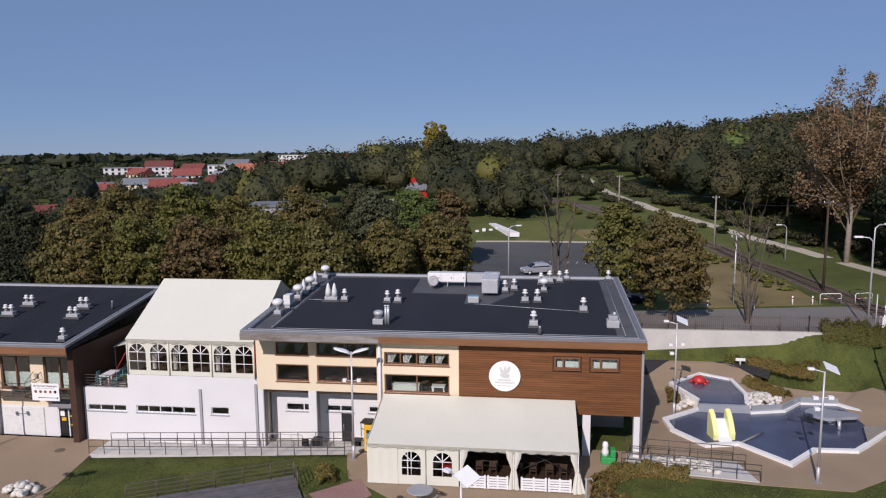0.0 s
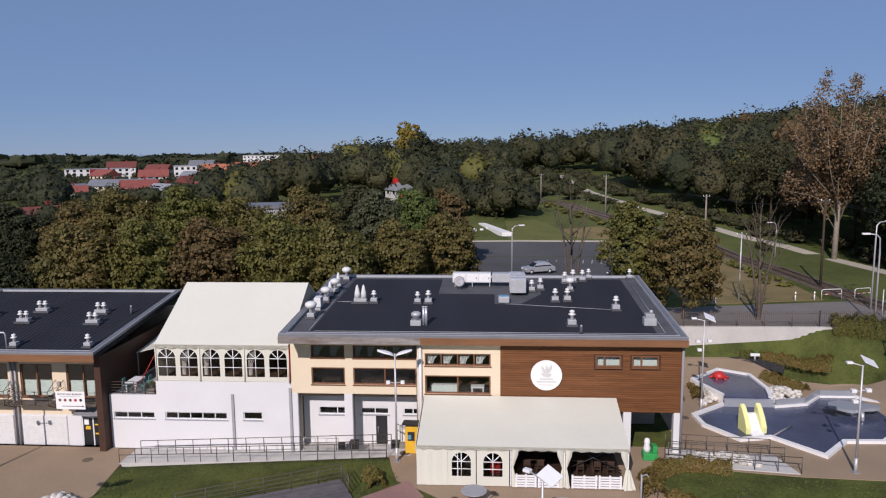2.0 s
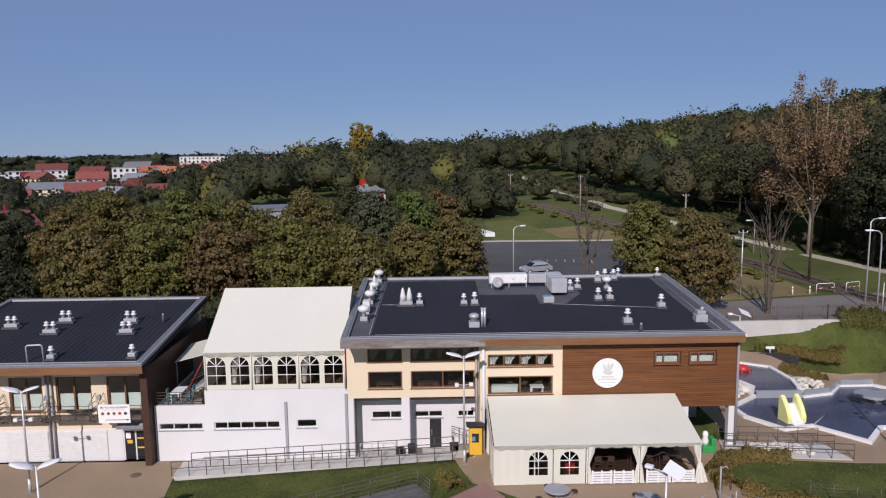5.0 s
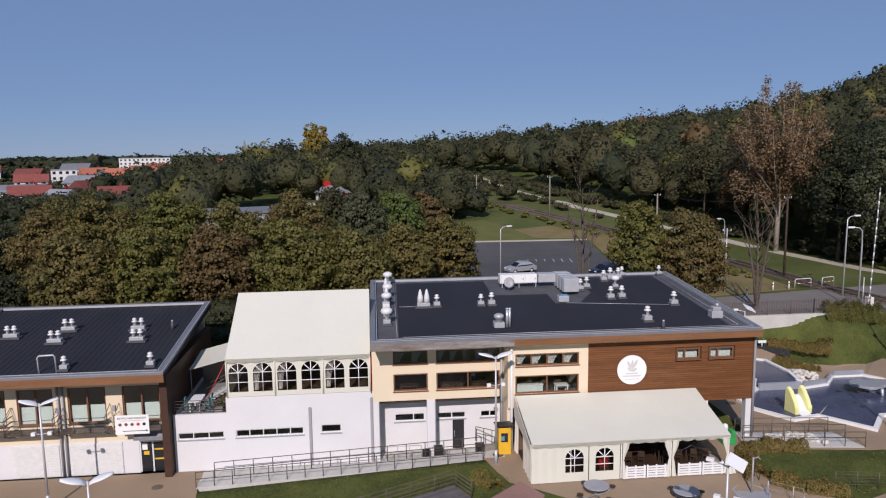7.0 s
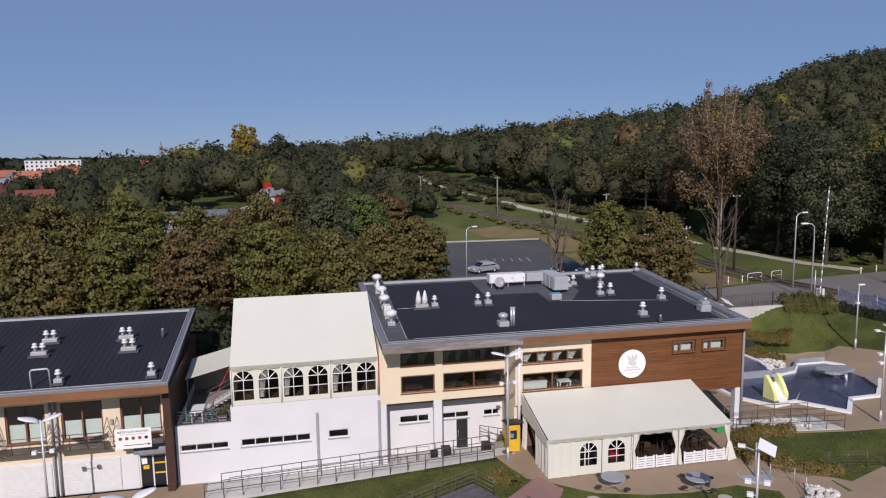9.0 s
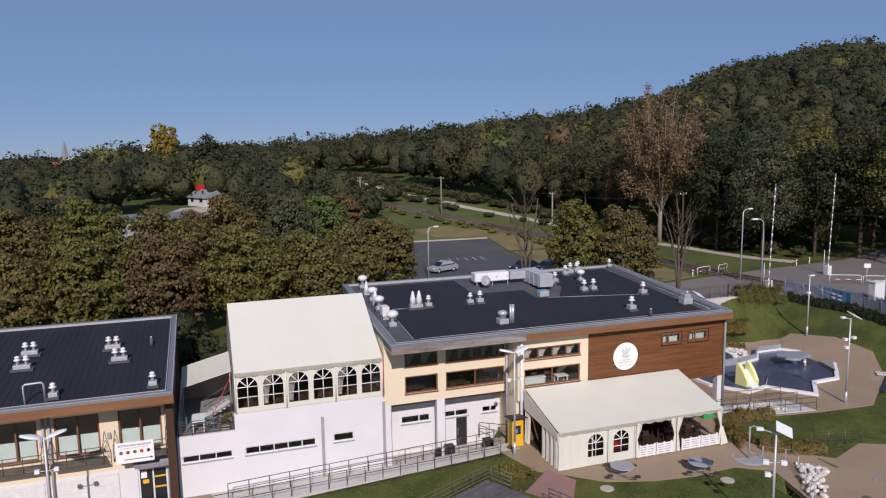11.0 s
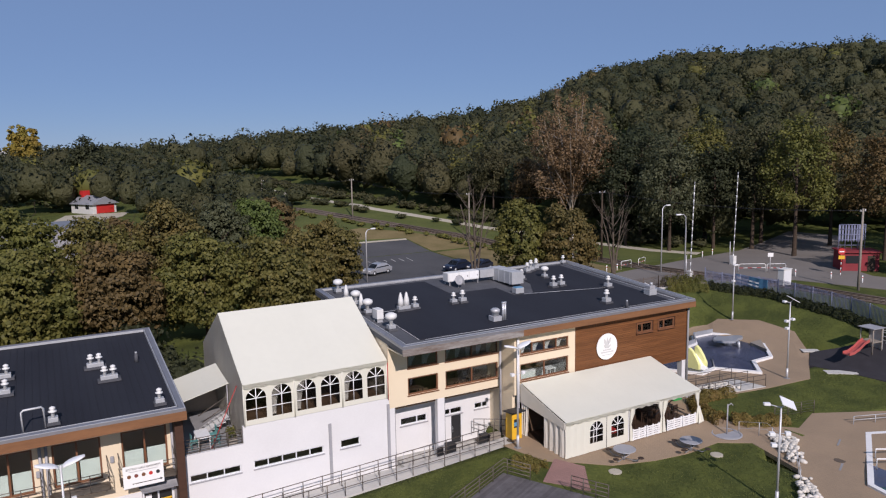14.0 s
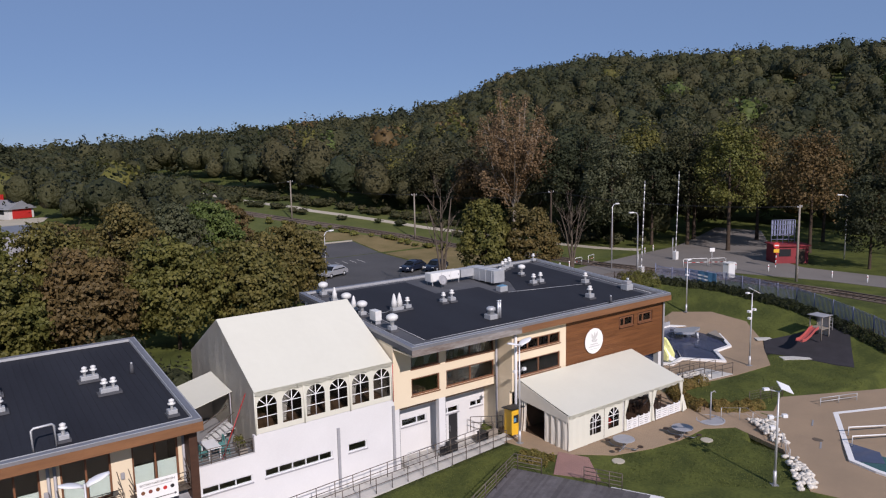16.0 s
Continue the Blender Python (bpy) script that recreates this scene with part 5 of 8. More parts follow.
def cloth_sheet(parent, name, corners, mat, sag=0.0, nu=10, nv=8, ripple=0.0, label="", thick=0.03):
    """A cloth between four corners, with sag and ripples."""
    a, b, c, d = [Vector(p) for p in corners]
    nrm = (b - a).cross(d - a).normalized()
    bm = bmesh.new()
    g = [[bm.verts.new((a.lerp(b, i / nu)).lerp(d.lerp(c, i / nu), j / nv) - nrm * (sag * math.sin(math.pi * j / nv) * (0.6 + 0.4 * abs(math.sin(i * math.pi / nu * 4)))) + nrm * ripple * math.sin(i * 1.7 + 0.5 * math.sin(j))) for i in range(nu + 1)] for j in range(nv + 1)]
    for j in range(nv):
        for i in range(nu):
            bm.faces.new((g[j][i], g[j][i + 1], g[j + 1][i + 1], g[j + 1][i]))
    bmesh.ops.recalc_face_normals(bm, faces=bm.faces)
    bmesh.ops.solidify(bm, geom=bm.faces[:], thickness=thick)
    return part(name, bm, mat, parent, label)


def scallops(parent, x0, x1, z, y, drop, pieces):
    bm = bmesh.new()
    n = pieces * 6
    a = [bm.verts.new((x0 + (x1 - x0) * i / n, y, z)) for i in range(n + 1)]
    b = [bm.verts.new((x0 + (x1 - x0) * i / n, y - 0.02, z - drop * (0.7 + 0.3 * abs(math.sin(math.pi * i / 6))))) for i in range(n + 1)]
    for i in range(n):
        bm.faces.new((a[i], a[i + 1], b[i + 1], b[i]))
    bmesh.ops.solidify(bm, geom=bm.faces[:], thickness=0.012)
    return part("valance", bm, M["tarp"], parent)


big_tent = thing("upper_marquee", "large cream marquee with arched windows on the annex roof", "marquee")
TX0, TX1, TY0, TYR, TY1, TZE, TZR = -28.65, -19.2, 46.72, 52.5, 58.3, 6.6, 9.86
cloth_sheet(big_tent, "roof_panel", [(TX0, TY0 - 0.1, TZE), (TX1, TY0 - 0.1, TZE), (TX1, TYR, TZR), (TX0, TYR, TZR)], M["tarp"], 0.05, 24, 8, label="cream cloth roof panel")
cloth_sheet(big_tent, "roof_panel", [(TX1, TY1, TZE), (TX0, TY1, TZE), (TX0, TYR, TZR), (TX1, TYR, TZR)], M["tarp"], 0.05, 24, 8, label="cream cloth roof panel")
for x in (TX0, TX1):
    bm = bmesh.new()
    n = 26
    lows, highs = [], []
    for i in range(n + 1):
        y = TY0 + (TY1 - TY0) * i / n
        off = 0.016 * math.sin(i * 2.1) + 0.012 * math.sin(i * 0.7)
        lows.append(bm.verts.new((x + off, y, 2.95 if x == TX0 else 4.0)))
        highs.append(bm.verts.new((x + off * 0.5, y, TZE + (TZR - TZE) * (1 - abs(y - TYR) / (TYR - TY0)))))
    for i in range(n):
        bm.faces.new((lows[i], lows[i + 1], highs[i + 1], highs[i]))
    bmesh.ops.solidify(bm, geom=bm.faces[:], thickness=0.02)
    part("gable_wall", bm, M["tarp_side"], big_tent, "creased cream cloth gable wall")
boxed("back_wall", M["tarp_side"], big_tent, TX0, TX1, TY1 - 0.02, TY1, 2.9, TZE)
bay = (TX1 - TX0) / 6
for i in range(6):
    x0 = TX0 + i * bay
    arched_panel(big_tent, x0, x0 + bay, 4.02, TZE - 0.03, TY0, x0 + bay / 2, 4.34, 6.27, 1.24)
    drape(x0 + bay * 0.12, x0 + bay * (0.35 if i % 3 == 0 else 0.5), 4.4, 6.2, TY0 + 0.16) if i in (1, 2, 4) else None
for i in range(0, 7, 2):
    x0 = min(max(TX0 + i * bay, TX0 + 0.03), TX1 - 0.03)
    tubed("seam_pole", M["tarp"], big_tent, [(x0, TY0 - 0.05, 4.0), (x0, TY0 - 0.05, TZE)], 0.045, 6)
scallops(big_tent, TX0, TX1, TZE + 0.02, TY0 - 0.1, 0.28, 12)
tubed("guy_rope", M["red"], big_tent, [(TX0 - 0.1, TY0 + 1.0, 6.3), (TX0 - 1.9, TY0 + 0.4, 2.9)], 0.025, 5, label="orange-red tension strap")
tubed("guy_rope", M["red"], big_tent, [(TX1 + 0.02, TY0 - 0.1, 6.5), (TX1 + 0.02, TY0 - 0.1, 3.9)], 0.025, 5, label="orange-red tension strap")
for i, x in enumerate(np.linspace(TX0 + 1.2, TX1 - 1.2, 5)):
    dining_table(float(x), 49.6, 2.9, 1.4, 0.8, 0.76, "dark_wood", "dark table inside the upper marquee")
boxed("platform", M["inside_floor"], annex, -28.6, -19.2, 47.1, 58.2, 2.884, 3.9, label="raised floor inside the marquee")

patio_tent = thing("patio_marquee", "cream lean-to marquee with curtains over the restaurant patio", "marquee")
PX0, PX1, PY0, PY1, PZE, PZR, PG = -9.72, 2.6, 39.9, 44.85, 2.6, 3.86, 0.15
cloth_sheet(patio_tent, "roof_panel", [(PX0, PY0 - 0.08, PZE), (PX1, PY0 - 0.08, PZE), (PX1, PY1, PZR), (PX0, PY1, PZR)], M["tarp"], 0.05, 24, 8, label="cream cloth roof panel")
scallops(patio_tent, PX0, PX1, PZE + 0.01, PY0 - 0.09, 0.24, 16)
# side wall with an open bay and a drawn curtain
cloth_sheet(patio_tent, "side_wall", [(PX0, PY0, PG), (PX0, PY0 + 2.2, PG), (PX0, PY0 + 2.2, PZE - 0.1), (PX0, PY0, PZE - 0.1)], M["tarp_side"], 0, 14, 4, 0.05, "creased cream cloth side wall")
bm = bmesh.new()
for p in ([(PX0, PY0, PZE - 0.45), (PX0, PY1, PZE - 0.1), (PX0, PY1, PZR - 0.02), (PX0, PY0, PZE - 0.02)],):
    bm.faces.new([bm.verts.new(v) for v in p])
bmesh.ops.translate(bm, verts=bm.verts, vec=(-0.06, 0, 0))
bmesh.ops.solidify(bm, geom=bm.faces[:], thickness=0.03)
part("gable_valance", bm, M["tarp_side"], patio_tent)
cloth_sheet(patio_tent, "curtain_panel", [(PX0, PY0 + 4.3, PG), (PX0 - 0.05, PY0 + 4.9, PG), (PX0, PY0 + 4.9, PZE), (PX0, PY0 + 4.1, PZE)], M["tarp_side"], 0, 12, 4, 0.06)
for x, y in ((PX0 + 0.04, PY0 + 0.03), (PX0 + 2.4, PY0 + 0.03), (-4.2, PY0 + 0.03), (-1.1, PY0 + 0.03), (PX1 - 0.05, PY0 + 0.03), (PX1 - 0.05, PY1 - 0.05), (PX0 + 0.04, PY0 + 2.25), (PX0 + 0.04, PY1 - 0.05)):
    boxed("pole", M["white_plastic"], patio_tent, x - 0.035, x + 0.035, y, y + 0.07, PG, PZE if y < 42.5 else PZR - 0.05)
cloth_sheet(patio_tent, "wall_panel", [(PX0, PY0, PG), (-7.9, PY0, PG), (-7.9, PY0, PZE - 0.05), (PX0, PY0, PZE - 0.05)], M["tarp"], 0, 12, 3, 0.012, "plain cream cloth panel")
arched_panel(patio_tent, -7.9, -6.25, PG, PZE - 0.05, PY0, -7.1, 0.72, 2.18, 1.12)
arched_panel(patio_tent, -6.2, -4.3, PG, PZE - 0.05, PY0, -5.25, 0.72, 2.18, 1.12)


def tied_curtain(x, side):
    """A cream entrance curtain gathered at its post."""
    bm = bmesh.new()
    prof = [(PZE - 0.1, 0.42), (2.1, 0.36), (1.7, 0.2), (1.35, 0.09), (1.2, 0.13), (0.8, 0.2), (0.4, 0.24), (PG + 0.02, 0.3)]
    rows = []
    for z, w in prof:
        rows.append([bm.verts.new((x + side * (w * (0.5 + 0.5 * math.cos(a)) * 1.0), PY0 - 0.03 + 0.35 * w * math.sin(a) + 0.02 * math.sin(5 * a), z)) for a in [2 * math.pi * k / 16 for k in range(16)]])
    for a, b in zip(rows, rows[1:]):
        for k in range(16):
            bm.faces.new((a[k], a[(k + 1) % 16], b[(k + 1) % 16], b[k]))
    return part("curtain", bm, M["tarp"], patio_tent, "gathered cream entrance curtain", smooth=True)


for x, s in ((-4.15, 1), (-1.15, -1), (-1.05, 1), (2.5, -1)):
    tied_curtain(x, s)
cloth_sheet(patio_tent, "curtain_panel", [(2.3, PY0 - 0.25, PG), (3.0, PY0 - 0.1, PG), (2.66, PY0, 1.3), (2.5, PY0, 1.4)], M["tarp"], 0, 8, 4, 0.04)
for p, q in (((-1.0, 0.7), (2.4, 2.3)), ((2.4, 0.7), (-1.0, 2.3))):
    tubed("brace", M["black_plastic"], patio_tent, [(p[0], PY0 + 1.2, p[1]), (q[0], PY0 + 1.2, q[1])], 0.03, 6)
for x0, x1 in ((-3.95, -2.7), (-2.65, -1.4), (-0.7, 0.8), (0.85, 2.2)):
    fence = thing("pallet_fence", "white painted pallet screen along the marquee front", "fence", (x0, PY0 - 0.12, PG), "white pallet screens")
    for k in range(5):
        boxed("slat", M["white_plastic"], fence, 0, x1 - x0, 0, 0.03, 0.04 + 0.155 * k, 0.04 + 0.155 * k + 0.115)
    for px in (0.02, (x1 - x0) / 2 - 0.05, x1 - x0 - 0.12):
        boxed("batten", M["white_plastic"], fence, px, px + 0.1, 0.032, 0.1, 0, 0.82)
for x in (-7.2, -5.0, -2.8, -0.4, 1.4):
    dining_table(x, 42.3, PG + 0.03, 1.4, 0.8, 0.76, "dark_wood", "dark wooden table inside the patio marquee")
    for dx in (-0.4, 0.4):
        chair(x + dx, 41.6, PG + 0.03, 180, label="dark chair inside the patio marquee"), chair(x + dx, 43.0, PG + 0.03, 0, label="dark chair inside the patio marquee")
ob = thing("cushion", "red cushion behind the marquee window", "cushion", (-5.1, 40.6, PG + 0.03))
boxed("cover", M["red"], ob, -0.3, 0.3, -0.12, 0.12, 0.5, 1.15, bevel=0.05)
boxed("stool", M["dark_wood"], ob, -0.28, 0.28, -0.12, 0.12, 0.0, 0.5)

# dark floor and dark rear sheet, both added so the marquee's inside reads as shaded
boxed("floor", M["dark_wood"], patio_tent, PX0 + 0.1, PX1 - 0.1, PY0 + 0.15, PY1 + 0.1, PG - 0.1, PG + 0.03, label="dark floor added to deepen the shade inside the marquee")
boxed("shade_screen", M["inside_floor"], patio_tent, PX0 + 0.1, PX1 - 0.1, PY1 - 0.06, PY1, PG, 2.9, label="dark sheet added to stand for the shade at the back of the marquee")


# ---- yards, ramps, railings ----
def railing(name, label, points, height=1.0, posts=10, bars=(1.0, 0.55), mat="rail", r=0.025, group="", post_r=0.03):
    """Posts and bars along a line of points (x, y, z of the foot)."""
    ob = thing(name, label, "railing", (0, 0, 0), group)
    pts = [Vector(p) for p in points]
    seg = [(b - a).length for a, b in zip(pts, pts[1:])]
    total = sum(seg)

    def at(d):
        for k, s in enumerate(seg):
            if d <= s or k == len(seg) - 1:
                return pts[k].lerp(pts[k + 1], min(d / s, 1))
            d -= s
    for i in range(posts):
        p = at(total * i / (posts - 1))
        tubed("post", M[mat], ob, [p + Vector((0, 0, -0.05)), p + Vector((0, 0, height))], post_r, 6)
    for h in bars:
        tubed("bar", M[mat], ob, [p + Vector((0, 0, height * h)) for p in pts], r, 6)
    return ob


yard = bmesh.new()
add_box(yard, -32.2, -10.4, 44.6, 48.3, -1.2, -0.95)
tagged(part("yard_floor", yard, M["concrete"]), "pale concrete kitchen yard below the building", "pavement", kind="structure")


def ramp_z(x):
    return -0.88 + (x + 30.3) / 18.2 * 0.98


bm = bmesh.new()
add_prism(bm, [(-30.3, 44.0), (-12.1, 43.4), (-10.5, 43.4), (-10.5, 45.0), (-30.3, 45.4)], -1.3, lambda x, y: min(ramp_z(x), 0.17))
tagged(part("ramp", bm, M["concrete"]), "long pale concrete access ramp along the annex", "ramp", kind="structure")
railing("ramp_railing", "brown metal handrail along the concrete ramp", [(-30.3, 44.05, ramp_z(-30.3)), (-12.1, 43.5, ramp_z(-12.1))], 1.0, 17)
railing("ramp_railing", "brown metal handrail along the concrete ramp", [(-29.4, 45.3, ramp_z(-29.4)), (-12.0, 45.0, ramp_z(-12.0))], 1.0, 15)
railing("yard_railing", "short grey metal rail in front of the kitchen recess", [(-18.3, 46.4, -0.95), (-15.9, 46.4, -0.95)], 1.1, 4, (1.0,), "galv")
boxed("step", M["concrete"], house, -18.4, -15.5, 46.0, 47.0, -1.0, -0.7)
railing("stair_railing", "dark metal stair rail beside the yellow machine", [(-12.0, 47.6, -0.2), (-10.6, 45.6, 0.15)], 1.0, 4)
stairs = thing("kitchen_steps", "wooden steps up from the kitchen yard", "steps", (-11.2, 46.6, -0.95))
for k in range(5):
    boxed("step", M["pole_wood"], stairs, -0.6, 0.5, 0.8 - 0.35 * k, 1.15 - 0.35 * k, 0.0, 0.2 + 0.2 * k)
vend = thing("vending_machine", "yellow vending booth with a dark roof by the ramp", "vending machine", (-10.55, 44.6, 0.12))
boxed("body", M["yellow"], vend, -0.42, 0.42, -0.4, 0.4, 0, 1.85, bevel=0.03)
boxed("front_panel", M["black_plastic"], vend, -0.25, 0.2, -0.42, -0.40, 0.9, 1.5, label="dark display")
boxed("label", M["blue_banner"], vend, -0.25, -0.02, -0.424, -0.42, 1.0, 1.3)
bm = bmesh.new()
add_prism(bm, [(-0.6, -0.65), (0.6, -0.65), (0.6, 0.5), (-0.6, 0.5)], lambda x, y: 1.95 - 0.12 * y, lambda x, y: 2.02 - 0.12 * y)
part("canopy", bm, M["black_plastic"], vend, "dark sloping canopy")
for x, y in ((-14.75, 46.2), (-11.9, 46.3)):
    ob = thing("waste_bin", "dark wheeled waste bin in the kitchen yard", "bin", (x, y, -0.95), "waste bins")
    bm = bmesh.new()
    add_prism(bm, [(-0.28, -0.3), (0.28, -0.3), (0.28, 0.3), (-0.28, 0.3)], 0.06, 0.95)
    part("body", bm, M["black_plastic"], ob)
    boxed("lid", M["black_plastic"], ob, -0.31, 0.31, -0.34, 0.33, 0.955, 1.02, bevel=0.02)
    for sx in (-0.29, 0.23):
        tubed("wheel", M["tyre"], ob, [(sx, 0.28, 0.09), (sx + 0.06, 0.28, 0.09)], 0.09, 10)
ob = thing("garden_chair", "dark plastic garden chair in the kitchen yard", "chair", (-15.6, 45.9, -0.95))
boxed("seat", M["black_plastic"], ob, -0.25, 0.25, -0.25, 0.25, 0.42, 0.46, bevel=0.01)
boxed("backrest", M["black_plastic"], ob, -0.25, 0.25, 0.22, 0.27, 0.46, 0.95, bevel=0.01)
for sx in (-0.22, 0.22):
    for sy in (-0.22, 0.22):
        boxed("leg", M["black_plastic"], ob, sx - 0.02, sx + 0.02, sy - 0.02, sy + 0.02, 0, 0.42)

# ---- lodging house: windows, balconies, doors ----
for i, (a, b) in enumerate(LW):
    window(low_house, a, b, 2.55, 5.0, 47.08, [(a + b) / 2], "wood_frame", 0.1)
    for k in (0, 1):
        w0 = a + 0.12 + k * (b - a) / 2
        ob = boxed("blind", M["blind"], None, w0, w0 + (b - a) / 2 - 0.2, 47.26, 47.275, 2.62, 3.75)
        tagged(ob, "pale half-height blind inside a lodging window", "blind", "window blinds")
    balcony = thing("balcony", "narrow rusty metal balcony below a lodging window", "balcony", ((a + b) / 2, 46.98, 2.35), "lodging balconies")
    boxed("slab", M["rail"], balcony, -1.45, 1.45, -1.05, 0, -0.06, 0.0)
    for h in (0.3, 0.6, 0.95):
        tubed("bar", M["rail"], balcony, [(-1.45, 0, h), (-1.45, -1.05, h), (1.45, -1.05, h), (1.45, 0, h)], 0.022, 6)
    for x in (-1.45, -0.5, 0.5, 1.45):
        tubed("post", M["rail"], balcony, [(x, -1.05, -0.05), (x, -1.05, 0.97)], 0.025, 6)
    for sx in (-1.3, 1.3):
        tubed("bracket", M["rail"], balcony, [(sx, -1.0, -0.05), (sx, 0, -0.55)], 0.03, 6)
        tubed("stay", M["rail"], balcony, [(sx * 1.1, -1.05, 0.95), (sx * 1.1, 0, 1.5)], 0.022, 6)
for x0, x1 in ((-48.0, -45.4), (-42.6, -39.6), (-38.95, -35.6)):
    sh = boxed("roller_shutter", M["vent_white"], low_house, x0, x1, 46.93, 46.975, -0.95, 1.2, label="pale grey roller shutter")
    for k in range(12):
        boxed("slat", M["vent_white"], sh, x0 + 0.03, x1 - 0.03, 46.912, 46.93, -0.92 + k * 0.175, -0.92 + k * 0.175 + 0.155)
for x in (-45.1, -39.4, -39.1, -32.75):
    tubed("downpipe", M["grey_frame"], low_house, [(x, 46.86, 5.7), (x, 46.86, -0.95)], 0.08, 8)
for x in (-35.95, -39.55):
    boxed("wall_light", M["grey_frame"], low_house, x - 0.1, x + 0.1, 46.85, 46.99, 3.4, 3.75, bevel=0.03)
door = boxed("entrance_door", M["car_glass"], low_house, -34.45, -32.95, 47.05, 47.09, -0.95, 1.12, label="dark glazed double entrance door")
for x in (-34.53, -33.73, -32.95):
    boxed("frame", M["white_frame"], door, x, x + 0.09, 46.97, 47.1, -0.95, 1.22)
boxed("frame", M["white_frame"], door, -34.53, -32.86, 46.965, 47.1, 1.12, 1.24)
for z in (-0.15, 0.52):
    boxed("warning_strip", M["yellow"], door, -33.62, -32.97, 47.035, 47.048, z, z + 0.1, label="yellow warning strip")
boxed("notice", M["sign_white"], door, -34.38, -34.05, 47.035, 47.048, 0.55, 1.0)
boxed("notice", M["yellow"], door, -34.3, -33.95, 47.035, 47.048, 0.2, 0.45)
ob = thing("awning", "small rounded plastic awning over the lodging door", "awning", (-33.6, 46.95, 1.62))
cloth_sheet(ob, "canopy", [(-1.2, 0.0, 0.25), (1.2, 0.0, 0.25), (1.0, -0.9, 0.0), (-1.0, -0.9, 0.0)], M["grey_frame"], -0.1, 8, 5)
banner = thing("banner", "white banner with five food pictures and an arrow on a balcony", "banner", (-34.5, 45.82, 2.15), turn=0)
boxed("sheet", M["sign_white"], banner, -1.05, 1.05, -0.02, 0.0, 0, 1.28)
def text_on(parent, body, size, at, mat, name="lettering", rot=(90, 0, 0)):
    cu = bpy.data.curves.new(name, "FONT")
    cu.body, cu.size, cu.align_x, cu.extrude = body, size, "CENTER", 0.004
    tmp = new(name, cu)
    me = bpy.data.meshes.new_from_object(tmp.evaluated_get(bpy.context.evaluated_depsgraph_get()))
    bpy.data.objects.remove(tmp)
    me.materials.clear()
    me.materials.append(mat)
    ob = new(name, me)
    ob.matrix_basis = pose(*at, *rot)
    ob.parent = parent
    return ob


text_on(banner, "BISTRO NAD BASENEM", 0.175, (0, -0.026, 1.02), M["black_plastic"])
for k, c in enumerate(("brown_dot", "olive_dot", "brown_dot", "red", "black_plastic")):
    mat = {"olive_dot": M["roof_tile"], "brown_dot": M["wood_frame"]}.get(c) or M[c]
    bm = bmesh.new()
    add_lathe(bm, [(0.105, 0), (0.105, 0.01)], n=18)
    bmesh.ops.rotate(bm, verts=bm.verts, cent=(0, 0, 0), matrix=Matrix.Rotation(radians(90), 3, "X"))
    bmesh.ops.translate(bm, verts=bm.verts, vec=(-0.75 + 0.375 * k, -0.02, 0.66))
    part("food_picture", bm, mat, banner)
boxed("rule", M["grey_frame"], banner, -0.75, 0.75, -0.026, -0.02, 0.9, 0.925)
boxed("arrow", M["black_plastic"], banner, -0.6, 0.85, -0.026, -0.02, 0.2, 0.24)
bm = bmesh.new()
bm.faces.new([bm.verts.new(v) for v in ((0.85, -0.024, 0.14), (0.98, -0.024, 0.22), (0.85, -0.024, 0.3))])
bmesh.ops.solidify(bm, geom=bm.faces[:], thickness=0.004)
part("arrow_head", bm, M["black_plastic"], banner)

# ---- terrace between the low building and the marquee ----
railing("terrace_railing", "dark metal terrace railing on the annex", [(-32.1, 46.85, 2.88), (-28.8, 46.85, 2.88)], 0.95, 5, (1.0, 0.78, 0.56, 0.34, 0.14))
canopy = thing("terrace_awning", "cream cloth awning over the terrace entrance", "awning", (0, 0, 0))
cloth_sheet(canopy, "canopy", [(-31.9, 50.2, 4.95), (-28.7, 50.2, 5.75), (-28.7, 54.0, 6.1), (-31.9, 54.0, 5.3)], M["tarp"], 0.04, 10, 8)
for p in ((-31.8, 50.3, 4.9), (-28.8, 50.3, 5.7), (-31.8, 53.9, 5.2)):
    tubed("pole", M["grey_frame"], canopy, [(p[0], p[1], 2.88), p], 0.035, 6)
boxed("terrace_screen", M["inside"], annex, -31.9, -28.7, 54.2, 54.3, 2.88, 5.2, label="dark timber screen at the back of the terrace")
steps = thing("terrace_steps", "grey metal stair with rails on the terrace", "stair", (-29.7, 49.2, 2.88))
for k in range(6):
    boxed("tread", M["vent_white"], steps, -0.9 + 0.28 * k, -0.6 + 0.28 * k, 0.2, 1.5, 0.15 * k, 0.15 * k + 0.06)
for yy in (0.2, 1.5):
    tubed("handrail", M["rail"], steps, [(-0.9, yy, 0.9), (0.8, yy, 1.8)], 0.03, 6)
    tubed("stringer", M["grey_column"], steps, [(-0.9, yy, 0.05), (0.8, yy, 0.95)], 0.05, 6)
tab = dining_table(-30.9, 48.0, 2.88, 0.8, 1.5, 0.75, "white_plastic", "white plastic table on the terrace")
for x, y, t in ((-31.4, 47.7, 90), (-30.2, 47.6, -90), (-30.2, 48.4, -90)):
    chair(x, y, 2.88, t, "teal", "green plastic chair on the terrace")
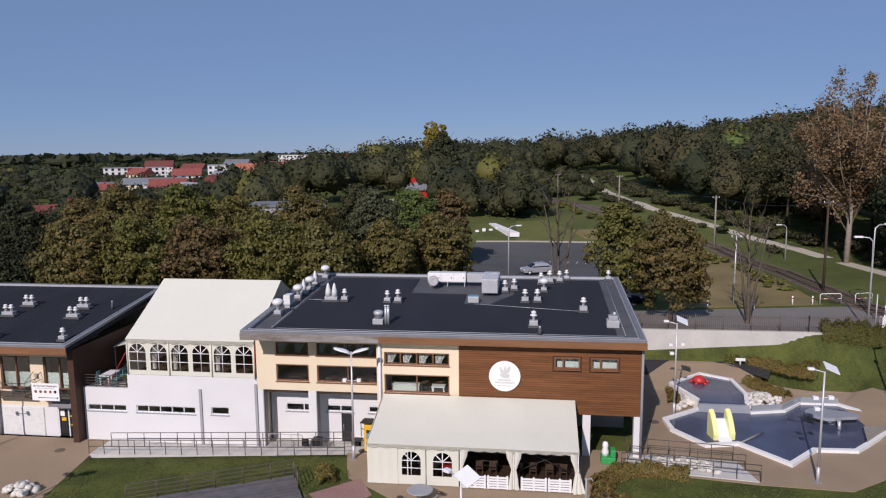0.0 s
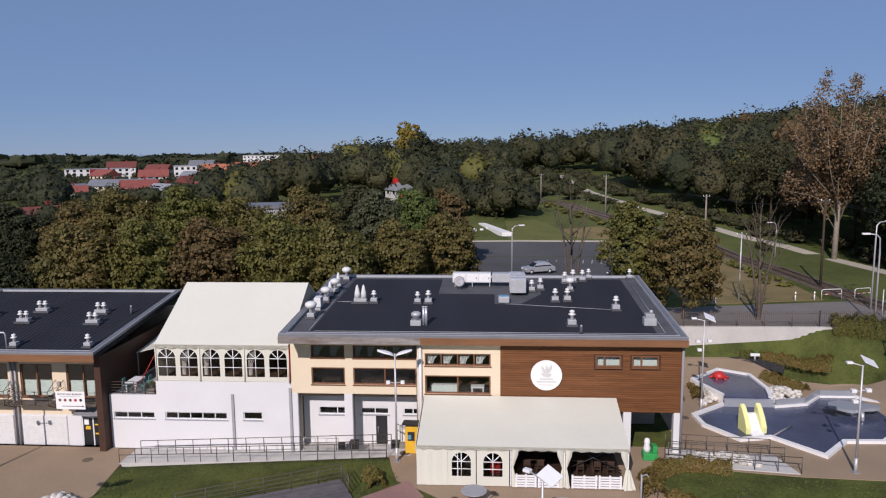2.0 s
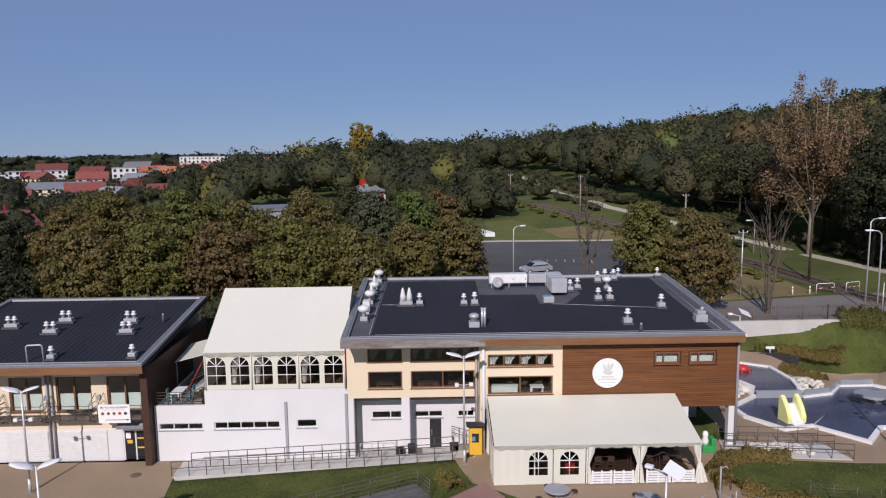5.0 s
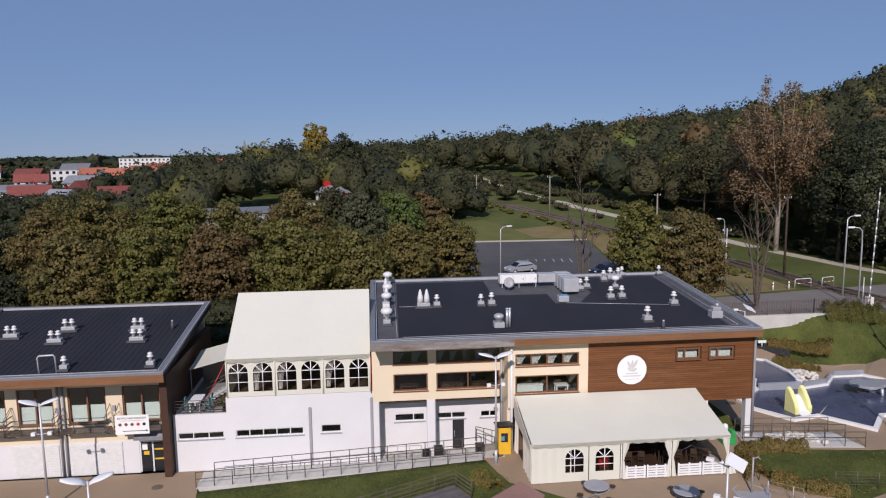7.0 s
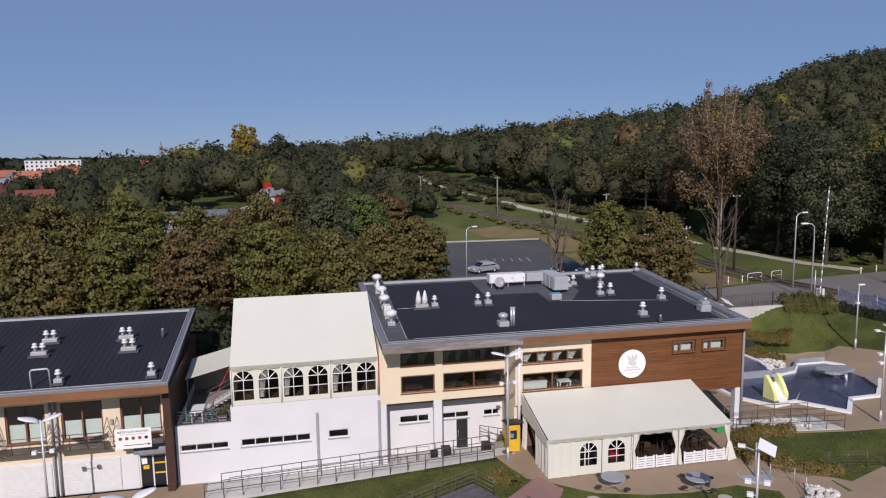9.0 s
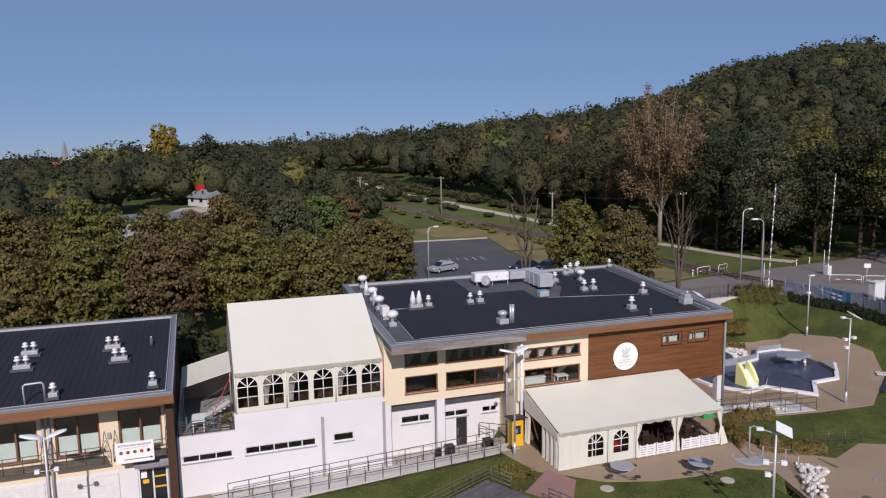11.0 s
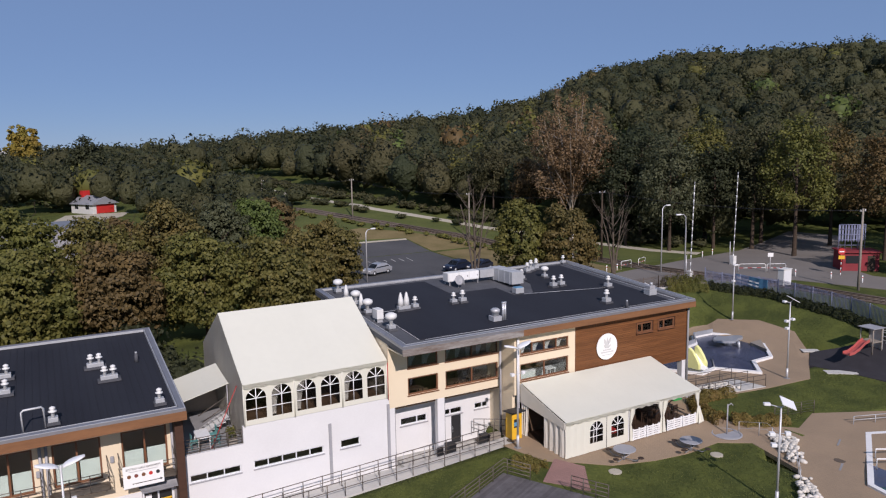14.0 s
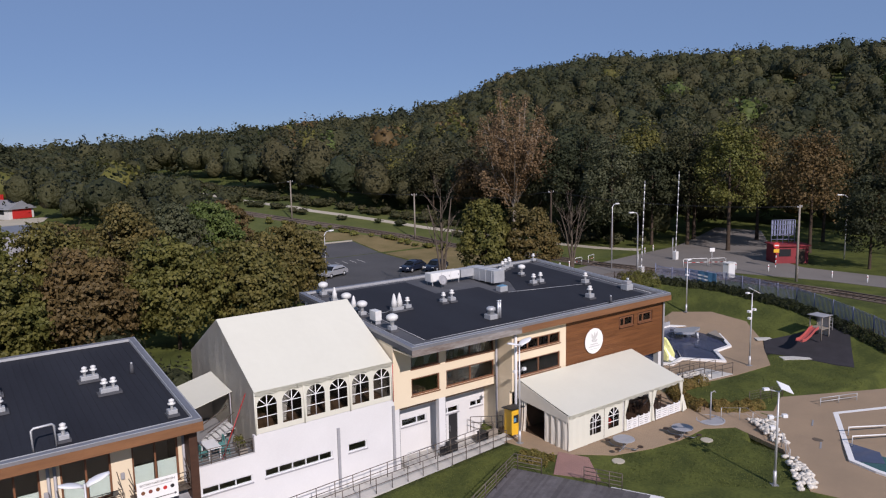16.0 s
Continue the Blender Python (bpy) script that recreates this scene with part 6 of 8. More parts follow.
for x, y in ((-29.3, 47.4), (-29.1, 48.3)):
    ob = thing("flower_box", "wooden flower box with dry plants on the terrace", "planter", (x, y, 2.88), "flower boxes")
    boxed("box", M["pole_wood"], ob, -0.25, 0.25, -0.4, 0.4, 0, 0.35, bevel=0.02)
    p, nr = crown_points(0.3, 0.5, 14, 10, 0.12)
    p[:, 2] += 0.5
    cr = new("plant", leaf_mesh("plant", p, nr, np.full(len(p), 0.1), LEAF["olive"]))
    cr.parent = ob


# ---- roof fittings ----
def vent_pair(x, y, z, caps=1, style="dome", s=1.0):
    """A roof vent: a sheet-metal base with round-capped pipes."""
    ob = thing("roof_vent", "galvanised roof vent with capped pipes on a felt base" if style != "ball" else "white ball-capped ventilator on the roof edge", "roof vent", (x, y, z), "roof vents")
    n = caps
    boxed("kerb", M["membrane_grey"], ob, -0.32 * s * n, 0.32 * s * n, -0.32 * s, 0.32 * s, 0, 0.14)
    boxed("base", M["galv"], ob, -0.24 * s * n, 0.24 * s * n, -0.22 * s, 0.22 * s, 0.14, 0.38 * s, bevel=0.02)
    for k in range(n):
        cx = (k - (n - 1) / 2) * 0.48 * s
        bm = bmesh.new()
        if style == "ball":
            add_lathe(bm, [(0.13 * s, 0.38 * s), (0.13 * s, 0.7 * s), (0.32 * s, 0.76 * s), (0.40 * s, 0.92 * s), (0.36 * s, 1.06 * s), (0.18 * s, 1.16 * s), (0.02, 1.18 * s)], (cx, 0, 0), 14)
        elif style == "cone":
            add_lathe(bm, [(0.24 * s, 0.38 * s), (0.2 * s, 0.8 * s), (0.1 * s, 1.25 * s), (0.03, 1.4 * s)], (cx, 0, 0), 12)
        else:
            add_lathe(bm, [(0.1 * s, 0.38 * s), (0.09 * s, 0.62 * s), (0.21 * s, 0.66 * s), (0.21 * s, 0.72 * s), (0.10 * s, 0.76 * s), (0.15 * s, 0.82 * s), (0.15 * s, 0.9 * s), (0.03, 0.96 * s)], (cx, 0, 0), 12)
        part("cap", bm, M["vent_white"], ob, smooth=True)
    return ob


def rz(x, y):
    return roof_z(y) - 0.2


for x, y, n, st, s in ((-17.7, 59.2, 1, "ball", 1.0), (-17.8, 55.2, 1, "ball", 1.0), (-17.93, 52.6, 1, "ball", 1.0), (-18.0, 48.4, 1, "ball", 1.05), (-17.9, 56.9, 1, "cone", 0.9), (-17.9, 53.9, 1, "cone", 0.9), (-15.2, 52.2, 2, "cone", 1.0), (-14.2, 52.3, 1, "dome", 1.0),
                      (-10.9, 52.2, 1, "dome", 0.95), (-10.1, 52.2, 1, "dome", 1.05), (-2.3, 55.7, 1, "dome", 1.0), (-1.6, 56.3, 1, "dome", 1.0), (0.5, 58.4, 1, "dome", 1.0), (1.2, 58.8, 1, "dome", 1.1), (2.0, 59.1, 1, "dome", 1.0), (0.7, 56.0, 1, "ball", 0.9), (-0.7, 52.9, 1, "dome", 1.05), (0.2, 53.0, 1, "dome", 1.05), (3.4, 50.7, 1, "dome", 1.1), (-0.05, 47.0, 1, "dome", 1.15), (6.0, 60.1, 1, "dome", 0.9), (2.6, 59.9, 1, "dome", 0.9)):
    vent_pair(x, y, rz(x, y) + (0.04 if -17.2 < x < 5 else 0), n, st, s)
for x, y, n in ((-36.1, 53.3, 2), (-35.5, 51.0, 2), (-41.1, 53.6, 2), (-41.1, 51.2, 2), (-44.6, 52.5, 2), (-45.2, 49.5, 2), (-33.3, 46.5, 1), (-38.6, 46.4, 1), (-43.6, 46.6, 1)):
    vent_pair(x, y, low_z(y) - 0.18, n)
for x, y in ((-33.7, 53.4), (0.35, 45.15), (-46.5, 53.0)):
    ob = thing("vent_pipe", "short grey vent pipe on the roof", "vent pipe", (x, y, (low_z(y) if x < -30 else roof_z(y)) - 0.18), "vent pipes")
    tubed("pipe", M["membrane_grey"], ob, [(0, 0, 0), (0, 0, 0.55)], 0.14, 10, taper=0.09)
    tubed("cap", M["galv"], ob, [(0, 0, 0.55), (0, 0, 0.66)], 0.07, 8)
ob = thing("roof_fan", "square galvanised roof fan with twin flues", "roof fan", (-10.4, 47.0, rz(0, 47.0) + 0.04))
boxed("base", M["galv"], ob, -0.4, 0.3, -0.35, 0.35, 0, 0.35, bevel=0.02)
bm = bmesh.new()
add_lathe(bm, [(0.26, 0.35), (0.26, 0.6), (0.34, 0.62), (0.34, 0.8), (0.2, 0.9)], (-0.05, 0, 0), 16)
part("housing", bm, M["galv"], ob, smooth=True)
for dx in (0.48, 0.66):
    tubed("flue", M["steel"], ob, [(dx, -0.2, 0), (dx, -0.2, 1.25)], 0.085, 10)
    tubed("flue_cap", M["steel"], ob, [(dx, -0.2, 1.25), (dx, -0.2, 1.32)], 0.11, 10)
ob = thing("roof_hood", "square grey extraction hood near the roof corner", "roof vent", (5.1, 47.5, rz(0, 47.5)))
boxed("base", M["galv"], ob, -0.4, 0.4, -0.35, 0.35, 0, 0.5, bevel=0.03)
boxed("hood", M["grey_frame"], ob, -0.3, 0.3, -0.28, 0.28, 0.5, 0.78, bevel=0.05)
tubed("flue", M["galv"], ob, [(0.1, 0, 0.78), (0.1, 0, 1.0)], 0.12, 10)
ac = thing("air_handling_unit", "long white air handling unit on a steel frame", "air conditioner", (-7.0, 57.6, rz(0, 57.6)))
boxed("body", M["vent_white"], ac, -1.6, 1.5, -0.45, 0.45, 0.35, 1.1, bevel=0.05)
for k in range(3):
    boxed("door_panel", M["white_plastic"], ac, -1.45 + k, -0.55 + k, -0.47, -0.45, 0.42, 1.03)
    boxed("latch", M["grey_column"], ac, -0.7 + k, -0.64 + k, -0.49, -0.47, 0.65, 0.8)
for dx in (-1.4, 0, 1.4):
    for dy in (-0.4, 0.4):
        boxed("leg", M["galv"], ac, dx - 0.03, dx + 0.03, dy - 0.03, dy + 0.03, 0, 0.36)
duct = thing("air_duct", "square galvanised air duct on the roof", "duct", (-4.2, 56.9, rz(0, 56.6)))
boxed("duct_run", M["galv"], duct, -1.2, 0.5, 0.2, 1.1, 0.45, 1.15, bevel=0.02)
boxed("duct_elbow", M["galv"], duct, 0.2, 1.4, -2.6, 1.1, 0.15, 1.2, bevel=0.03)
for k in range(4):
    boxed("flange", M["steel"], duct, 0.17, 1.43, -2.3 + 0.85 * k, -2.25 + 0.85 * k, 0.12, 1.23)
ob = thing("roof_box", "low blue-grey vent box beside the duct", "roof vent", (-4.5, 52.7, rz(0, 52.7) + 0.04))
boxed("body", M["galv"], ob, -0.4, 0.4, -0.3, 0.3, 0, 0.45, bevel=0.03)
boxed("hatch", M["blue_banner"], ob, -0.33, 0.33, -0.25, 0.25, 0.45, 0.5)
dish = thing("satellite_dish", "grey satellite dish on the roof", "satellite dish", (-8.0, 56.4, rz(0, 56.4)))
tubed("mast", M["galv"], dish, [(0, 0, 0), (0, 0, 0.6)], 0.03, 6)
bm = bmesh.new()
add_lathe(bm, [(0.05, 0.0), (0.25, 0.04), (0.42, 0.13), (0.43, 0.14), (0.25, 0.06), (0.05, 0.02)], n=20)
bmesh.ops.rotate(bm, verts=bm.verts, cent=(0, 0, 0), matrix=Matrix.Rotation(radians(70), 3, "X"))
bmesh.ops.translate(bm, verts=bm.verts, vec=(0, -0.05, 0.65))
part("reflector", bm, M["grey_frame"], dish, smooth=True)
tubed("arm", M["galv"], dish, [(0, -0.05, 0.45), (0, -0.5, 0.75)], 0.015, 5)
ob = thing("air_conditioner", "white split air conditioner at the roof edge", "air conditioner", (-18.0, 50.6, rz(0, 50.6)))
boxed("body", M["vent_white"], ob, -0.25, 0.25, -0.42, 0.42, 0.25, 0.95, bevel=0.03)
boxed("grille", M["grey_frame"], ob, 0.25, 0.27, -0.35, 0.1, 0.32, 0.88)
for dy in (-0.3, 0.3):
    boxed("foot", M["galv"], ob, -0.2, 0.2, dy - 0.03, dy + 0.03, 0, 0.25)
frame_ob = thing("pipe_frame", "bent galvanised pipe frame at the roof edge", "pipe", (-39.5, 46.0, low_z(46.0) - 0.18))
tubed("pipe", M["galv"], frame_ob, [(-0.5, 0, 0), (-0.5, 0, 1.05), (-0.4, 0, 1.15), (0.4, 0.1, 1.15), (0.5, 0.1, 1.05), (0.5, 0.1, 0)], 0.06, 8)
cable = thing("lightning_wire", "thin lightning wire across the roof felt", "wire", (0, 0, 0))
for pts in ([(-17.0, 45.3), (5.6, 45.3)], [(5.7, 45.4), (5.7, 59.8)], [(-17.4, 45.4), (-17.2, 59.8)], [(-17.0, 59.9), (5.6, 59.9)], [(-4.4, 52.0), (3.3, 50.6)], [(-17, 52.4), (-15.6, 52.3)]):
    tubed("wire", M["galv"], cable, [(x, y, roof_z(y) - 0.1) for x, y in pts], 0.018, 4)
bmq = bmesh.new()
add_prism(bmq, [(0, 45.5), (0.035, 45.5), (0.035, 58.8), (0, 58.8)], lambda x, y: low_z(y) - 0.185, lambda x, y: low_z(y) - 0.162)
seam_me = finish(bmq, "seam", M["membrane"])
for k in range(40):
    ob = new("seam", seam_me)
    ob.location = (-48.0 + k * 0.4, 0, 0)
    ob.parent = low_roof


# ---- lamp posts ----
def lamp_pole(ob, h):
    tubed("pole", M["post_grey"], ob, [(0, 0, -0.05), (0, 0, 0.9)], 0.10, 12)
    tubed("shaft", M["post_grey"], ob, [(0, 0, 0.9), (0, 0, h)], 0.075, 12, taper=0.05)
    boxed("base_plate", M["grey_column"], ob, -0.2, 0.2, -0.2, 0.2, 0, 0.03)


def wing_lamp(x, y, z, h, turn):
    ob = thing("lamp_post", "grey lamp post with two white curved wing reflectors", "lamp post", (x, y, z), "lamp posts of the grounds", turn=turn)
    lamp_pole(ob, h)
    for s in (-1, 1):
        bm = bmesh.new()
        rows = []
        for i in range(7):
            t = i / 6
            cx, cz = s * (0.08 + 1.0 * t), h - 0.12 + 0.32 * t ** 0.6
            w = 0.10 + 0.26 * math.sin(math.pi * min(t * 0.9 + 0.1, 1))
            rows.append([bm.verts.new((cx, w * math.cos(a), cz + 0.07 * math.sin(a))) for a in [2 * math.pi * k / 10 for k in range(10)]])
        for a, b in zip(rows, rows[1:]):
            for k in range(10):
                bm.faces.new((a[k], a[(k + 1) % 10], b[(k + 1) % 10], b[k]))
        bm.faces.new(rows[0]), bm.faces.new(rows[-1])
        part("reflector", bm, M["lamp_white"], ob, "white wing-shaped reflector", smooth=True)
    for s in (-1, 1):
        tubed("bracket", M["post_grey"], ob, [(0, 0, h - 1.9), (s * 0.35, 0, h - 1.85)], 0.025, 6)
        boxed("spotlight", M["lamp_white"], ob, s * 0.45 - 0.12, s * 0.45 + 0.12, -0.12, 0.1, h - 1.95, h - 1.75, bevel=0.02)


def panel_lamp(x, y, z, h, turn, spots=True):
    ob = thing("lamp_post", "grey lamp post with a square white reflector and spotlights", "lamp post", (x, y, z), "lamp posts of the grounds", turn=turn)
    lamp_pole(ob, h)
    bm = bmesh.new()
    add_box(bm, -0.42, 0.42, -0.42, 0.42, -0.02, 0.03, bevel=0.01)
    bmesh.ops.rotate(bm, verts=bm.verts, cent=(0, 0, 0), matrix=Matrix.Rotation(radians(24), 3, "Y") @ Matrix.Rotation(radians(16), 3, "X"))
    bmesh.ops.translate(bm, verts=bm.verts, vec=(0.35, 0, h + 0.22))
    part("reflector", bm, M["lamp_white"], ob, "square white reflector panel")
    tubed("arm", M["post_grey"], ob, [(-0.75, 0, h + 0.15), (0, 0, h - 0.05), (0.35, 0, h + 0.2)], 0.035, 6)
    boxed("lamp_head", M["lamp_white"], ob, -0.95, -0.6, -0.13, 0.13, h + 0.08, h + 0.22, bevel=0.03)
    if spots:
        for dx, dz in ((-0.42, 1.6), (0.42, 1.55), (-0.3, 2.25)):
            tubed("bracket", M["post_grey"], ob, [(0, 0, h - dz), (dx, 0, h - dz)], 0.025, 6)
            boxed("spotlight", M["lamp_white"], ob, dx - 0.15, dx + 0.15, -0.14, 0.14, h - dz - 0.09, h - dz + 0.11, bevel=0.03)


wing_lamp(-11.35, 42.95, landz(-11.35, 42.95), 7.05, 4)
wing_lamp(-38.45, 42.3, -0.93, 6.6, 4)
wing_lamp(-31.6, 31.2, -0.93, 6.7, 12)
panel_lamp(16.6, 42.8, 0.17, 6.7, 0)
panel_lamp(10.25, 53.0, 0.17, 6.9, 0)
panel_lamp(-3.05, 29.25, -0.15, 5.9, -35)
ob = thing("lamp_post", "slim grey lamp post on the sloping lawn", "lamp post", (26.6, 56.7, landz(26.6, 56.7)), "lamp posts of the grounds")
lamp_pole(ob, 6.0)
boxed("lamp_head", M["lamp_white"], ob, -0.1, 0.55, -0.12, 0.12, 5.95, 6.08, bevel=0.03)
boxed("spotlight", M["lamp_white"], ob, -0.2, 0.1, -0.15, 0.15, 4.2, 4.4, bevel=0.03)


# ---- stones, hedges ----
def stone_mesh(seed, rx, ry, rzz):
    r = random.Random(seed)
    bm = bmesh.new()
    bmesh.ops.create_icosphere(bm, subdivisions=1, radius=1)
    for v in bm.verts:
        k = 1 + r.uniform(-0.18, 0.18)
        v.co = Vector((v.co.x * rx * k, v.co.y * ry * k, v.co.z * rzz * k))
    return finish(bm, "stone", M["stone"], True)


STONES = [stone_mesh(i, *d) for i, d in enumerate(((0.30, 0.22, 0.18), (0.24, 0.26, 0.17), (0.36, 0.24, 0.2), (0.2, 0.2, 0.15), (0.27, 0.19, 0.2)))]


def stone_heap(label, outline, count, height, seed, group="stone beds", size=1.0):
    """Pale boulders laid over a patch of ground, heaped towards its middle."""
    r = random.Random(seed)
    xs, ys = [p[0] for p in outline], [p[1] for p in outline]
    cx, cy = sum(xs) / len(xs), sum(ys) / len(ys)
    span = max(max(xs) - min(xs), max(ys) - min(ys)) / 2
    ob = thing("stone_bed", label, "rocks", (cx, cy, landz(cx, cy)), group)
    done = 0
    while done < count:
        x, y = r.uniform(min(xs), max(xs)), r.uniform(min(ys), max(ys))
        if not bool(inside_poly(np.array([x]), np.array([y]), outline)[0]):
            continue
        d = math.hypot(x - cx, y - cy) / span
        st = new("stone", STONES[r.randrange(5)])
        st.parent = ob
        st.matrix_basis = pose(x - cx, y - cy, 0.08 + max(0, height * (1 - d)) * r.uniform(0.5, 1), r.uniform(-25, 25), r.uniform(-25, 25), r.uniform(0, 360)) @ Matrix.Scale(size * r.uniform(0.75, 1.2), 4)
        done += 1


stone_heap("pale boulders heaped beside the upper paddling basin", [(10.2, 53.6), (12.0, 54.9), (12.3, 58.2), (11.4, 58.6), (11.6, 55.8)], 60, 0.5, 1)
stone_heap("pale boulders between the two paddling basins", [(16.2, 54.4), (18.3, 55.2), (19.0, 56.8), (17.8, 58.2), (16.4, 57.6)], 80, 0.5, 2)
stone_heap("pile of pale boulders on the paved court", [(-32.4, 38.6), (-31.2, 39.2), (-30.2, 38.7), (-30.5, 37.8), (-31.6, 37.7)], 46, 0.5, 3)
stone_heap("bank of pale boulders beside the lower path", [(5.1, 36.0), (6.5, 34.9), (3.3, 31.9), (2.5, 32.4)], 110, 0.3, 4, size=0.72)
stone_heap("bank of pale boulders beside the lower path", [(1.2, 31.0), (1.8, 30.3), (-1.5, 27.4), (-2.7, 27.9)], 90, 0.3, 5, size=0.72)
stone_heap("pale boulders on the stepped slope beside the ramp", [(7.6, 43.6), (11.2, 43.2), (11.0, 44.6), (8.0, 45.0)], 80, 0.25, 6)


def hedge(points, width, height, seed, label, leaf="hedge"):
    """A low hedge of small leaves along a line of points."""
    pts = [Vector(p) for p in points]
    mid_p = sum(pts, Vector((0, 0))) / len(pts)
    z0 = landz(mid_p.x, mid_p.y)
    ob = thing("hedge", label, "hedge", (mid_p.x, mid_p.y, z0), "low hedges")
    rng = np.random.RandomState(seed)
    cs, ns = [], []
    twig = bmesh.new()
    for a, b in zip(pts, pts[1:]):
        ln = (b - a).length
        n = int(ln * width * 900)
        t = rng.rand(n)
        d = (b - a) / ln
        side = Vector((-d.y, d.x))
        ang = rng.rand(n) * math.pi
        rr = 0.75 + 0.3 * rng.rand(n)
        lump = 1 + 0.25 * np.sin(t * ln * 2.3 + seed) * np.sin(t * ln * 5.1)
        off = np.cos(ang) * width / 2 * rr * lump
        zz = np.sin(ang) * height * rr * lump
        x = a.x + d.x * ln * t + side.x * off
        y = a.y + d.y * ln * t + side.y * off
        cs.append(np.stack([x - mid_p.x, y - mid_p.y, land(x, y) - z0 + zz], 1))
        ns.append(np.stack([side.x * np.cos(ang), side.y * np.cos(ang), np.sin(ang)], 1) + 0.5 * rng.normal(size=(n, 3)))
        for k in range(int(ln / 0.5) + 1):
            q = a.lerp(b, min(1, k * 0.5 / ln)) - mid_p
            add_tube(twig, [(q.x, q.y, -0.1), (q.x + 0.05, q.y, height * 0.6)], 0.03, 5)
    part("stems", twig, M["bark"], ob)
    c = np.concatenate(cs)
    cr = new("foliage", leaf_mesh("foliage", c, np.concatenate(ns), 0.09 * (0.7 + 0.6 * rng.rand(len(c))), LEAF[leaf]))
    cr.parent = ob


HB = "low bushy hedge with orange and green autumn leaves"
hedge([(4.0, 38.9), (3.9, 40.6), (4.8, 42.2), (6.5, 43.0), (9.2, 42.5)], 1.3, 0.65, 1, HB)
hedge([(4.8, 38.8), (6.2, 37.6), (8.2, 36.6)], 1.2, 0.65, 2, HB)
hedge([(17.3, 60.4), (18.6, 58.8), (19.6, 57.4)], 1.3, 0.6, 3, HB)
hedge([(10.6, 55.2), (11.0, 57.0), (11.0, 58.4)], 0.9, 0.5, 4, HB)
hedge([(18.6, 63.8), (21.0, 62.2), (23.0, 60.6)], 1.2, 0.7, 5, HB)
hedge([(16.5, 64.0), (19.0, 64.0)], 0.7, 0.6, 8, HB, "olive")
hedge([(24.5, 64.6), (27.6, 64.2), (30.0, 63.6)], 2.0, 1.2, 6, "dense green bush at the end of the retaining wall", "olive")
hedge([(30.5, 63.5), (31.4, 56), (30.3, 46.5), (28.0, 38), (25, 30)], 1.0, 0.7, 7, "clipped hedge along the railway fence", "dark")
hedge([(-12.9, 41.2), (-12.2, 40.0), (-12.0, 39.2)], 1.0, 0.6, 9, HB)

# ---- paddling pool ----
pool = thing("paddling_pool", "dry blue paddling pool with a white angular rim", "pool", (0, 0, 0.17))
LOW = [(12.2, 54.3), (9.2, 51.8), (9.4, 49.7), (11.2, 47.1), (13.4, 47.6), (15.8, 44.6), (18.1, 47.1), (20.7, 47.2), (22.0, 48.5), (23.3, 49.9), (24.7, 51.3), (24.9, 53.9), (22.9, 56.4), (20.0, 56.4), (18.3, 54.5), (15.8, 53.9)]
UP = [(12.2, 54.3), (11.0, 57.6), (10.8, 58.3), (13.8, 61.3), (16.1, 59.8), (16.3, 56.2), (15.8, 53.9)]


def shrink(poly, d):
    c = Vector((sum(p[0] for p in poly), sum(p[1] for p in poly))) / len(poly)
    n, out = len(poly), []
    area = sum(poly[i][0] * poly[(i + 1) % n][1] - poly[(i + 1) % n][0] * poly[i][1] for i in range(n))
    s = 1 if area > 0 else -1
    for i in range(n):
        p0, p1, p2 = Vector(poly[i - 1]), Vector(poly[i]), Vector(poly[(i + 1) % n])
        d1, d2 = (p1 - p0).normalized(), (p2 - p1).normalized()
        nrm = (Vector((-d1.y, d1.x)) + Vector((-d2.y, d2.x)))
        nrm = nrm.normalized() / max(0.45, math.sqrt(max(0.01, (1 + d1.dot(d2)) / 2)))
        out.append(tuple(p1 + nrm * d * s))
    return out


def basin(outer, floor_z, rim_z, w, mat_floor, mat_rim, parent, skip=()):
    inner = shrink(outer, w)
    bm = bmesh.new()
    add_prism(bm, shrink(outer, w * 0.5), -0.15, floor_z)
    part("basin_floor", bm, mat_floor, parent, "dark blue basin floor")
    n = len(outer)
    for i in range(n):
        if i in skip:
            continue
        j = (i + 1) % n
        bm = bmesh.new()
        add_prism(bm, [outer[i], outer[j], inner[j], inner[i]], -0.2, rim_z)
        part("rim", bm, mat_rim, parent, "white coping stone")


basin(LOW, 0.03, 0.2, 0.34, M["pool_blue"], M["rim"], pool, skip=(15,))
basin(UP, 0.62, 0.76, 0.3, M["pool_blue"], M["rim"], pool, skip=(6,))
boxed("overflow_wall", M["pool_wall"], pool, 12.2, 15.8, 53.75, 54.0, -0.1, 0.6, label="pale overflow wall between the basins")
for (a, b), (c, d) in (((18.3, 54.4), (20.0, 56.2)), ((20.1, 56.2), (22.8, 56.2)), ((15.9, 53.8), (18.2, 54.4))):
    bm = bmesh.new()
    add_prism(bm, [(a, b), (c, d), (c + 0.05, d - 0.12), (a + 0.05, b - 0.12)], 0.0, 0.62)
    part("basin_wall", bm, M["pool_wall"], pool)
bm = bmesh.new()
add_prism(bm, [(21.8, 48.7), (23.1, 50.1), (24.4, 51.4), (22.6, 51.2)], 0.02, 0.34)
part("sand_ledge", bm, M["pole_wood"], pool, "tan ledge in the corner of the basin")
tubed("floor_pipe", M["grey_column"], pool, [(13.6, 47.9, 0.12), (15.6, 49.9, 0.12)], 0.06, 6)
mush = thing("water_mushroom", "flat stainless steel water mushroom in the paddling pool", "water feature", (20.9, 52.5, 0.05))
bm = bmesh.new()
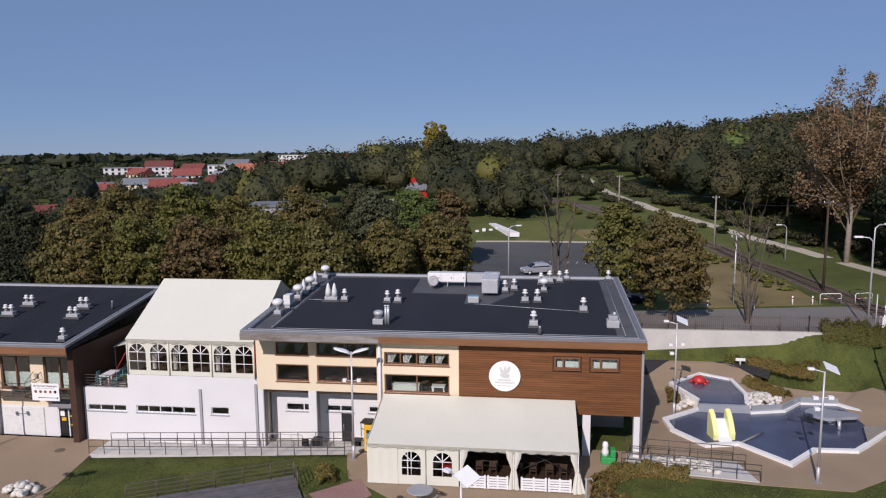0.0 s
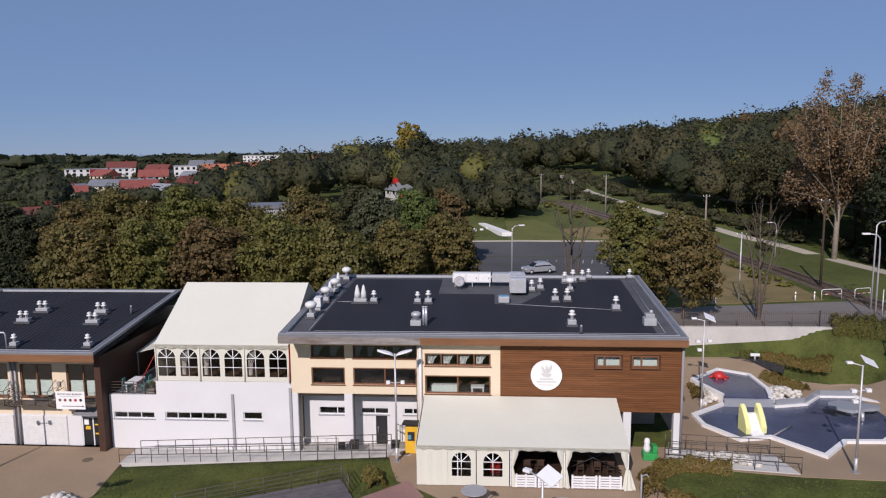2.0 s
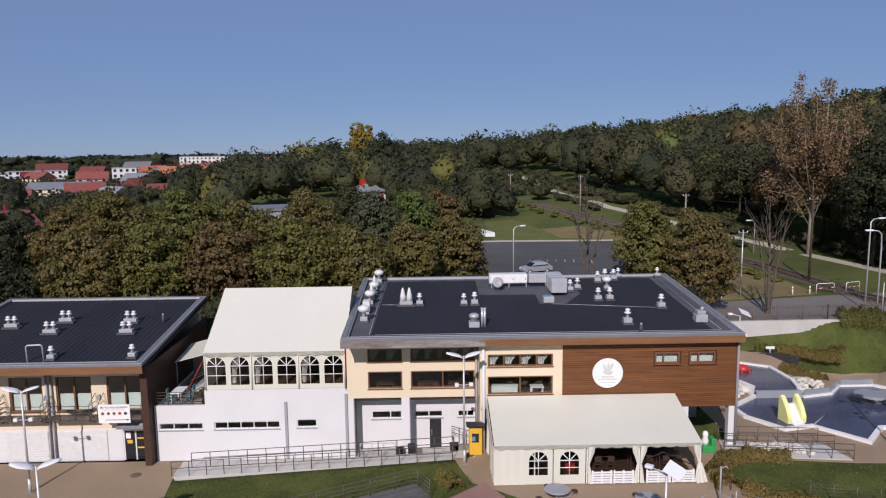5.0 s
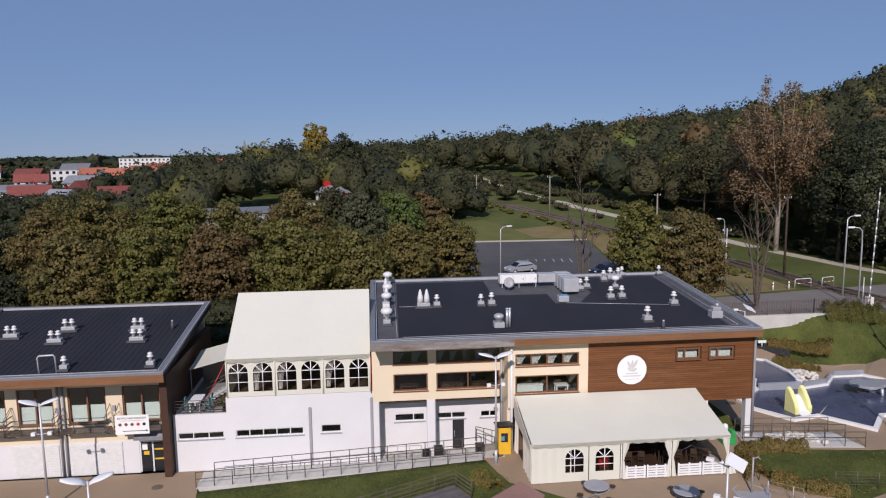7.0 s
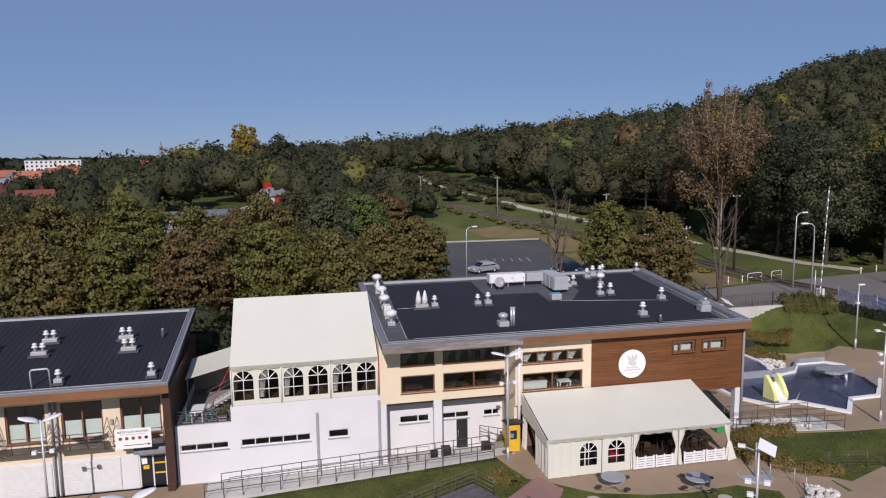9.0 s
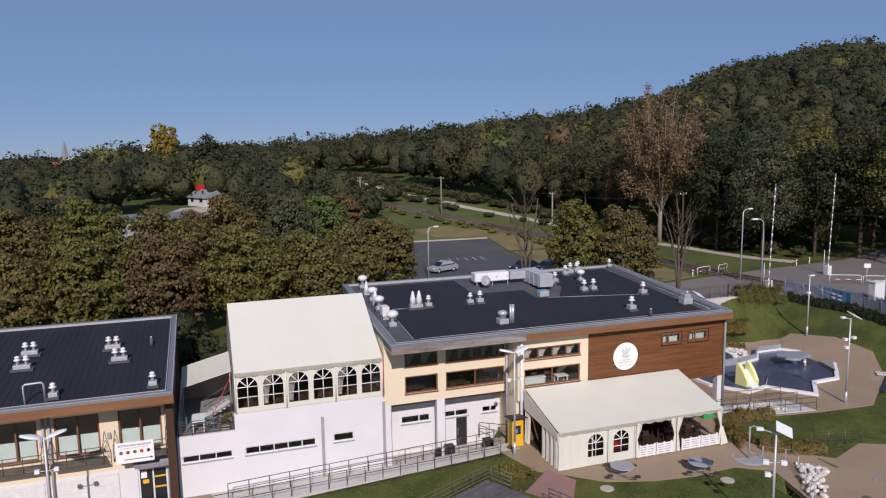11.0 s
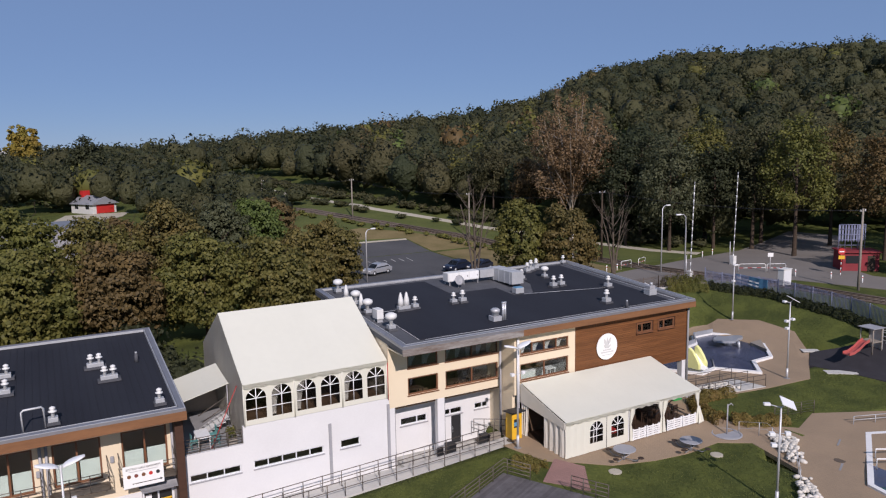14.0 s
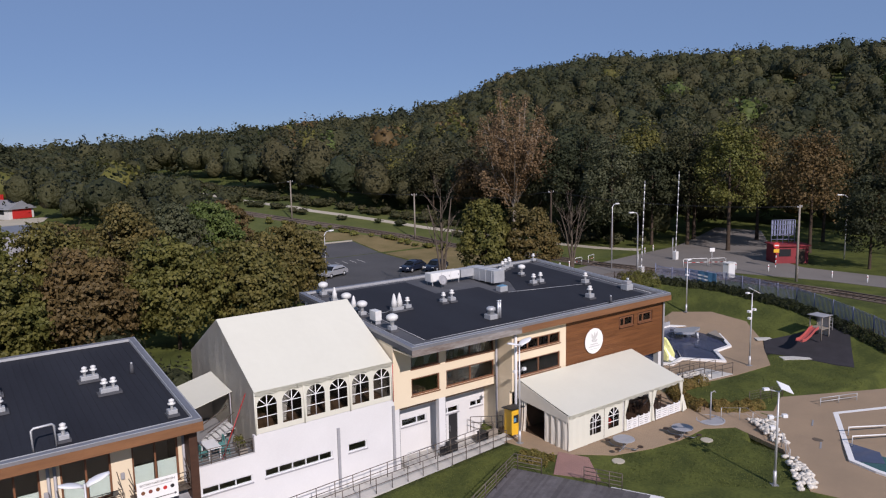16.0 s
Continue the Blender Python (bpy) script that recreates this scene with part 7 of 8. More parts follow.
add_prism(bm, [(1.4 * (1 + 0.28 * math.cos(2 * a + 0.6) + 0.12 * math.cos(3 * a)) * math.cos(a), 0.95 * (1 + 0.2 * math.cos(3 * a)) * math.sin(a)) for a in [2 * math.pi * k / 28 for k in range(28)]], 0.62, 0.85)
part("plate", bm, M["pool_wall"], mush)
tubed("stem", M["steel"], mush, [(0, 0, 0), (0, 0, 0.72)], 0.4, 14, taper=0.3)
tubed("spout", M["steel"], mush, [(0.2, -1.1, 0.72), (0.2, -1.2, 0.0)], 0.12, 8)
toy = thing("toddler_slide", "pale yellow double slide with a white chute in the pool", "slide", (12.6, 49.0, 0.17), turn=10)
for dx in (-0.72, 0.42):
    bm = bmesh.new()
    prof = [(-0.6, 0.0), (-0.62, 0.5), (-0.25, 1.1), (0.1, 1.65), (0.42, 1.9), (0.6, 1.7), (0.62, 0.0)]
    a = [bm.verts.new((dx, y, z)) for y, z in prof]
    b = [bm.verts.new((dx + 0.34, y, z)) for y, z in prof]
    bm.faces.new(a), bm.faces.new(b[::-1])
    for k in range(len(prof)):
        bm.faces.new((a[k], b[k], b[(k + 1) % len(prof)], a[(k + 1) % len(prof)]))
    bmesh.ops.bevel(bm, geom=bm.edges[:], offset=0.05, segments=2, affect="EDGES")
    part("side", bm, M["pale_yellow"], toy)
bm = bmesh.new()
prof = [(-0.9, 0.03), (-0.4, 0.25), (0.05, 0.8), (0.4, 1.15), (0.6, 1.15), (0.6, 0.0), (-0.9, 0.0)]
a = [bm.verts.new((-0.42, y, z)) for y, z in prof]
b = [bm.verts.new((0.46, y, z)) for y, z in prof]
bm.faces.new(a), bm.faces.new(b[::-1])
for k in range(len(prof)):
    bm.faces.new((a[k], b[k], b[(k + 1) % len(prof)], a[(k + 1) % len(prof)]))
part("chute", bm, M["white_plastic"], toy)
crab = thing("water_toy", "red rounded water toy in the upper basin", "water toy", (13.3, 59.0, 0.79))
bm = bmesh.new()
add_lathe(bm, [(0.5, 0.0), (0.55, 0.2), (0.4, 0.42), (0.15, 0.52), (0.02, 0.54)], n=14)
part("shell", bm, M["red"], crab, smooth=True)
for a in range(6):
    t = a * math.pi / 3
    tubed("foot", M["red"], crab, [(0.45 * math.cos(t), 0.45 * math.sin(t), 0.15), (0.8 * math.cos(t), 0.8 * math.sin(t), 0.0)], 0.09, 6)
rr = thing("spring_rider", "small white spring rider on the rubber mat", "spring rider", (17.6, 63.2, landz(17.6, 63.2)))
tubed("spring", M["galv"], rr, [(0, 0, 0), (0, 0, 0.4)], 0.08, 8)
boxed("seat", M["white_plastic"], rr, -0.4, 0.4, -0.1, 0.1, 0.4, 0.65, bevel=0.05)
tubed("handle", M["green"], rr, [(0.1, -0.25, 0.85), (0.1, 0.25, 0.85)], 0.03, 6)
tubed("stalk", M["green"], rr, [(0.1, 0, 0.6), (0.1, 0, 0.86)], 0.03, 6)
kid = thing("kiddie_ride", "green coin ride with a white figure-like seat under the building", "ride", (4.6, 44.2, 0.17))
boxed("base", M["green"], kid, -0.4, 0.5, -0.4, 0.4, 0, 0.45, bevel=0.06)
boxed("panel", M["green"], kid, 0.2, 0.5, -0.3, 0.3, 0.45, 0.9, bevel=0.05)
bm = bmesh.new()
add_lathe(bm, [(0.2, 0.45), (0.24, 0.7), (0.16, 0.95), (0.2, 1.1), (0.15, 1.3), (0.03, 1.36)], (-0.12, 0, 0), 12)
part("seat", bm, M["white_plastic"], kid, smooth=True)

# ramp on the pool side
bm = bmesh.new()
add_prism(bm, [(5.6, 43.3), (13.2, 42.3), (12.6, 45.0), (6.0, 45.7)], 0.0, 0.22)
tagged(part("ramp", bm, M["concrete"]), "concrete ramp strip beside the paddling pool", "ramp", kind="structure")
for p, q, n in (((5.4, 43.4), (13.3, 42.4), 7), ((5.9, 44.5), (12.8, 43.8), 6), ((6.0, 45.8), (12.4, 45.1), 6)):
    railing("ramp_railing", "brown metal handrail along the pool-side ramp", [(*p, 0.2), (*q, 0.2)], 1.0, n, (1.0, 0.6), group="pool-side handrails")
for x, y in ((-32.8, 44.5), (8.6, 51.4), (4.3, 41.6), (5.6, 31.0), (-11.0, 44.2)):
    z = landz(x, y)
    bm = bmesh.new()
    add_lathe(bm, [(0.36, 0.0), (0.36, 0.012), (0.3, 0.016), (0.02, 0.016)], (0, 0, 0), 20)
    ob = part("manhole_cover", bm, M["ballast"])
    ob.location = (x, y, z)
    tagged(ob, "rusty round manhole cover in the paving", "manhole cover", "manhole covers")

# ---- swimming pool ----
swim = thing("swimming_pool", "outdoor swimming pool with white rim and green-blue water", "pool", (0, 0, -0.15))
SW = [(3.6, 28.0), (11.2, 32.7), (24.0, 27.0), (24.0, 16.5), (3.2, 16.5), (3.2, 26.2)]
inner = shrink(SW, 0.35)
for i in range(len(SW)):
    j = (i + 1) % len(SW)
    bm = bmesh.new()
    add_prism(bm, [SW[i], SW[j], inner[j], inner[i]], -0.3, 0.16)
    part("rim", bm, M["rim"], swim, "white coping stone")
bm = bmesh.new()
add_prism(bm, inner, -0.3, 0.05)
M["water"] = water_material("water", (0.035, 0.10, 0.085))
part("water", bm, M["water"], swim, "dark green-blue water")
bm = bmesh.new()
add_prism(bm, [inner[0], inner[1], (11.6, 30.6), (5.0, 26.4)], -0.3, 0.075)
part("shelf", bm, M["pool_blue"], swim, "dark blue step along the rim")
for p, q in (((6.2, 29.0), (9.4, 27.6)), ((7.6, 29.9), (10.8, 28.5))):
    tubed("handrail", M["white_plastic"], swim, [(*p, 0.1), (p[0], p[1], 0.75), (*q, 0.55), (*q, 0.0)], 0.05, 8)
rack = railing("bench_rail", "low steel rail beside the swimming pool", [(11.9, 34.0, -0.1), (15.2, 32.8, -0.1)], 0.7, 3, (1.0, 0.6), "galv")
for k in range(3):
    ob = thing("floor_grate", "thin dark drain grate in the paving", "drain", (8.0 - 1.6 * k, 32.6 - 1.1 * k, landz(8.0 - 1.6 * k, 32.6 - 1.1 * k)), "drains", turn=25)
    boxed("frame", M["grey_column"], ob, -0.6, 0.6, -0.06, 0.06, -0.02, 0.012)

# ---- playground ----
play = thing("playground_set", "climbing tower with red slide and grey climbing wall", "playground", (26.6, 41.6, landz(26.6, 41.6) + 0.02), turn=-5)
for x in (-0.6, 0.6):
    for y in (-0.6, 0.6):
        tubed("post", M["pole_wood"], play, [(x, y, 0), (x, y, 2.3)], 0.06, 8)
boxed("platform", M["pole_wood"], play, -0.65, 0.65, -0.65, 0.65, 1.05, 1.13)
boxed("climbing_wall", M["galv"], play, 0.68, 0.78, -0.6, 0.6, 0.1, 2.4, bevel=0.02)
for k in range(5):
    tubed("rung", M["grey_frame"], play, [(1.5, -0.4, 0.3 + 0.35 * k), (1.5, 0.4, 0.3 + 0.35 * k)], 0.03, 6)
for y in (-0.4, 0.4):
    tubed("ladder_rail", M["grey_frame"], play, [(1.5, y, 0), (1.5, y, 1.9), (0.7, y, 2.1)], 0.035, 6)
bm = bmesh.new()
pts = [(-0.65, 1.15), (-1.2, 1.0), (-1.9, 0.55), (-2.6, 0.28), (-3.2, 0.25)]
for w0, w1, dz in ((-0.3, 0.3, 0), (-0.36, -0.3, 0.2), (0.3, 0.36, 0.2)):
    a = [[bm.verts.new((x, w, z + e)) for w in (w0, w1) for e in (-0.05, dz + 0.02)] for x, z in pts]
    for p, q in zip(a, a[1:]):
        for i0, i1 in ((0, 1), (1, 3), (3, 2), (2, 0)):
            bm.faces.new((p[i0], p[i1], q[i1], q[i0]))
    bm.faces.new(a[0][:2] + a[0][3:1:-1]), bm.faces.new(a[-1][:2] + a[-1][3:1:-1])
part("slide", bm, M["slide_red"], play, "faded red plastic slide")
tubed("slide_leg", M["grey_frame"], play, [(-2.9, 0, 0), (-2.9, 0, 0.25)], 0.05, 6)
bm = bmesh.new()
add_prism(bm, [(-0.8, -0.8), (0.8, -0.8), (0.8, 0.8), (-0.8, 0.8)], lambda x, y: 2.75 - 0.5 * abs(x), lambda x, y: 2.8 - 0.5 * abs(x))
part("roof", bm, M["grey_frame"], play)
for dx, dy, w, d in ((24.9, 46.3, 1.6, 0.9), (22.0, 41.4, 2.6, 1.0)):
    ob = thing("paving_slab", "grey concrete slab at the edge of the rubber mat", "slab", (dx, dy, landz(dx, dy)), turn=-35)
    boxed("slab", M["concrete"], ob, -w / 2, w / 2, -d / 2, d / 2, -0.05, 0.03)

# ---- wooden deck ----
deck = thing("wooden_deck", "grey weathered wooden deck with metal railings", "deck", (-14.4, 40.2, 0.0), turn=26.8)
boxed("frame", M["vent_white"], deck, -9.4, 0.0, -8.6, 0.0, -1.2, 0.16, label="pale concrete deck base")
bm = bmesh.new()
add_box(bm, -9.4, 0.05, 0, 0.155, 0.165, 0.2)
plank = finish(bm, "plank", M["deck_wood"])
for k in range(53):
    ob = new("plank", plank)
    ob.location = (0, -8.55 + k * 0.162, 0)
    ob.parent = deck
for pts, n in (([(-9.3, -0.08, 0.2), (0.0, -0.08, 0.2), (0.0, -1.9, 0.2)], 8), ([(0.0, -4.6, 0.2), (0.0, -6.9, 0.2)], 4)):
    ob = railing("deck_railing", "dark metal railing round the wooden deck", pts, 1.0, n, (1.0, 0.75, 0.5, 0.25), group="deck railings")
    ob.matrix_basis = pose(-14.4, 40.2, 0.0, 0, 0, 26.8)
bm = bmesh.new()
add_box(bm, -0.15, 0.25, -9.3, -6.2, -0.4, 0.14)
part("wall", bm, M["white_wall"], deck, "white low wall at the corner of the deck")

# ---- patio tables and small things ----
for x, y in ((-6.3, 38.1), (-1.4, 37.0)):
    ob = thing("picnic_table", "round grey steel patio table with fixed round stools", "table", (x, y, landz(x, y)), "patio tables", turn=20)
    bm = bmesh.new()
    add_lathe(bm, [(0.72, 0.72), (0.74, 0.74), (0.72, 0.765), (0.1, 0.77)], n=24)
    part("tabletop", bm, M["grey_frame"], ob)
    tubed("column", M["grey_frame"], ob, [(0, 0, 0), (0, 0, 0.72)], 0.06, 8)
    for k in range(4):
        a = k * math.pi / 2
        c, s = math.cos(a), math.sin(a)
        tubed("arm", M["grey_frame"], ob, [(0, 0, 0.15), (c * 0.8, s * 0.8, 0.15), (c * 1.15, s * 1.15, 0.42)], 0.03, 6)
        bm = bmesh.new()
        add_lathe(bm, [(0.19, 0.42), (0.2, 0.45), (0.17, 0.47), (0.02, 0.475)], (c * 1.15, s * 1.15, 0), 14)
        part("stool", bm, M["dark_wood"], ob)
for x, y in ((-7.9, 37.2), (-0.4, 35.7)):
    bm = bmesh.new()
    add_lathe(bm, [(0.42, 0), (0.42, 0.05), (0.34, 0.07), (0.02, 0.07)], n=18)
    ob = part("umbrella_base", bm, M["gravel_path"])
    ob.location = (x, y, landz(x, y) - 0.02)
    tagged(ob, "round concrete parasol base on the lawn", "parasol base", "parasol bases")
sprk = thing("patio_shower", "slim dark shower post over a round steel tray", "shower", (2.85, 37.6, landz(2.85, 37.6)))
bm = bmesh.new()
add_lathe(bm, [(1.05, 0), (1.05, 0.06), (0.95, 0.08), (0.9, 0.03), (0.02, 0.03)], n=28)
part("tray", bm, M["grey_frame"], sprk)
tubed("post", M["grey_frame"], sprk, [(0, 0, 0), (0, 0, 2.2)], 0.05, 8)
tubed("spout", M["grey_frame"], sprk, [(0, 0, 2.1), (0.25, -0.1, 2.25), (0.35, -0.15, 2.1)], 0.035, 6)
railing("rope_railing", "thin posts with a chain along the lower path", [(3.6, 37.2, -0.1), (5.0, 36.0, -0.1), (2.9, 32.2, -0.1), (0.4, 30.2, -0.1)], 0.95, 8, (1.0, 0.5), "galv", 0.012, post_r=0.025)
railing("lawn_fence", "dark wire fence panel on the lawn", [(8.0, 37.6, 0.0), (11.6, 36.9, 0.0)], 1.0, 4, (1.0, 0.8, 0.6, 0.4, 0.2), "rail", 0.012)


# ---- retaining wall, street fence, street furniture ----
bm = bmesh.new()
add_prism(bm, [(6.9, 64.15), (23.5, 64.4), (27.5, 64.7), (27.5, 65.0), (23.5, 64.75), (6.9, 64.5)], 0.2, lambda x, y: 3.78 if x < 24 else 3.6)
tagged(part("retaining_wall", bm, M["concrete"]), "stained pale concrete retaining wall below the street", "retaining wall", kind="structure")


def picket_fence(label, pts, height, gap, mat, foot, post_gap=2.4, picket=0.028, group=""):
    """A metal fence: posts, two rails a field, and pickets that share one mesh."""
    ob = thing("metal_fence", label, "fence", (0, 0, 0), group)
    bm = bmesh.new()
    add_box(bm, -picket / 2, picket / 2, -0.012, 0.012, 0.08, height)
    me = finish(bm, "picket", M[mat])
    for (x0, y0), (x1, y1) in zip(pts, pts[1:]):
        ln = math.hypot(x1 - x0, y1 - y0)
        ang = math.degrees(math.atan2(y1 - y0, x1 - x0))
        n = int(ln / gap)
        for k in range(n):
            t = (k + 0.5) / n
            p = new("picket", me)
            x, y = x0 + (x1 - x0) * t, y0 + (y1 - y0) * t
            p.matrix_basis = pose(x, y, foot(x, y), 0, 0, ang)
            p.parent = ob
        m = max(1, round(ln / post_gap))
        for k in range(m + 1):
            x, y = x0 + (x1 - x0) * k / m, y0 + (y1 - y0) * k / m
            tubed("post", M[mat], ob, [(x, y, foot(x, y) - 0.1), (x, y, foot(x, y) + height + 0.05)], 0.045, 6)
            if k < m:
                xn, yn = x0 + (x1 - x0) * (k + 1) / m, y0 + (y1 - y0) * (k + 1) / m
                for h in (0.2, height - 0.2):
                    tubed("rail", M[mat], ob, [(x, y, foot(x, y) + h), (xn, yn, foot(xn, yn) + h)], 0.022, 5)
    return ob


picket_fence("rusty brown picket fence on the retaining wall", [(6.9, 64.35), (23.5, 64.6), (29.5, 64.9)], 1.45, 0.17, "old_fence", lambda x, y: 3.74)
picket_fence("blue-grey metal picket fence along the railway", [(31.2, 64.6), (32.4, 55.5), (31.2, 46.4), (28.8, 37.6), (25.5, 28.0)], 1.7, 0.15, "fence_metal", lambda x, y: landz(x, y) - 0.05, 2.4, 0.065)
ban = thing("fence_banner", "blue and white banner tied to the railway fence", "banner", (31.9, 58.6, landz(31.9, 58.6) + 0.35), turn=-98)
cloth_sheet(ban, "sheet", [(-2.4, 0, 0), (2.4, 0, 0), (2.4, 0, 1.25), (-2.4, 0, 1.25)], M["blue_banner"], 0.02, 16, 4, 0.02)
for k, z in enumerate((0.35, 0.75)):
    cloth_sheet(ban, "wave_stripe", [(-2.2, -0.06, z), (1.2, -0.06, z - 0.15), (1.2, -0.06, z + 0.03), (-2.2, -0.06, z + 0.2)], M["sign_white"], 0.0, 14, 2, 0.03, thick=0.008)

# rails and sleepers
track = thing("railway_track", "rusty single railway track on wooden sleepers", "railway track", (0, 0, 0))
sl = bmesh.new()
add_box(sl, -1.25, 1.25, -0.12, 0.12, -0.1, 0.05)
sleeper_me = finish(sl, "sleeper", M["bark"])
pts = [Vector((*p, 0)) for p in RAILWAY]
for off in (-0.72, 0.72):
    for a, b in zip(pts, pts[1:]):
        d = (b - a).normalized()
        s = Vector((-d.y, d.x, 0)) * off
        n = max(1, int((b - a).length / 8))
        line = [a.lerp(b, k / n) + s for k in range(n + 1)]
        tubed("rail", M["rail"], track, [(p.x, p.y, landz(p.x, p.y) + 0.17) for p in line], 0.05, 5)
count = 0
for a, b in zip(pts[3:], pts[4:]):
    ln = (b - a).length
    ang = math.degrees(math.atan2(b.y - a.y, b.x - a.x)) - 90
    for k in range(int(ln / 0.75)):
        p = a.lerp(b, k * 0.75 / ln)
        q = new("sleeper", sleeper_me)
        q.matrix_basis = pose(p.x, p.y, landz(p.x, p.y) + 0.07, 0, 0, ang)
        q.parent = track


def stripes(ob, p, q, r, n, m1, m2):
    p, q = Vector(p), Vector(q)
    for k in range(n):
        tubed("stripe", m1 if k % 2 == 0 else m2, ob, [p.lerp(q, k / n), p.lerp(q, (k + 1) / n)], r, 8)


for x, y, h in ((30.2, 66.0, 12.0), (44.0, 71.0, 12.6)):
    z = landz(x, y)
    ob = thing("crossing_barrier", "raised red and white level crossing barrier", "barrier", (x, y, z), "crossing barriers")
    boxed("machine", M["vent_white"], ob, -0.3, 0.3, -0.3, 0.3, 0, 1.2, bevel=0.04)
    stripes(ob, (0, 0, 1.0), (0.35, 0, h), 0.06, 26, M["sign_white"], M["grey_column"])
    boxed("counterweight", M["grey_column"], ob, -0.25, 0.25, -0.2, 0.2, 0.2, 0.6)
    tubed("signal_post", M["post_grey"], ob, [(-0.7, 0, 0), (-0.7, 0, 3.2)], 0.05, 8)


def street_light(x, y, h, turn, arm=1.0, name="street_light", label="tall grey street light with a curved arm"):
    z = landz(x, y)
    ob = thing(name, label, "street light", (x, y, z), "street lights", turn=turn)
    tubed("pole", M["post_grey"], ob, [(0, 0, -0.1), (0, 0, h * 0.8), (0.05, 0, h - 0.3), (arm * 0.35, 0, h), (arm, 0, h + 0.08)], 0.085, 8, taper=0.045)
    boxed("lamp_head", M["lamp_white"], ob, arm - 0.1, arm + 0.6, -0.13, 0.13, h, h + 0.16, bevel=0.04)


street_light(28.6, 65.4, 8.2, 180)
street_light(31.5, 72.0, 8.6, 10)
street_light(34.5, 105, 5.0, 200)
street_light(-3.2, 87.5, 6.6, 20)
street_light(62, 56, 9.0, 150)
street_light(-37.2, 69.5, 5.2, 200)
for x, y, h, m in ((15.4, 138, 7.6, "pole_wood"), (4.9, 165, 5.6, "pole_wood"), (26.6, 112, 8.0, "pole_wood"), (31.7, 83.7, 10.1, "bark"), (41.2, 51.8, 9.2, "pole_wood"), (20.2, 76.0, 7.2, "post_grey")):
    ob = thing("utility_pole", "weathered wooden utility pole beside the track" if m != "post_grey" else "white street pole among the bare trees", "utility pole", (x, y, landz(x, y)), "utility poles")
    tubed("pole", M[m], ob, [(0, 0, -0.2), (0, 0, h)], 0.16 if m != "post_grey" else 0.08, 8, taper=0.11 if m != "post_grey" else 0.06)
    tubed("insulator_bar", M["grey_column"], ob, [(-0.5, 0, h - 0.3), (0.5, 0, h - 0.3)], 0.04, 6)
    for dx in (-0.45, 0.45):
        tubed("insulator", M["white_plastic"], ob, [(dx, 0, h - 0.3), (dx, 0, h - 0.1)], 0.05, 6)
wires = thing("overhead_wire", "thin dark overhead wire between the poles", "wire", (0, 0, 0))
for a, b in (((31.7, 83.7, 9.9), (41.2, 51.8, 9.0)), ((31.7, 83.7, 9.9), (26.6, 112, 7.8)), ((26.6, 112, 7.8), (15.4, 138, 7.4)), ((15.4, 138, 7.4), (4.9, 165, 5.4))):
    za, zb = landz(*a[:2]) + a[2], landz(*b[:2]) + b[2]
    for off in (-0.4, 0.4):
        tubed("wire", M["black_plastic"], wires, [(a[0] + (b[0] - a[0]) * t + off, a[1] + (b[1] - a[1]) * t, za + (zb - za) * t - 3.2 * t * (1 - t)) for t in np.linspace(0, 1, 9)], 0.014, 4)


def tube_barrier(x, y, w, turn):
    ob = thing("pedestrian_barrier", "white and red tubular barrier beside the crossing", "barrier", (x, y, landz(x, y)), "tubular barriers", turn=turn)
    tubed("hoop", M["sign_white"], ob, [(-w / 2, 0, 0), (-w / 2, 0, 1.0), (-w / 2 + 0.15, 0, 1.12), (w / 2 - 0.15, 0, 1.12), (w / 2, 0, 1.0), (w / 2, 0, 0)], 0.035, 8)
    stripes(ob, (-w / 2, 0, 0.6), (w / 2, 0, 0.6), 0.036, 6, M["red"], M["sign_white"])


tube_barrier(29.8, 76.6, 2.2, 10), tube_barrier(41.0, 65.6, 3.4, -30), tube_barrier(43.6, 64.0, 2.4, -30), tube_barrier(33.2, 77.2, 2.0, 20)
for x, y in ((26.0, 76.2), (28.0, 76.4), (17.0, 73.2), (21.6, 73.8), (43.2, 61.0), (45.0, 57.5), (45.6, 54.0), (46.2, 50.0), (46.4, 46), (45.5, 77.6), (48.5, 78.4)):
    ob = thing("bollard", "short white roadside post with a red band", "bollard", (x, y, landz(x, y)), "roadside posts")
    tubed("post", M["sign_white"], ob, [(0, 0, -0.1), (0, 0, 0.9)], 0.07, 8)
    tubed("band", M["red"], ob, [(0, 0, 0.6), (0, 0, 0.72)], 0.073, 8)
ob = thing("signal_cabinet", "pale grey railway signal cabinet", "cabinet", (37.2, 58.2, landz(37.2, 58.2)))
boxed("body", M["vent_white"], ob, -0.7, 0.7, -0.4, 0.4, 0, 1.9, bevel=0.02)
boxed("lid", M["vent_white"], ob, -0.76, 0.76, -0.46, 0.46, 1.9, 1.98)
boxed("door", M["white_frame"], ob, -0.6, 0.6, -0.415, -0.4, 0.15, 1.8)
ob = thing("road_sign", "red and yellow road sign on a striped post", "sign", (48.3, 58.4, landz(48.3, 58.4)), turn=-40)
stripes(ob, (0, 0, 0), (0, 0, 2.0), 0.05, 6, M["sign_white"], M["red"])
tubed("post", M["post_grey"], ob, [(0, 0, 2.0), (0, 0, 3.4)], 0.04, 6)
bm = bmesh.new()
add_lathe(bm, [(0.42, 0), (0.42, 0.03)], n=20)
bmesh.ops.rotate(bm, verts=bm.verts, cent=(0, 0, 0), matrix=Matrix.Rotation(radians(90), 3, "X"))
bmesh.ops.translate(bm, verts=bm.verts, vec=(0, -0.05, 3.0))
part("disc", bm, M["red"], ob)
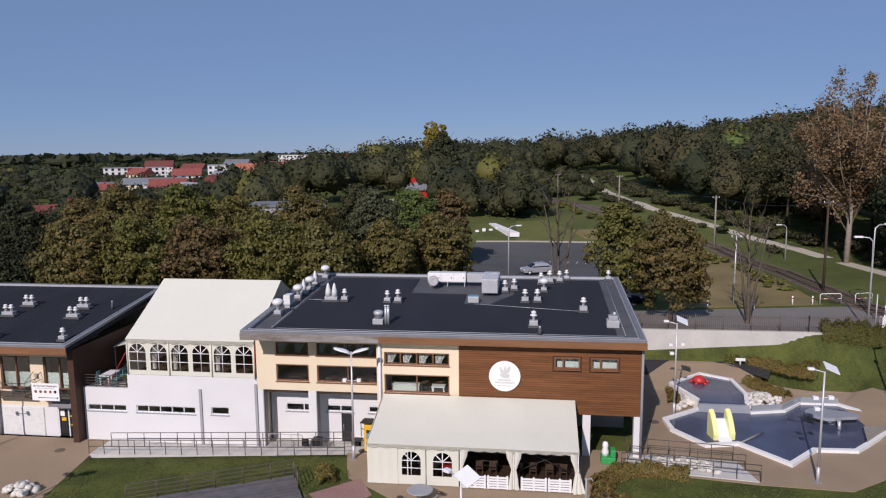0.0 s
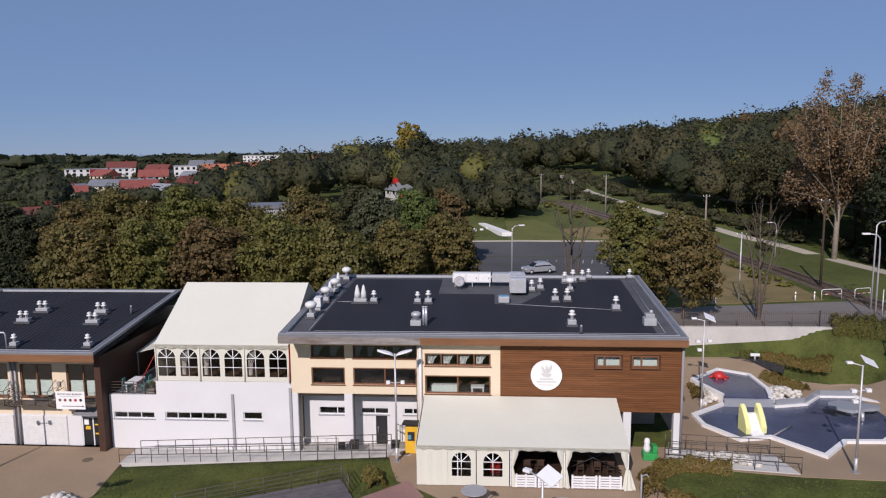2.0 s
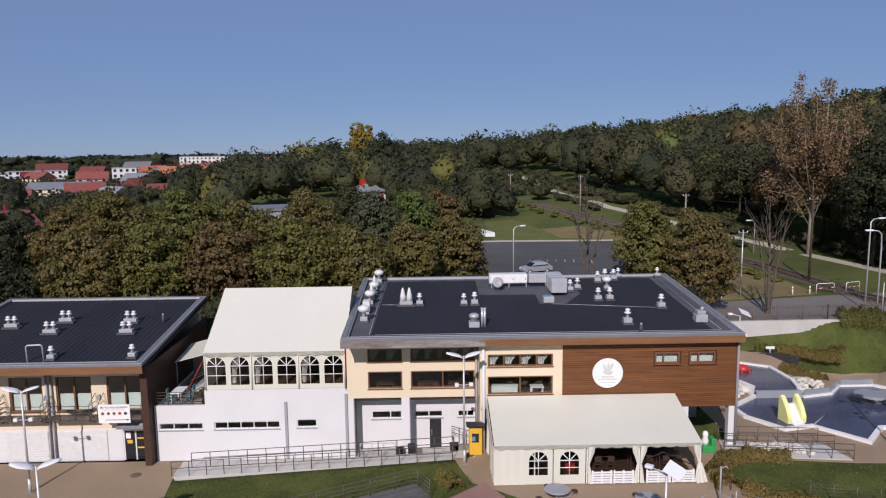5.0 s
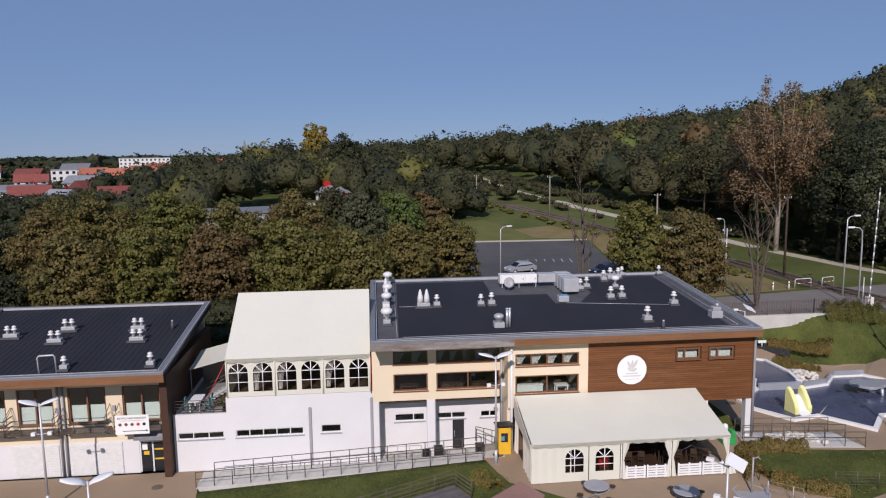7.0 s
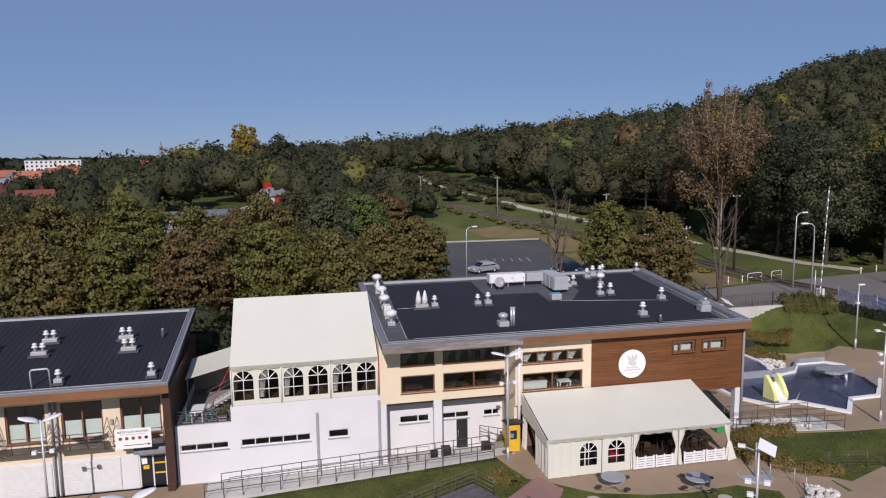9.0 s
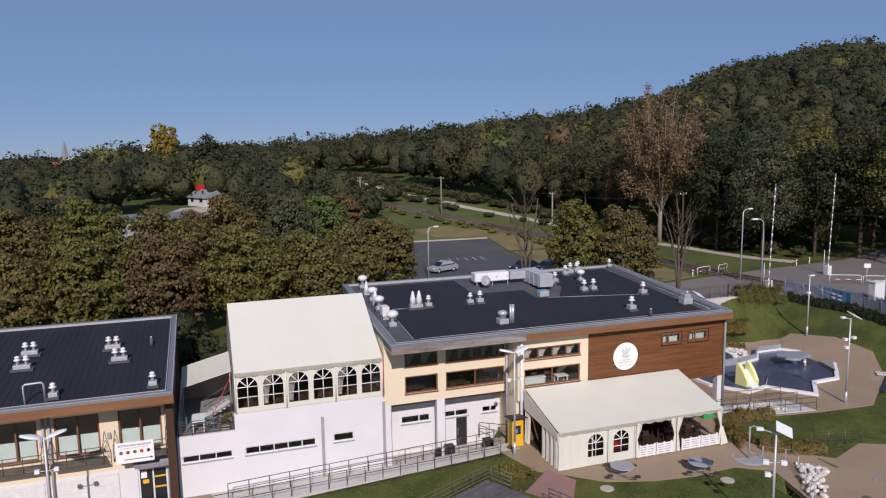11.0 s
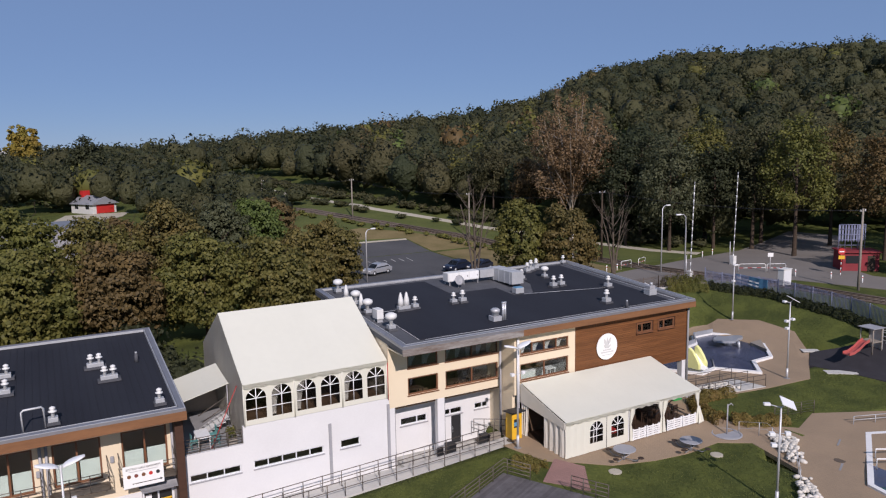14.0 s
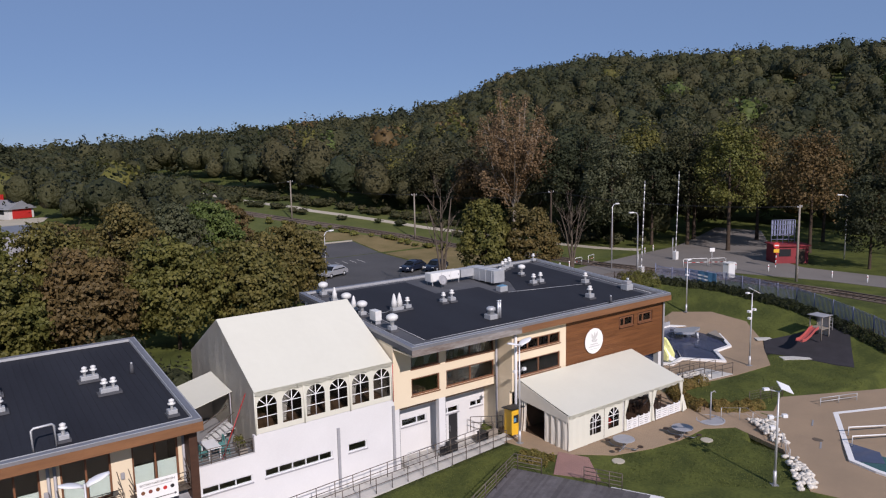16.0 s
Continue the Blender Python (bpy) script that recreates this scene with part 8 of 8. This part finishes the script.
boxed("bar", M["sign_white"], ob, -0.28, 0.28, -0.095, -0.085, 2.93, 3.07)
boxed("plate", M["yellow"], ob, -0.35, 0.35, -0.08, -0.05, 2.05, 2.5)
ob = thing("street_sign", "small white sign on a post by the crossing", "sign", (42.6, 64.2, landz(42.6, 64.2)), turn=-30)
tubed("post", M["post_grey"], ob, [(0, 0, 0), (0, 0, 2.6)], 0.04, 6)
boxed("plate", M["sign_white"], ob, -0.35, 0.35, -0.06, -0.04, 2.1, 2.6)

kiosk = thing("kiosk", "dark red kiosk with a blue frame sign on top", "kiosk", (54.0, 60.0, landz(54.0, 60.0)), turn=-38)
wall = boxed("body", M["red_wall"], kiosk, -2.2, 2.2, -1.6, 1.6, 0, 2.4, bevel=0.03)
boxed("roof", M["red_wall"], kiosk, -2.4, 2.4, -1.9, 1.8, 2.4, 2.58)
boxed("counter_window", M["car_glass"], kiosk, -1.8, -0.2, -1.63, -1.6, 1.0, 2.0)
boxed("door", M["dark_wood"], kiosk, 0.8, 1.7, -1.63, -1.6, 0.0, 2.0)
for k in range(5):
    tubed("frame_post", M["fence_metal"], kiosk, [(-2.1 + 0.8 * k, 0.4, 2.58), (-2.1 + 0.8 * k, 0.4, 5.8)], 0.05, 6)
for z in (3.1, 3.8, 4.5, 5.2, 5.8):
    tubed("frame_bar", M["fence_metal"], kiosk, [(-2.1, 0.4, z), (1.1, 0.4, z)], 0.045, 6)
for k in range(9):
    boxed("sign_slat", M["fence_metal"], kiosk, -2.05 + 0.35 * k, -1.85 + 0.35 * k, 0.46, 0.5, 3.6, 5.75, label="blue sign slat")


# ---- cars ----
def car(x, y, turn, mat, label):
    ob = thing("car", label, "car", (x, y, landz(x, y) + 0.03), "parked cars", turn=turn)
    bm = bmesh.new()
    prof = [(-2.0, 0.32), (-2.02, 0.62), (-1.9, 0.82), (-1.05, 0.92), (-0.45, 1.38), (0.2, 1.47), (1.1, 1.42), (1.75, 0.95), (2.0, 0.85), (2.02, 0.35)]
    rings = []
    for w, sc in ((-0.82, 0.93), (-0.78, 1.0), (0.78, 1.0), (0.82, 0.93)):
        rings.append([bm.verts.new((px, w if pz < 1.0 else w * 0.8, 0.3 + (pz - 0.3) * (sc if pz < 1 else 1))) for px, pz in prof])
    n = len(prof)
    for a, b in zip(rings, rings[1:]):
        for k in range(n):
            bm.faces.new((a[k], a[(k + 1) % n], b[(k + 1) % n], b[k]))
    bm.faces.new(rings[0]), bm.faces.new(rings[-1][::-1])
    part("body", bm, M[mat], ob)
    for s in (-1, 1):
        bm = bmesh.new()
        q = [bm.verts.new((px, s * py, pz)) for px, pz, py in ((-0.95, 0.95, 0.815), (-0.42, 1.33, 0.66), (1.0, 1.36, 0.66), (1.5, 0.98, 0.815))]
        bm.faces.new(q)
        bmesh.ops.solidify(bm, geom=bm.faces[:], thickness=0.02)
        part("side_window", bm, M["car_glass"], ob)
    for pts in (((-1.06, 0.93), (-0.46, 1.37)), ((1.74, 0.97), (1.13, 1.41))):
        bm = bmesh.new()
        (xa, za), (xb, zb) = pts
        sgn = -0.015 if xa < 0 else 0.015
        q = [bm.verts.new(v) for v in ((xa + sgn, -0.72, za + 0.02), (xa + sgn, 0.72, za + 0.02), (xb + sgn, 0.58, zb + 0.01), (xb + sgn, -0.58, zb + 0.01))]
        bm.faces.new(q)
        bmesh.ops.solidify(bm, geom=bm.faces[:], thickness=0.02)
        part("windscreen", bm, M["car_glass"], ob)
    for px in (-1.25, 1.25):
        for s in (-1, 1):
            wheel = tubed("wheel", M["tyre"], ob, [(px, s * 0.66, 0.3), (px, s * 0.84, 0.3)], 0.31, 16)
            tubed("rim", M["galv"], wheel, [(px, s * 0.83, 0.3), (px, s * 0.855, 0.3)], 0.19, 12)
    for s in (-0.6, 0.6):
        boxed("headlight", M["lamp_white"], ob, -2.04, -1.96, s - 0.16, s + 0.16, 0.6, 0.74)
        boxed("tail_light", M["red"], ob, 1.97, 2.04, s - 0.14, s + 0.14, 0.62, 0.8)


car(0.3, 92.3, 20, "car_silver", "silver hatchback parked in the car park")
car(10.6, 88.8, 20, "car_blue", "dark blue car parked near the lindens")
car(13.2, 87.0, 25, "car_blue", "dark blue car parked near the lindens")
car(11.0, 77.2, 70, "car_blue", "dark car parked in the shade of the lindens")
# faded markings in the car park
for k in range(9):
    x, y = 0.0 + 1.2 * k, 105 - 0.4 * k
    ob = boxed("parking_line", M["concrete"], None, -0.05, 0.05, -2.2, 2.2, 0.0, 0.012)
    ob.matrix_basis = pose(x, y, landz(x, y) + 0.025, 0, 0, -8)
    tagged(ob, "faded pale parking line on the asphalt", "road marking", "parking lines", "structure")

# ---- beyond the car park ----
skate = thing("concrete_steps", "white concrete ramps at the end of the car park", "concrete ramp", (-6.2, 125, landz(-6.2, 125)))
bm = bmesh.new()
add_prism(bm, [(-2.2, 6.4), (2.0, -5.2), (3.6, -5.0), (-1.0, 6.6)], -0.3, lambda x, y: 0.55 + 0.03 * y)
part("ramp", bm, M["rim"], skate)
for k in range(4):
    boxed("block", M["rim"], skate, -4 + 1.1 * k, -3.4 + 1.1 * k, -1.5 + 1.1 * k, -0.7 + 1.1 * k, 0, 0.3 + 0.2 * (k % 2), bevel=0.02)


def gable_house(x, y, w, d, h, roof_h, turn, wall_mat, roof_mat, label, name="house", z=None, storeys=2):
    z = landz(x, y) if z is None else z
    ob = thing(name, label, "house", (x, y, z), "houses of the town", turn=turn)
    boxed("wall", M[wall_mat], ob, -w / 2, w / 2, -d / 2, d / 2, -1.0, h)
    bm = bmesh.new()
    o = 0.5
    vs = [bm.verts.new(v) for v in ((-w / 2 - o, -d / 2 - o, h - 0.2), (w / 2 + o, -d / 2 - o, h - 0.2), (w / 2 + o, d / 2 + o, h - 0.2), (-w / 2 - o, d / 2 + o, h - 0.2), (-w / 2 - o, 0, h + roof_h), (w / 2 + o, 0, h + roof_h))]
    for f in ((0, 1, 5, 4), (2, 3, 4, 5), (0, 4, 3), (1, 2, 5), (3, 2, 1, 0)):
        bm.faces.new([vs[i] for i in f])
    rf = part("roof", bm, M[roof_mat], ob)
    boxed("chimney", M["red_wall"], rf, w * 0.15, w * 0.15 + 0.6, 0.2, 0.8, h + roof_h * 0.5, h + roof_h + 0.9)
    for fl in range(storeys):
        for k in range(max(2, int(w / 3))):
            n = max(2, int(w / 3))
            cx = -w / 2 + w * (k + 0.5) / n
            zz = 0.9 + fl * h / storeys
            boxed("window", M["car_glass"], ob, cx - 0.6, cx + 0.6, -d / 2 - 0.03, -d / 2 + 0.05, zz, zz + 1.3)
    return ob


def flat_block(x, y, w, d, h, turn, mat, label, rows=3, stripe=None):
    z = landz(x, y)
    ob = thing("apartment_block", label, "apartment block", (x, y, z), "blocks of the town", turn=turn)
    boxed("wall", M[mat], ob, -w / 2, w / 2, -d / 2, d / 2, -1, h)
    boxed("roof", M["grey_roof"], ob, -w / 2 - 0.2, w / 2 + 0.2, -d / 2 - 0.2, d / 2 + 0.2, h, h + 0.35)
    n = max(4, int(w / 3.2))
    bm = bmesh.new()
    add_box(bm, -0.7, 0.7, -0.03, 0.05, 0, 1.4)
    me = finish(bm, "window", M["car_glass"])
    for r_ in range(rows):
        for k in range(n):
            q = new("window", me)
            q.location = (-w / 2 + w * (k + 0.5) / n, -d / 2, 0.9 + r_ * h / rows)
            q.parent = ob
    if stripe:
        boxed("stair_tower", M[stripe], ob, -w * 0.12, w * 0.08, -d / 2 - 0.4, -d / 2, 0, h + 0.2)


flat_block(-236, 407, 34, 12, 6.8, 28, "white_wall", "long white apartment block with a red stair tower", 3, "red_wall")
flat_block(-178, 395, 12, 12, 8.5, 20, "white_wall", "white apartment block among trees", 3)
flat_block(-150, 232, 15, 9, 6.0, 32, "cream_wall", "yellow flat-roofed house with balconies", 2)
flat_block(-128, 240, 15, 9, 5.4, 30, "vent_white", "grey flat-roofed house among gardens", 2)
flat_block(-37, 106, 11, 8, 7.6, 15, "grey_frame", "pale flat-roofed shed standing behind the tree belt", 1)
flat_block(-210, 640, 40, 14, 12, 10, "white_wall", "white apartment block far off", 4)
flat_block(-60, 690, 34, 14, 13, 5, "white_wall", "white apartment block far off", 4)
for x, y, w, d, h, rh, turn, wm, rm, lab in (
    (-122, 230, 11, 9, 4.6, 2.6, 25, "white_wall", "roof_tile", "white house with a red roof and pink dormer"),
    (-89, 127, 10, 8, 2.2, 2.6, 60, "dark_cladding", "roof_tile", "dark timber house with a steep red roof"),
    (-92.7, 217, 8.5, 7, 2.2, 2.4, 20, "white_wall", "roof_tile", "white house with a red tiled roof"),
    (-106, 213, 8, 7, 3.0, 2.4, -30, "white_wall", "grey_roof", "white house with a grey roof"),
    (-108, 300, 13, 10, 5.6, 4.6, 40, "white_wall", "orange_tile", "white house with an orange tiled roof"),
    (-122, 310, 12, 10, 5.6, 4.6, -20, "white_wall", "orange_tile", "white house with an orange tiled roof"),
    (-100, 318, 12, 10, 5.2, 4.2, 70, "white_wall", "orange_tile", "white house with an orange tiled roof"),
    (-80, 293, 17, 9, 6.2, 3.4, 5, "cream_wall", "orange_tile", "house with a long orange tiled roof"),
    (-93, 303, 14, 9, 6.0, 3.2, 15, "white_wall", "orange_tile", "house with a long orange tiled roof"),
    (-137, 214, 11, 8, 5.2, 1.6, 30, "cream_wall", "roof_tile", "pale yellow house with a low red roof"),
    (-130, 246, 10, 9, 5.0, 2.4, 35, "white_wall", "grey_roof", "white and pink house with a grey roof"),
    (-150, 262, 12, 9, 4.6, 2.2, 10, "cream_wall", "grey_roof", "yellow house with a dark flat roof"),
    (-112, 250, 10, 8, 4.4, 2.6, 60, "white_wall", "roof_tile", "white house with a red tiled roof"),
    (-118, 275, 10, 8, 4.6, 2.6, 15, "cream_wall", "grey_roof", "cream house with a grey roof"),
    (-140, 318, 12, 9, 5.0, 3.0, -15, "white_wall", "grey_roof", "white house with a grey roof"),
    (-128, 338, 12, 9, 5.0, 3.4, 50, "white_wall", "orange_tile", "white house with an orange tiled roof"),
    (-170, 340, 13, 10, 5.0, 3.2, 20, "white_wall", "roof_tile", "white house with a red roof"),
    (-200, 350, 12, 9, 5.2, 3.0, -25, "cream_wall", "roof_tile", "cream house with a red roof"),
    (-150, 385, 13, 9, 5.4, 3.2, 10, "white_wall", "grey_roof", "white house with a grey roof"),
    (-176, 430, 14, 10, 5.4, 3.4, 35, "white_wall", "orange_tile", "white house with an orange tiled roof"),
    (-215, 440, 14, 10, 5.4, 3.2, 0, "cream_wall", "roof_tile", "cream house with a red roof"),
    (-160, 500, 16, 10, 6.0, 3.6, -20, "white_wall", "orange_tile", "white house with an orange tiled roof"),
    (-260, 480, 18, 10, 6, 4, 20, "white_wall", "roof_tile", "white house with a red roof"),
    (-220, 520, 18, 10, 6, 4, 0, "white_wall", "grey_roof", "white house with a grey roof"),
):
    gable_house(x, y, w, d, h, rh, turn, wm, rm, lab)
patch("gravel_yard", [(-37, 158), (-31, 150), (-24, 163), (-22, 171), (-34, 172)], M["gravel_path"], 0.03, "pale gravel yard in front of the red cabin", "yard", 4.0)
cabin = gable_house(-28.4, 176, 7.5, 5.4, 2.1, 1.5, -60, "sign_grey", "grey_roof", "grey cabin with red gable doors among trees", "cabin", storeys=1)
boxed("gable_door", M["red"], cabin, 3.75, 3.8, -1.9, 2.2, 0, 2.0, label="red gable door")
boxed("roof_box", M["red"], cabin, -3.4, -2.2, -0.8, 0.8, 2.6, 4.6, label="red box on the roof")
church = thing("church", "white church with a dark spire far off", "church", (-130, 690, landz(-130, 690)))
boxed("nave", M["white_wall"], church, -4, 18, -6, 6, -1, 14)
bm = bmesh.new()
add_lathe(bm, [(6, 8), (3.0, 16), (0.2, 27)], (-6, 0, 0), 4)
part("spire", bm, M["grey_column"], church)
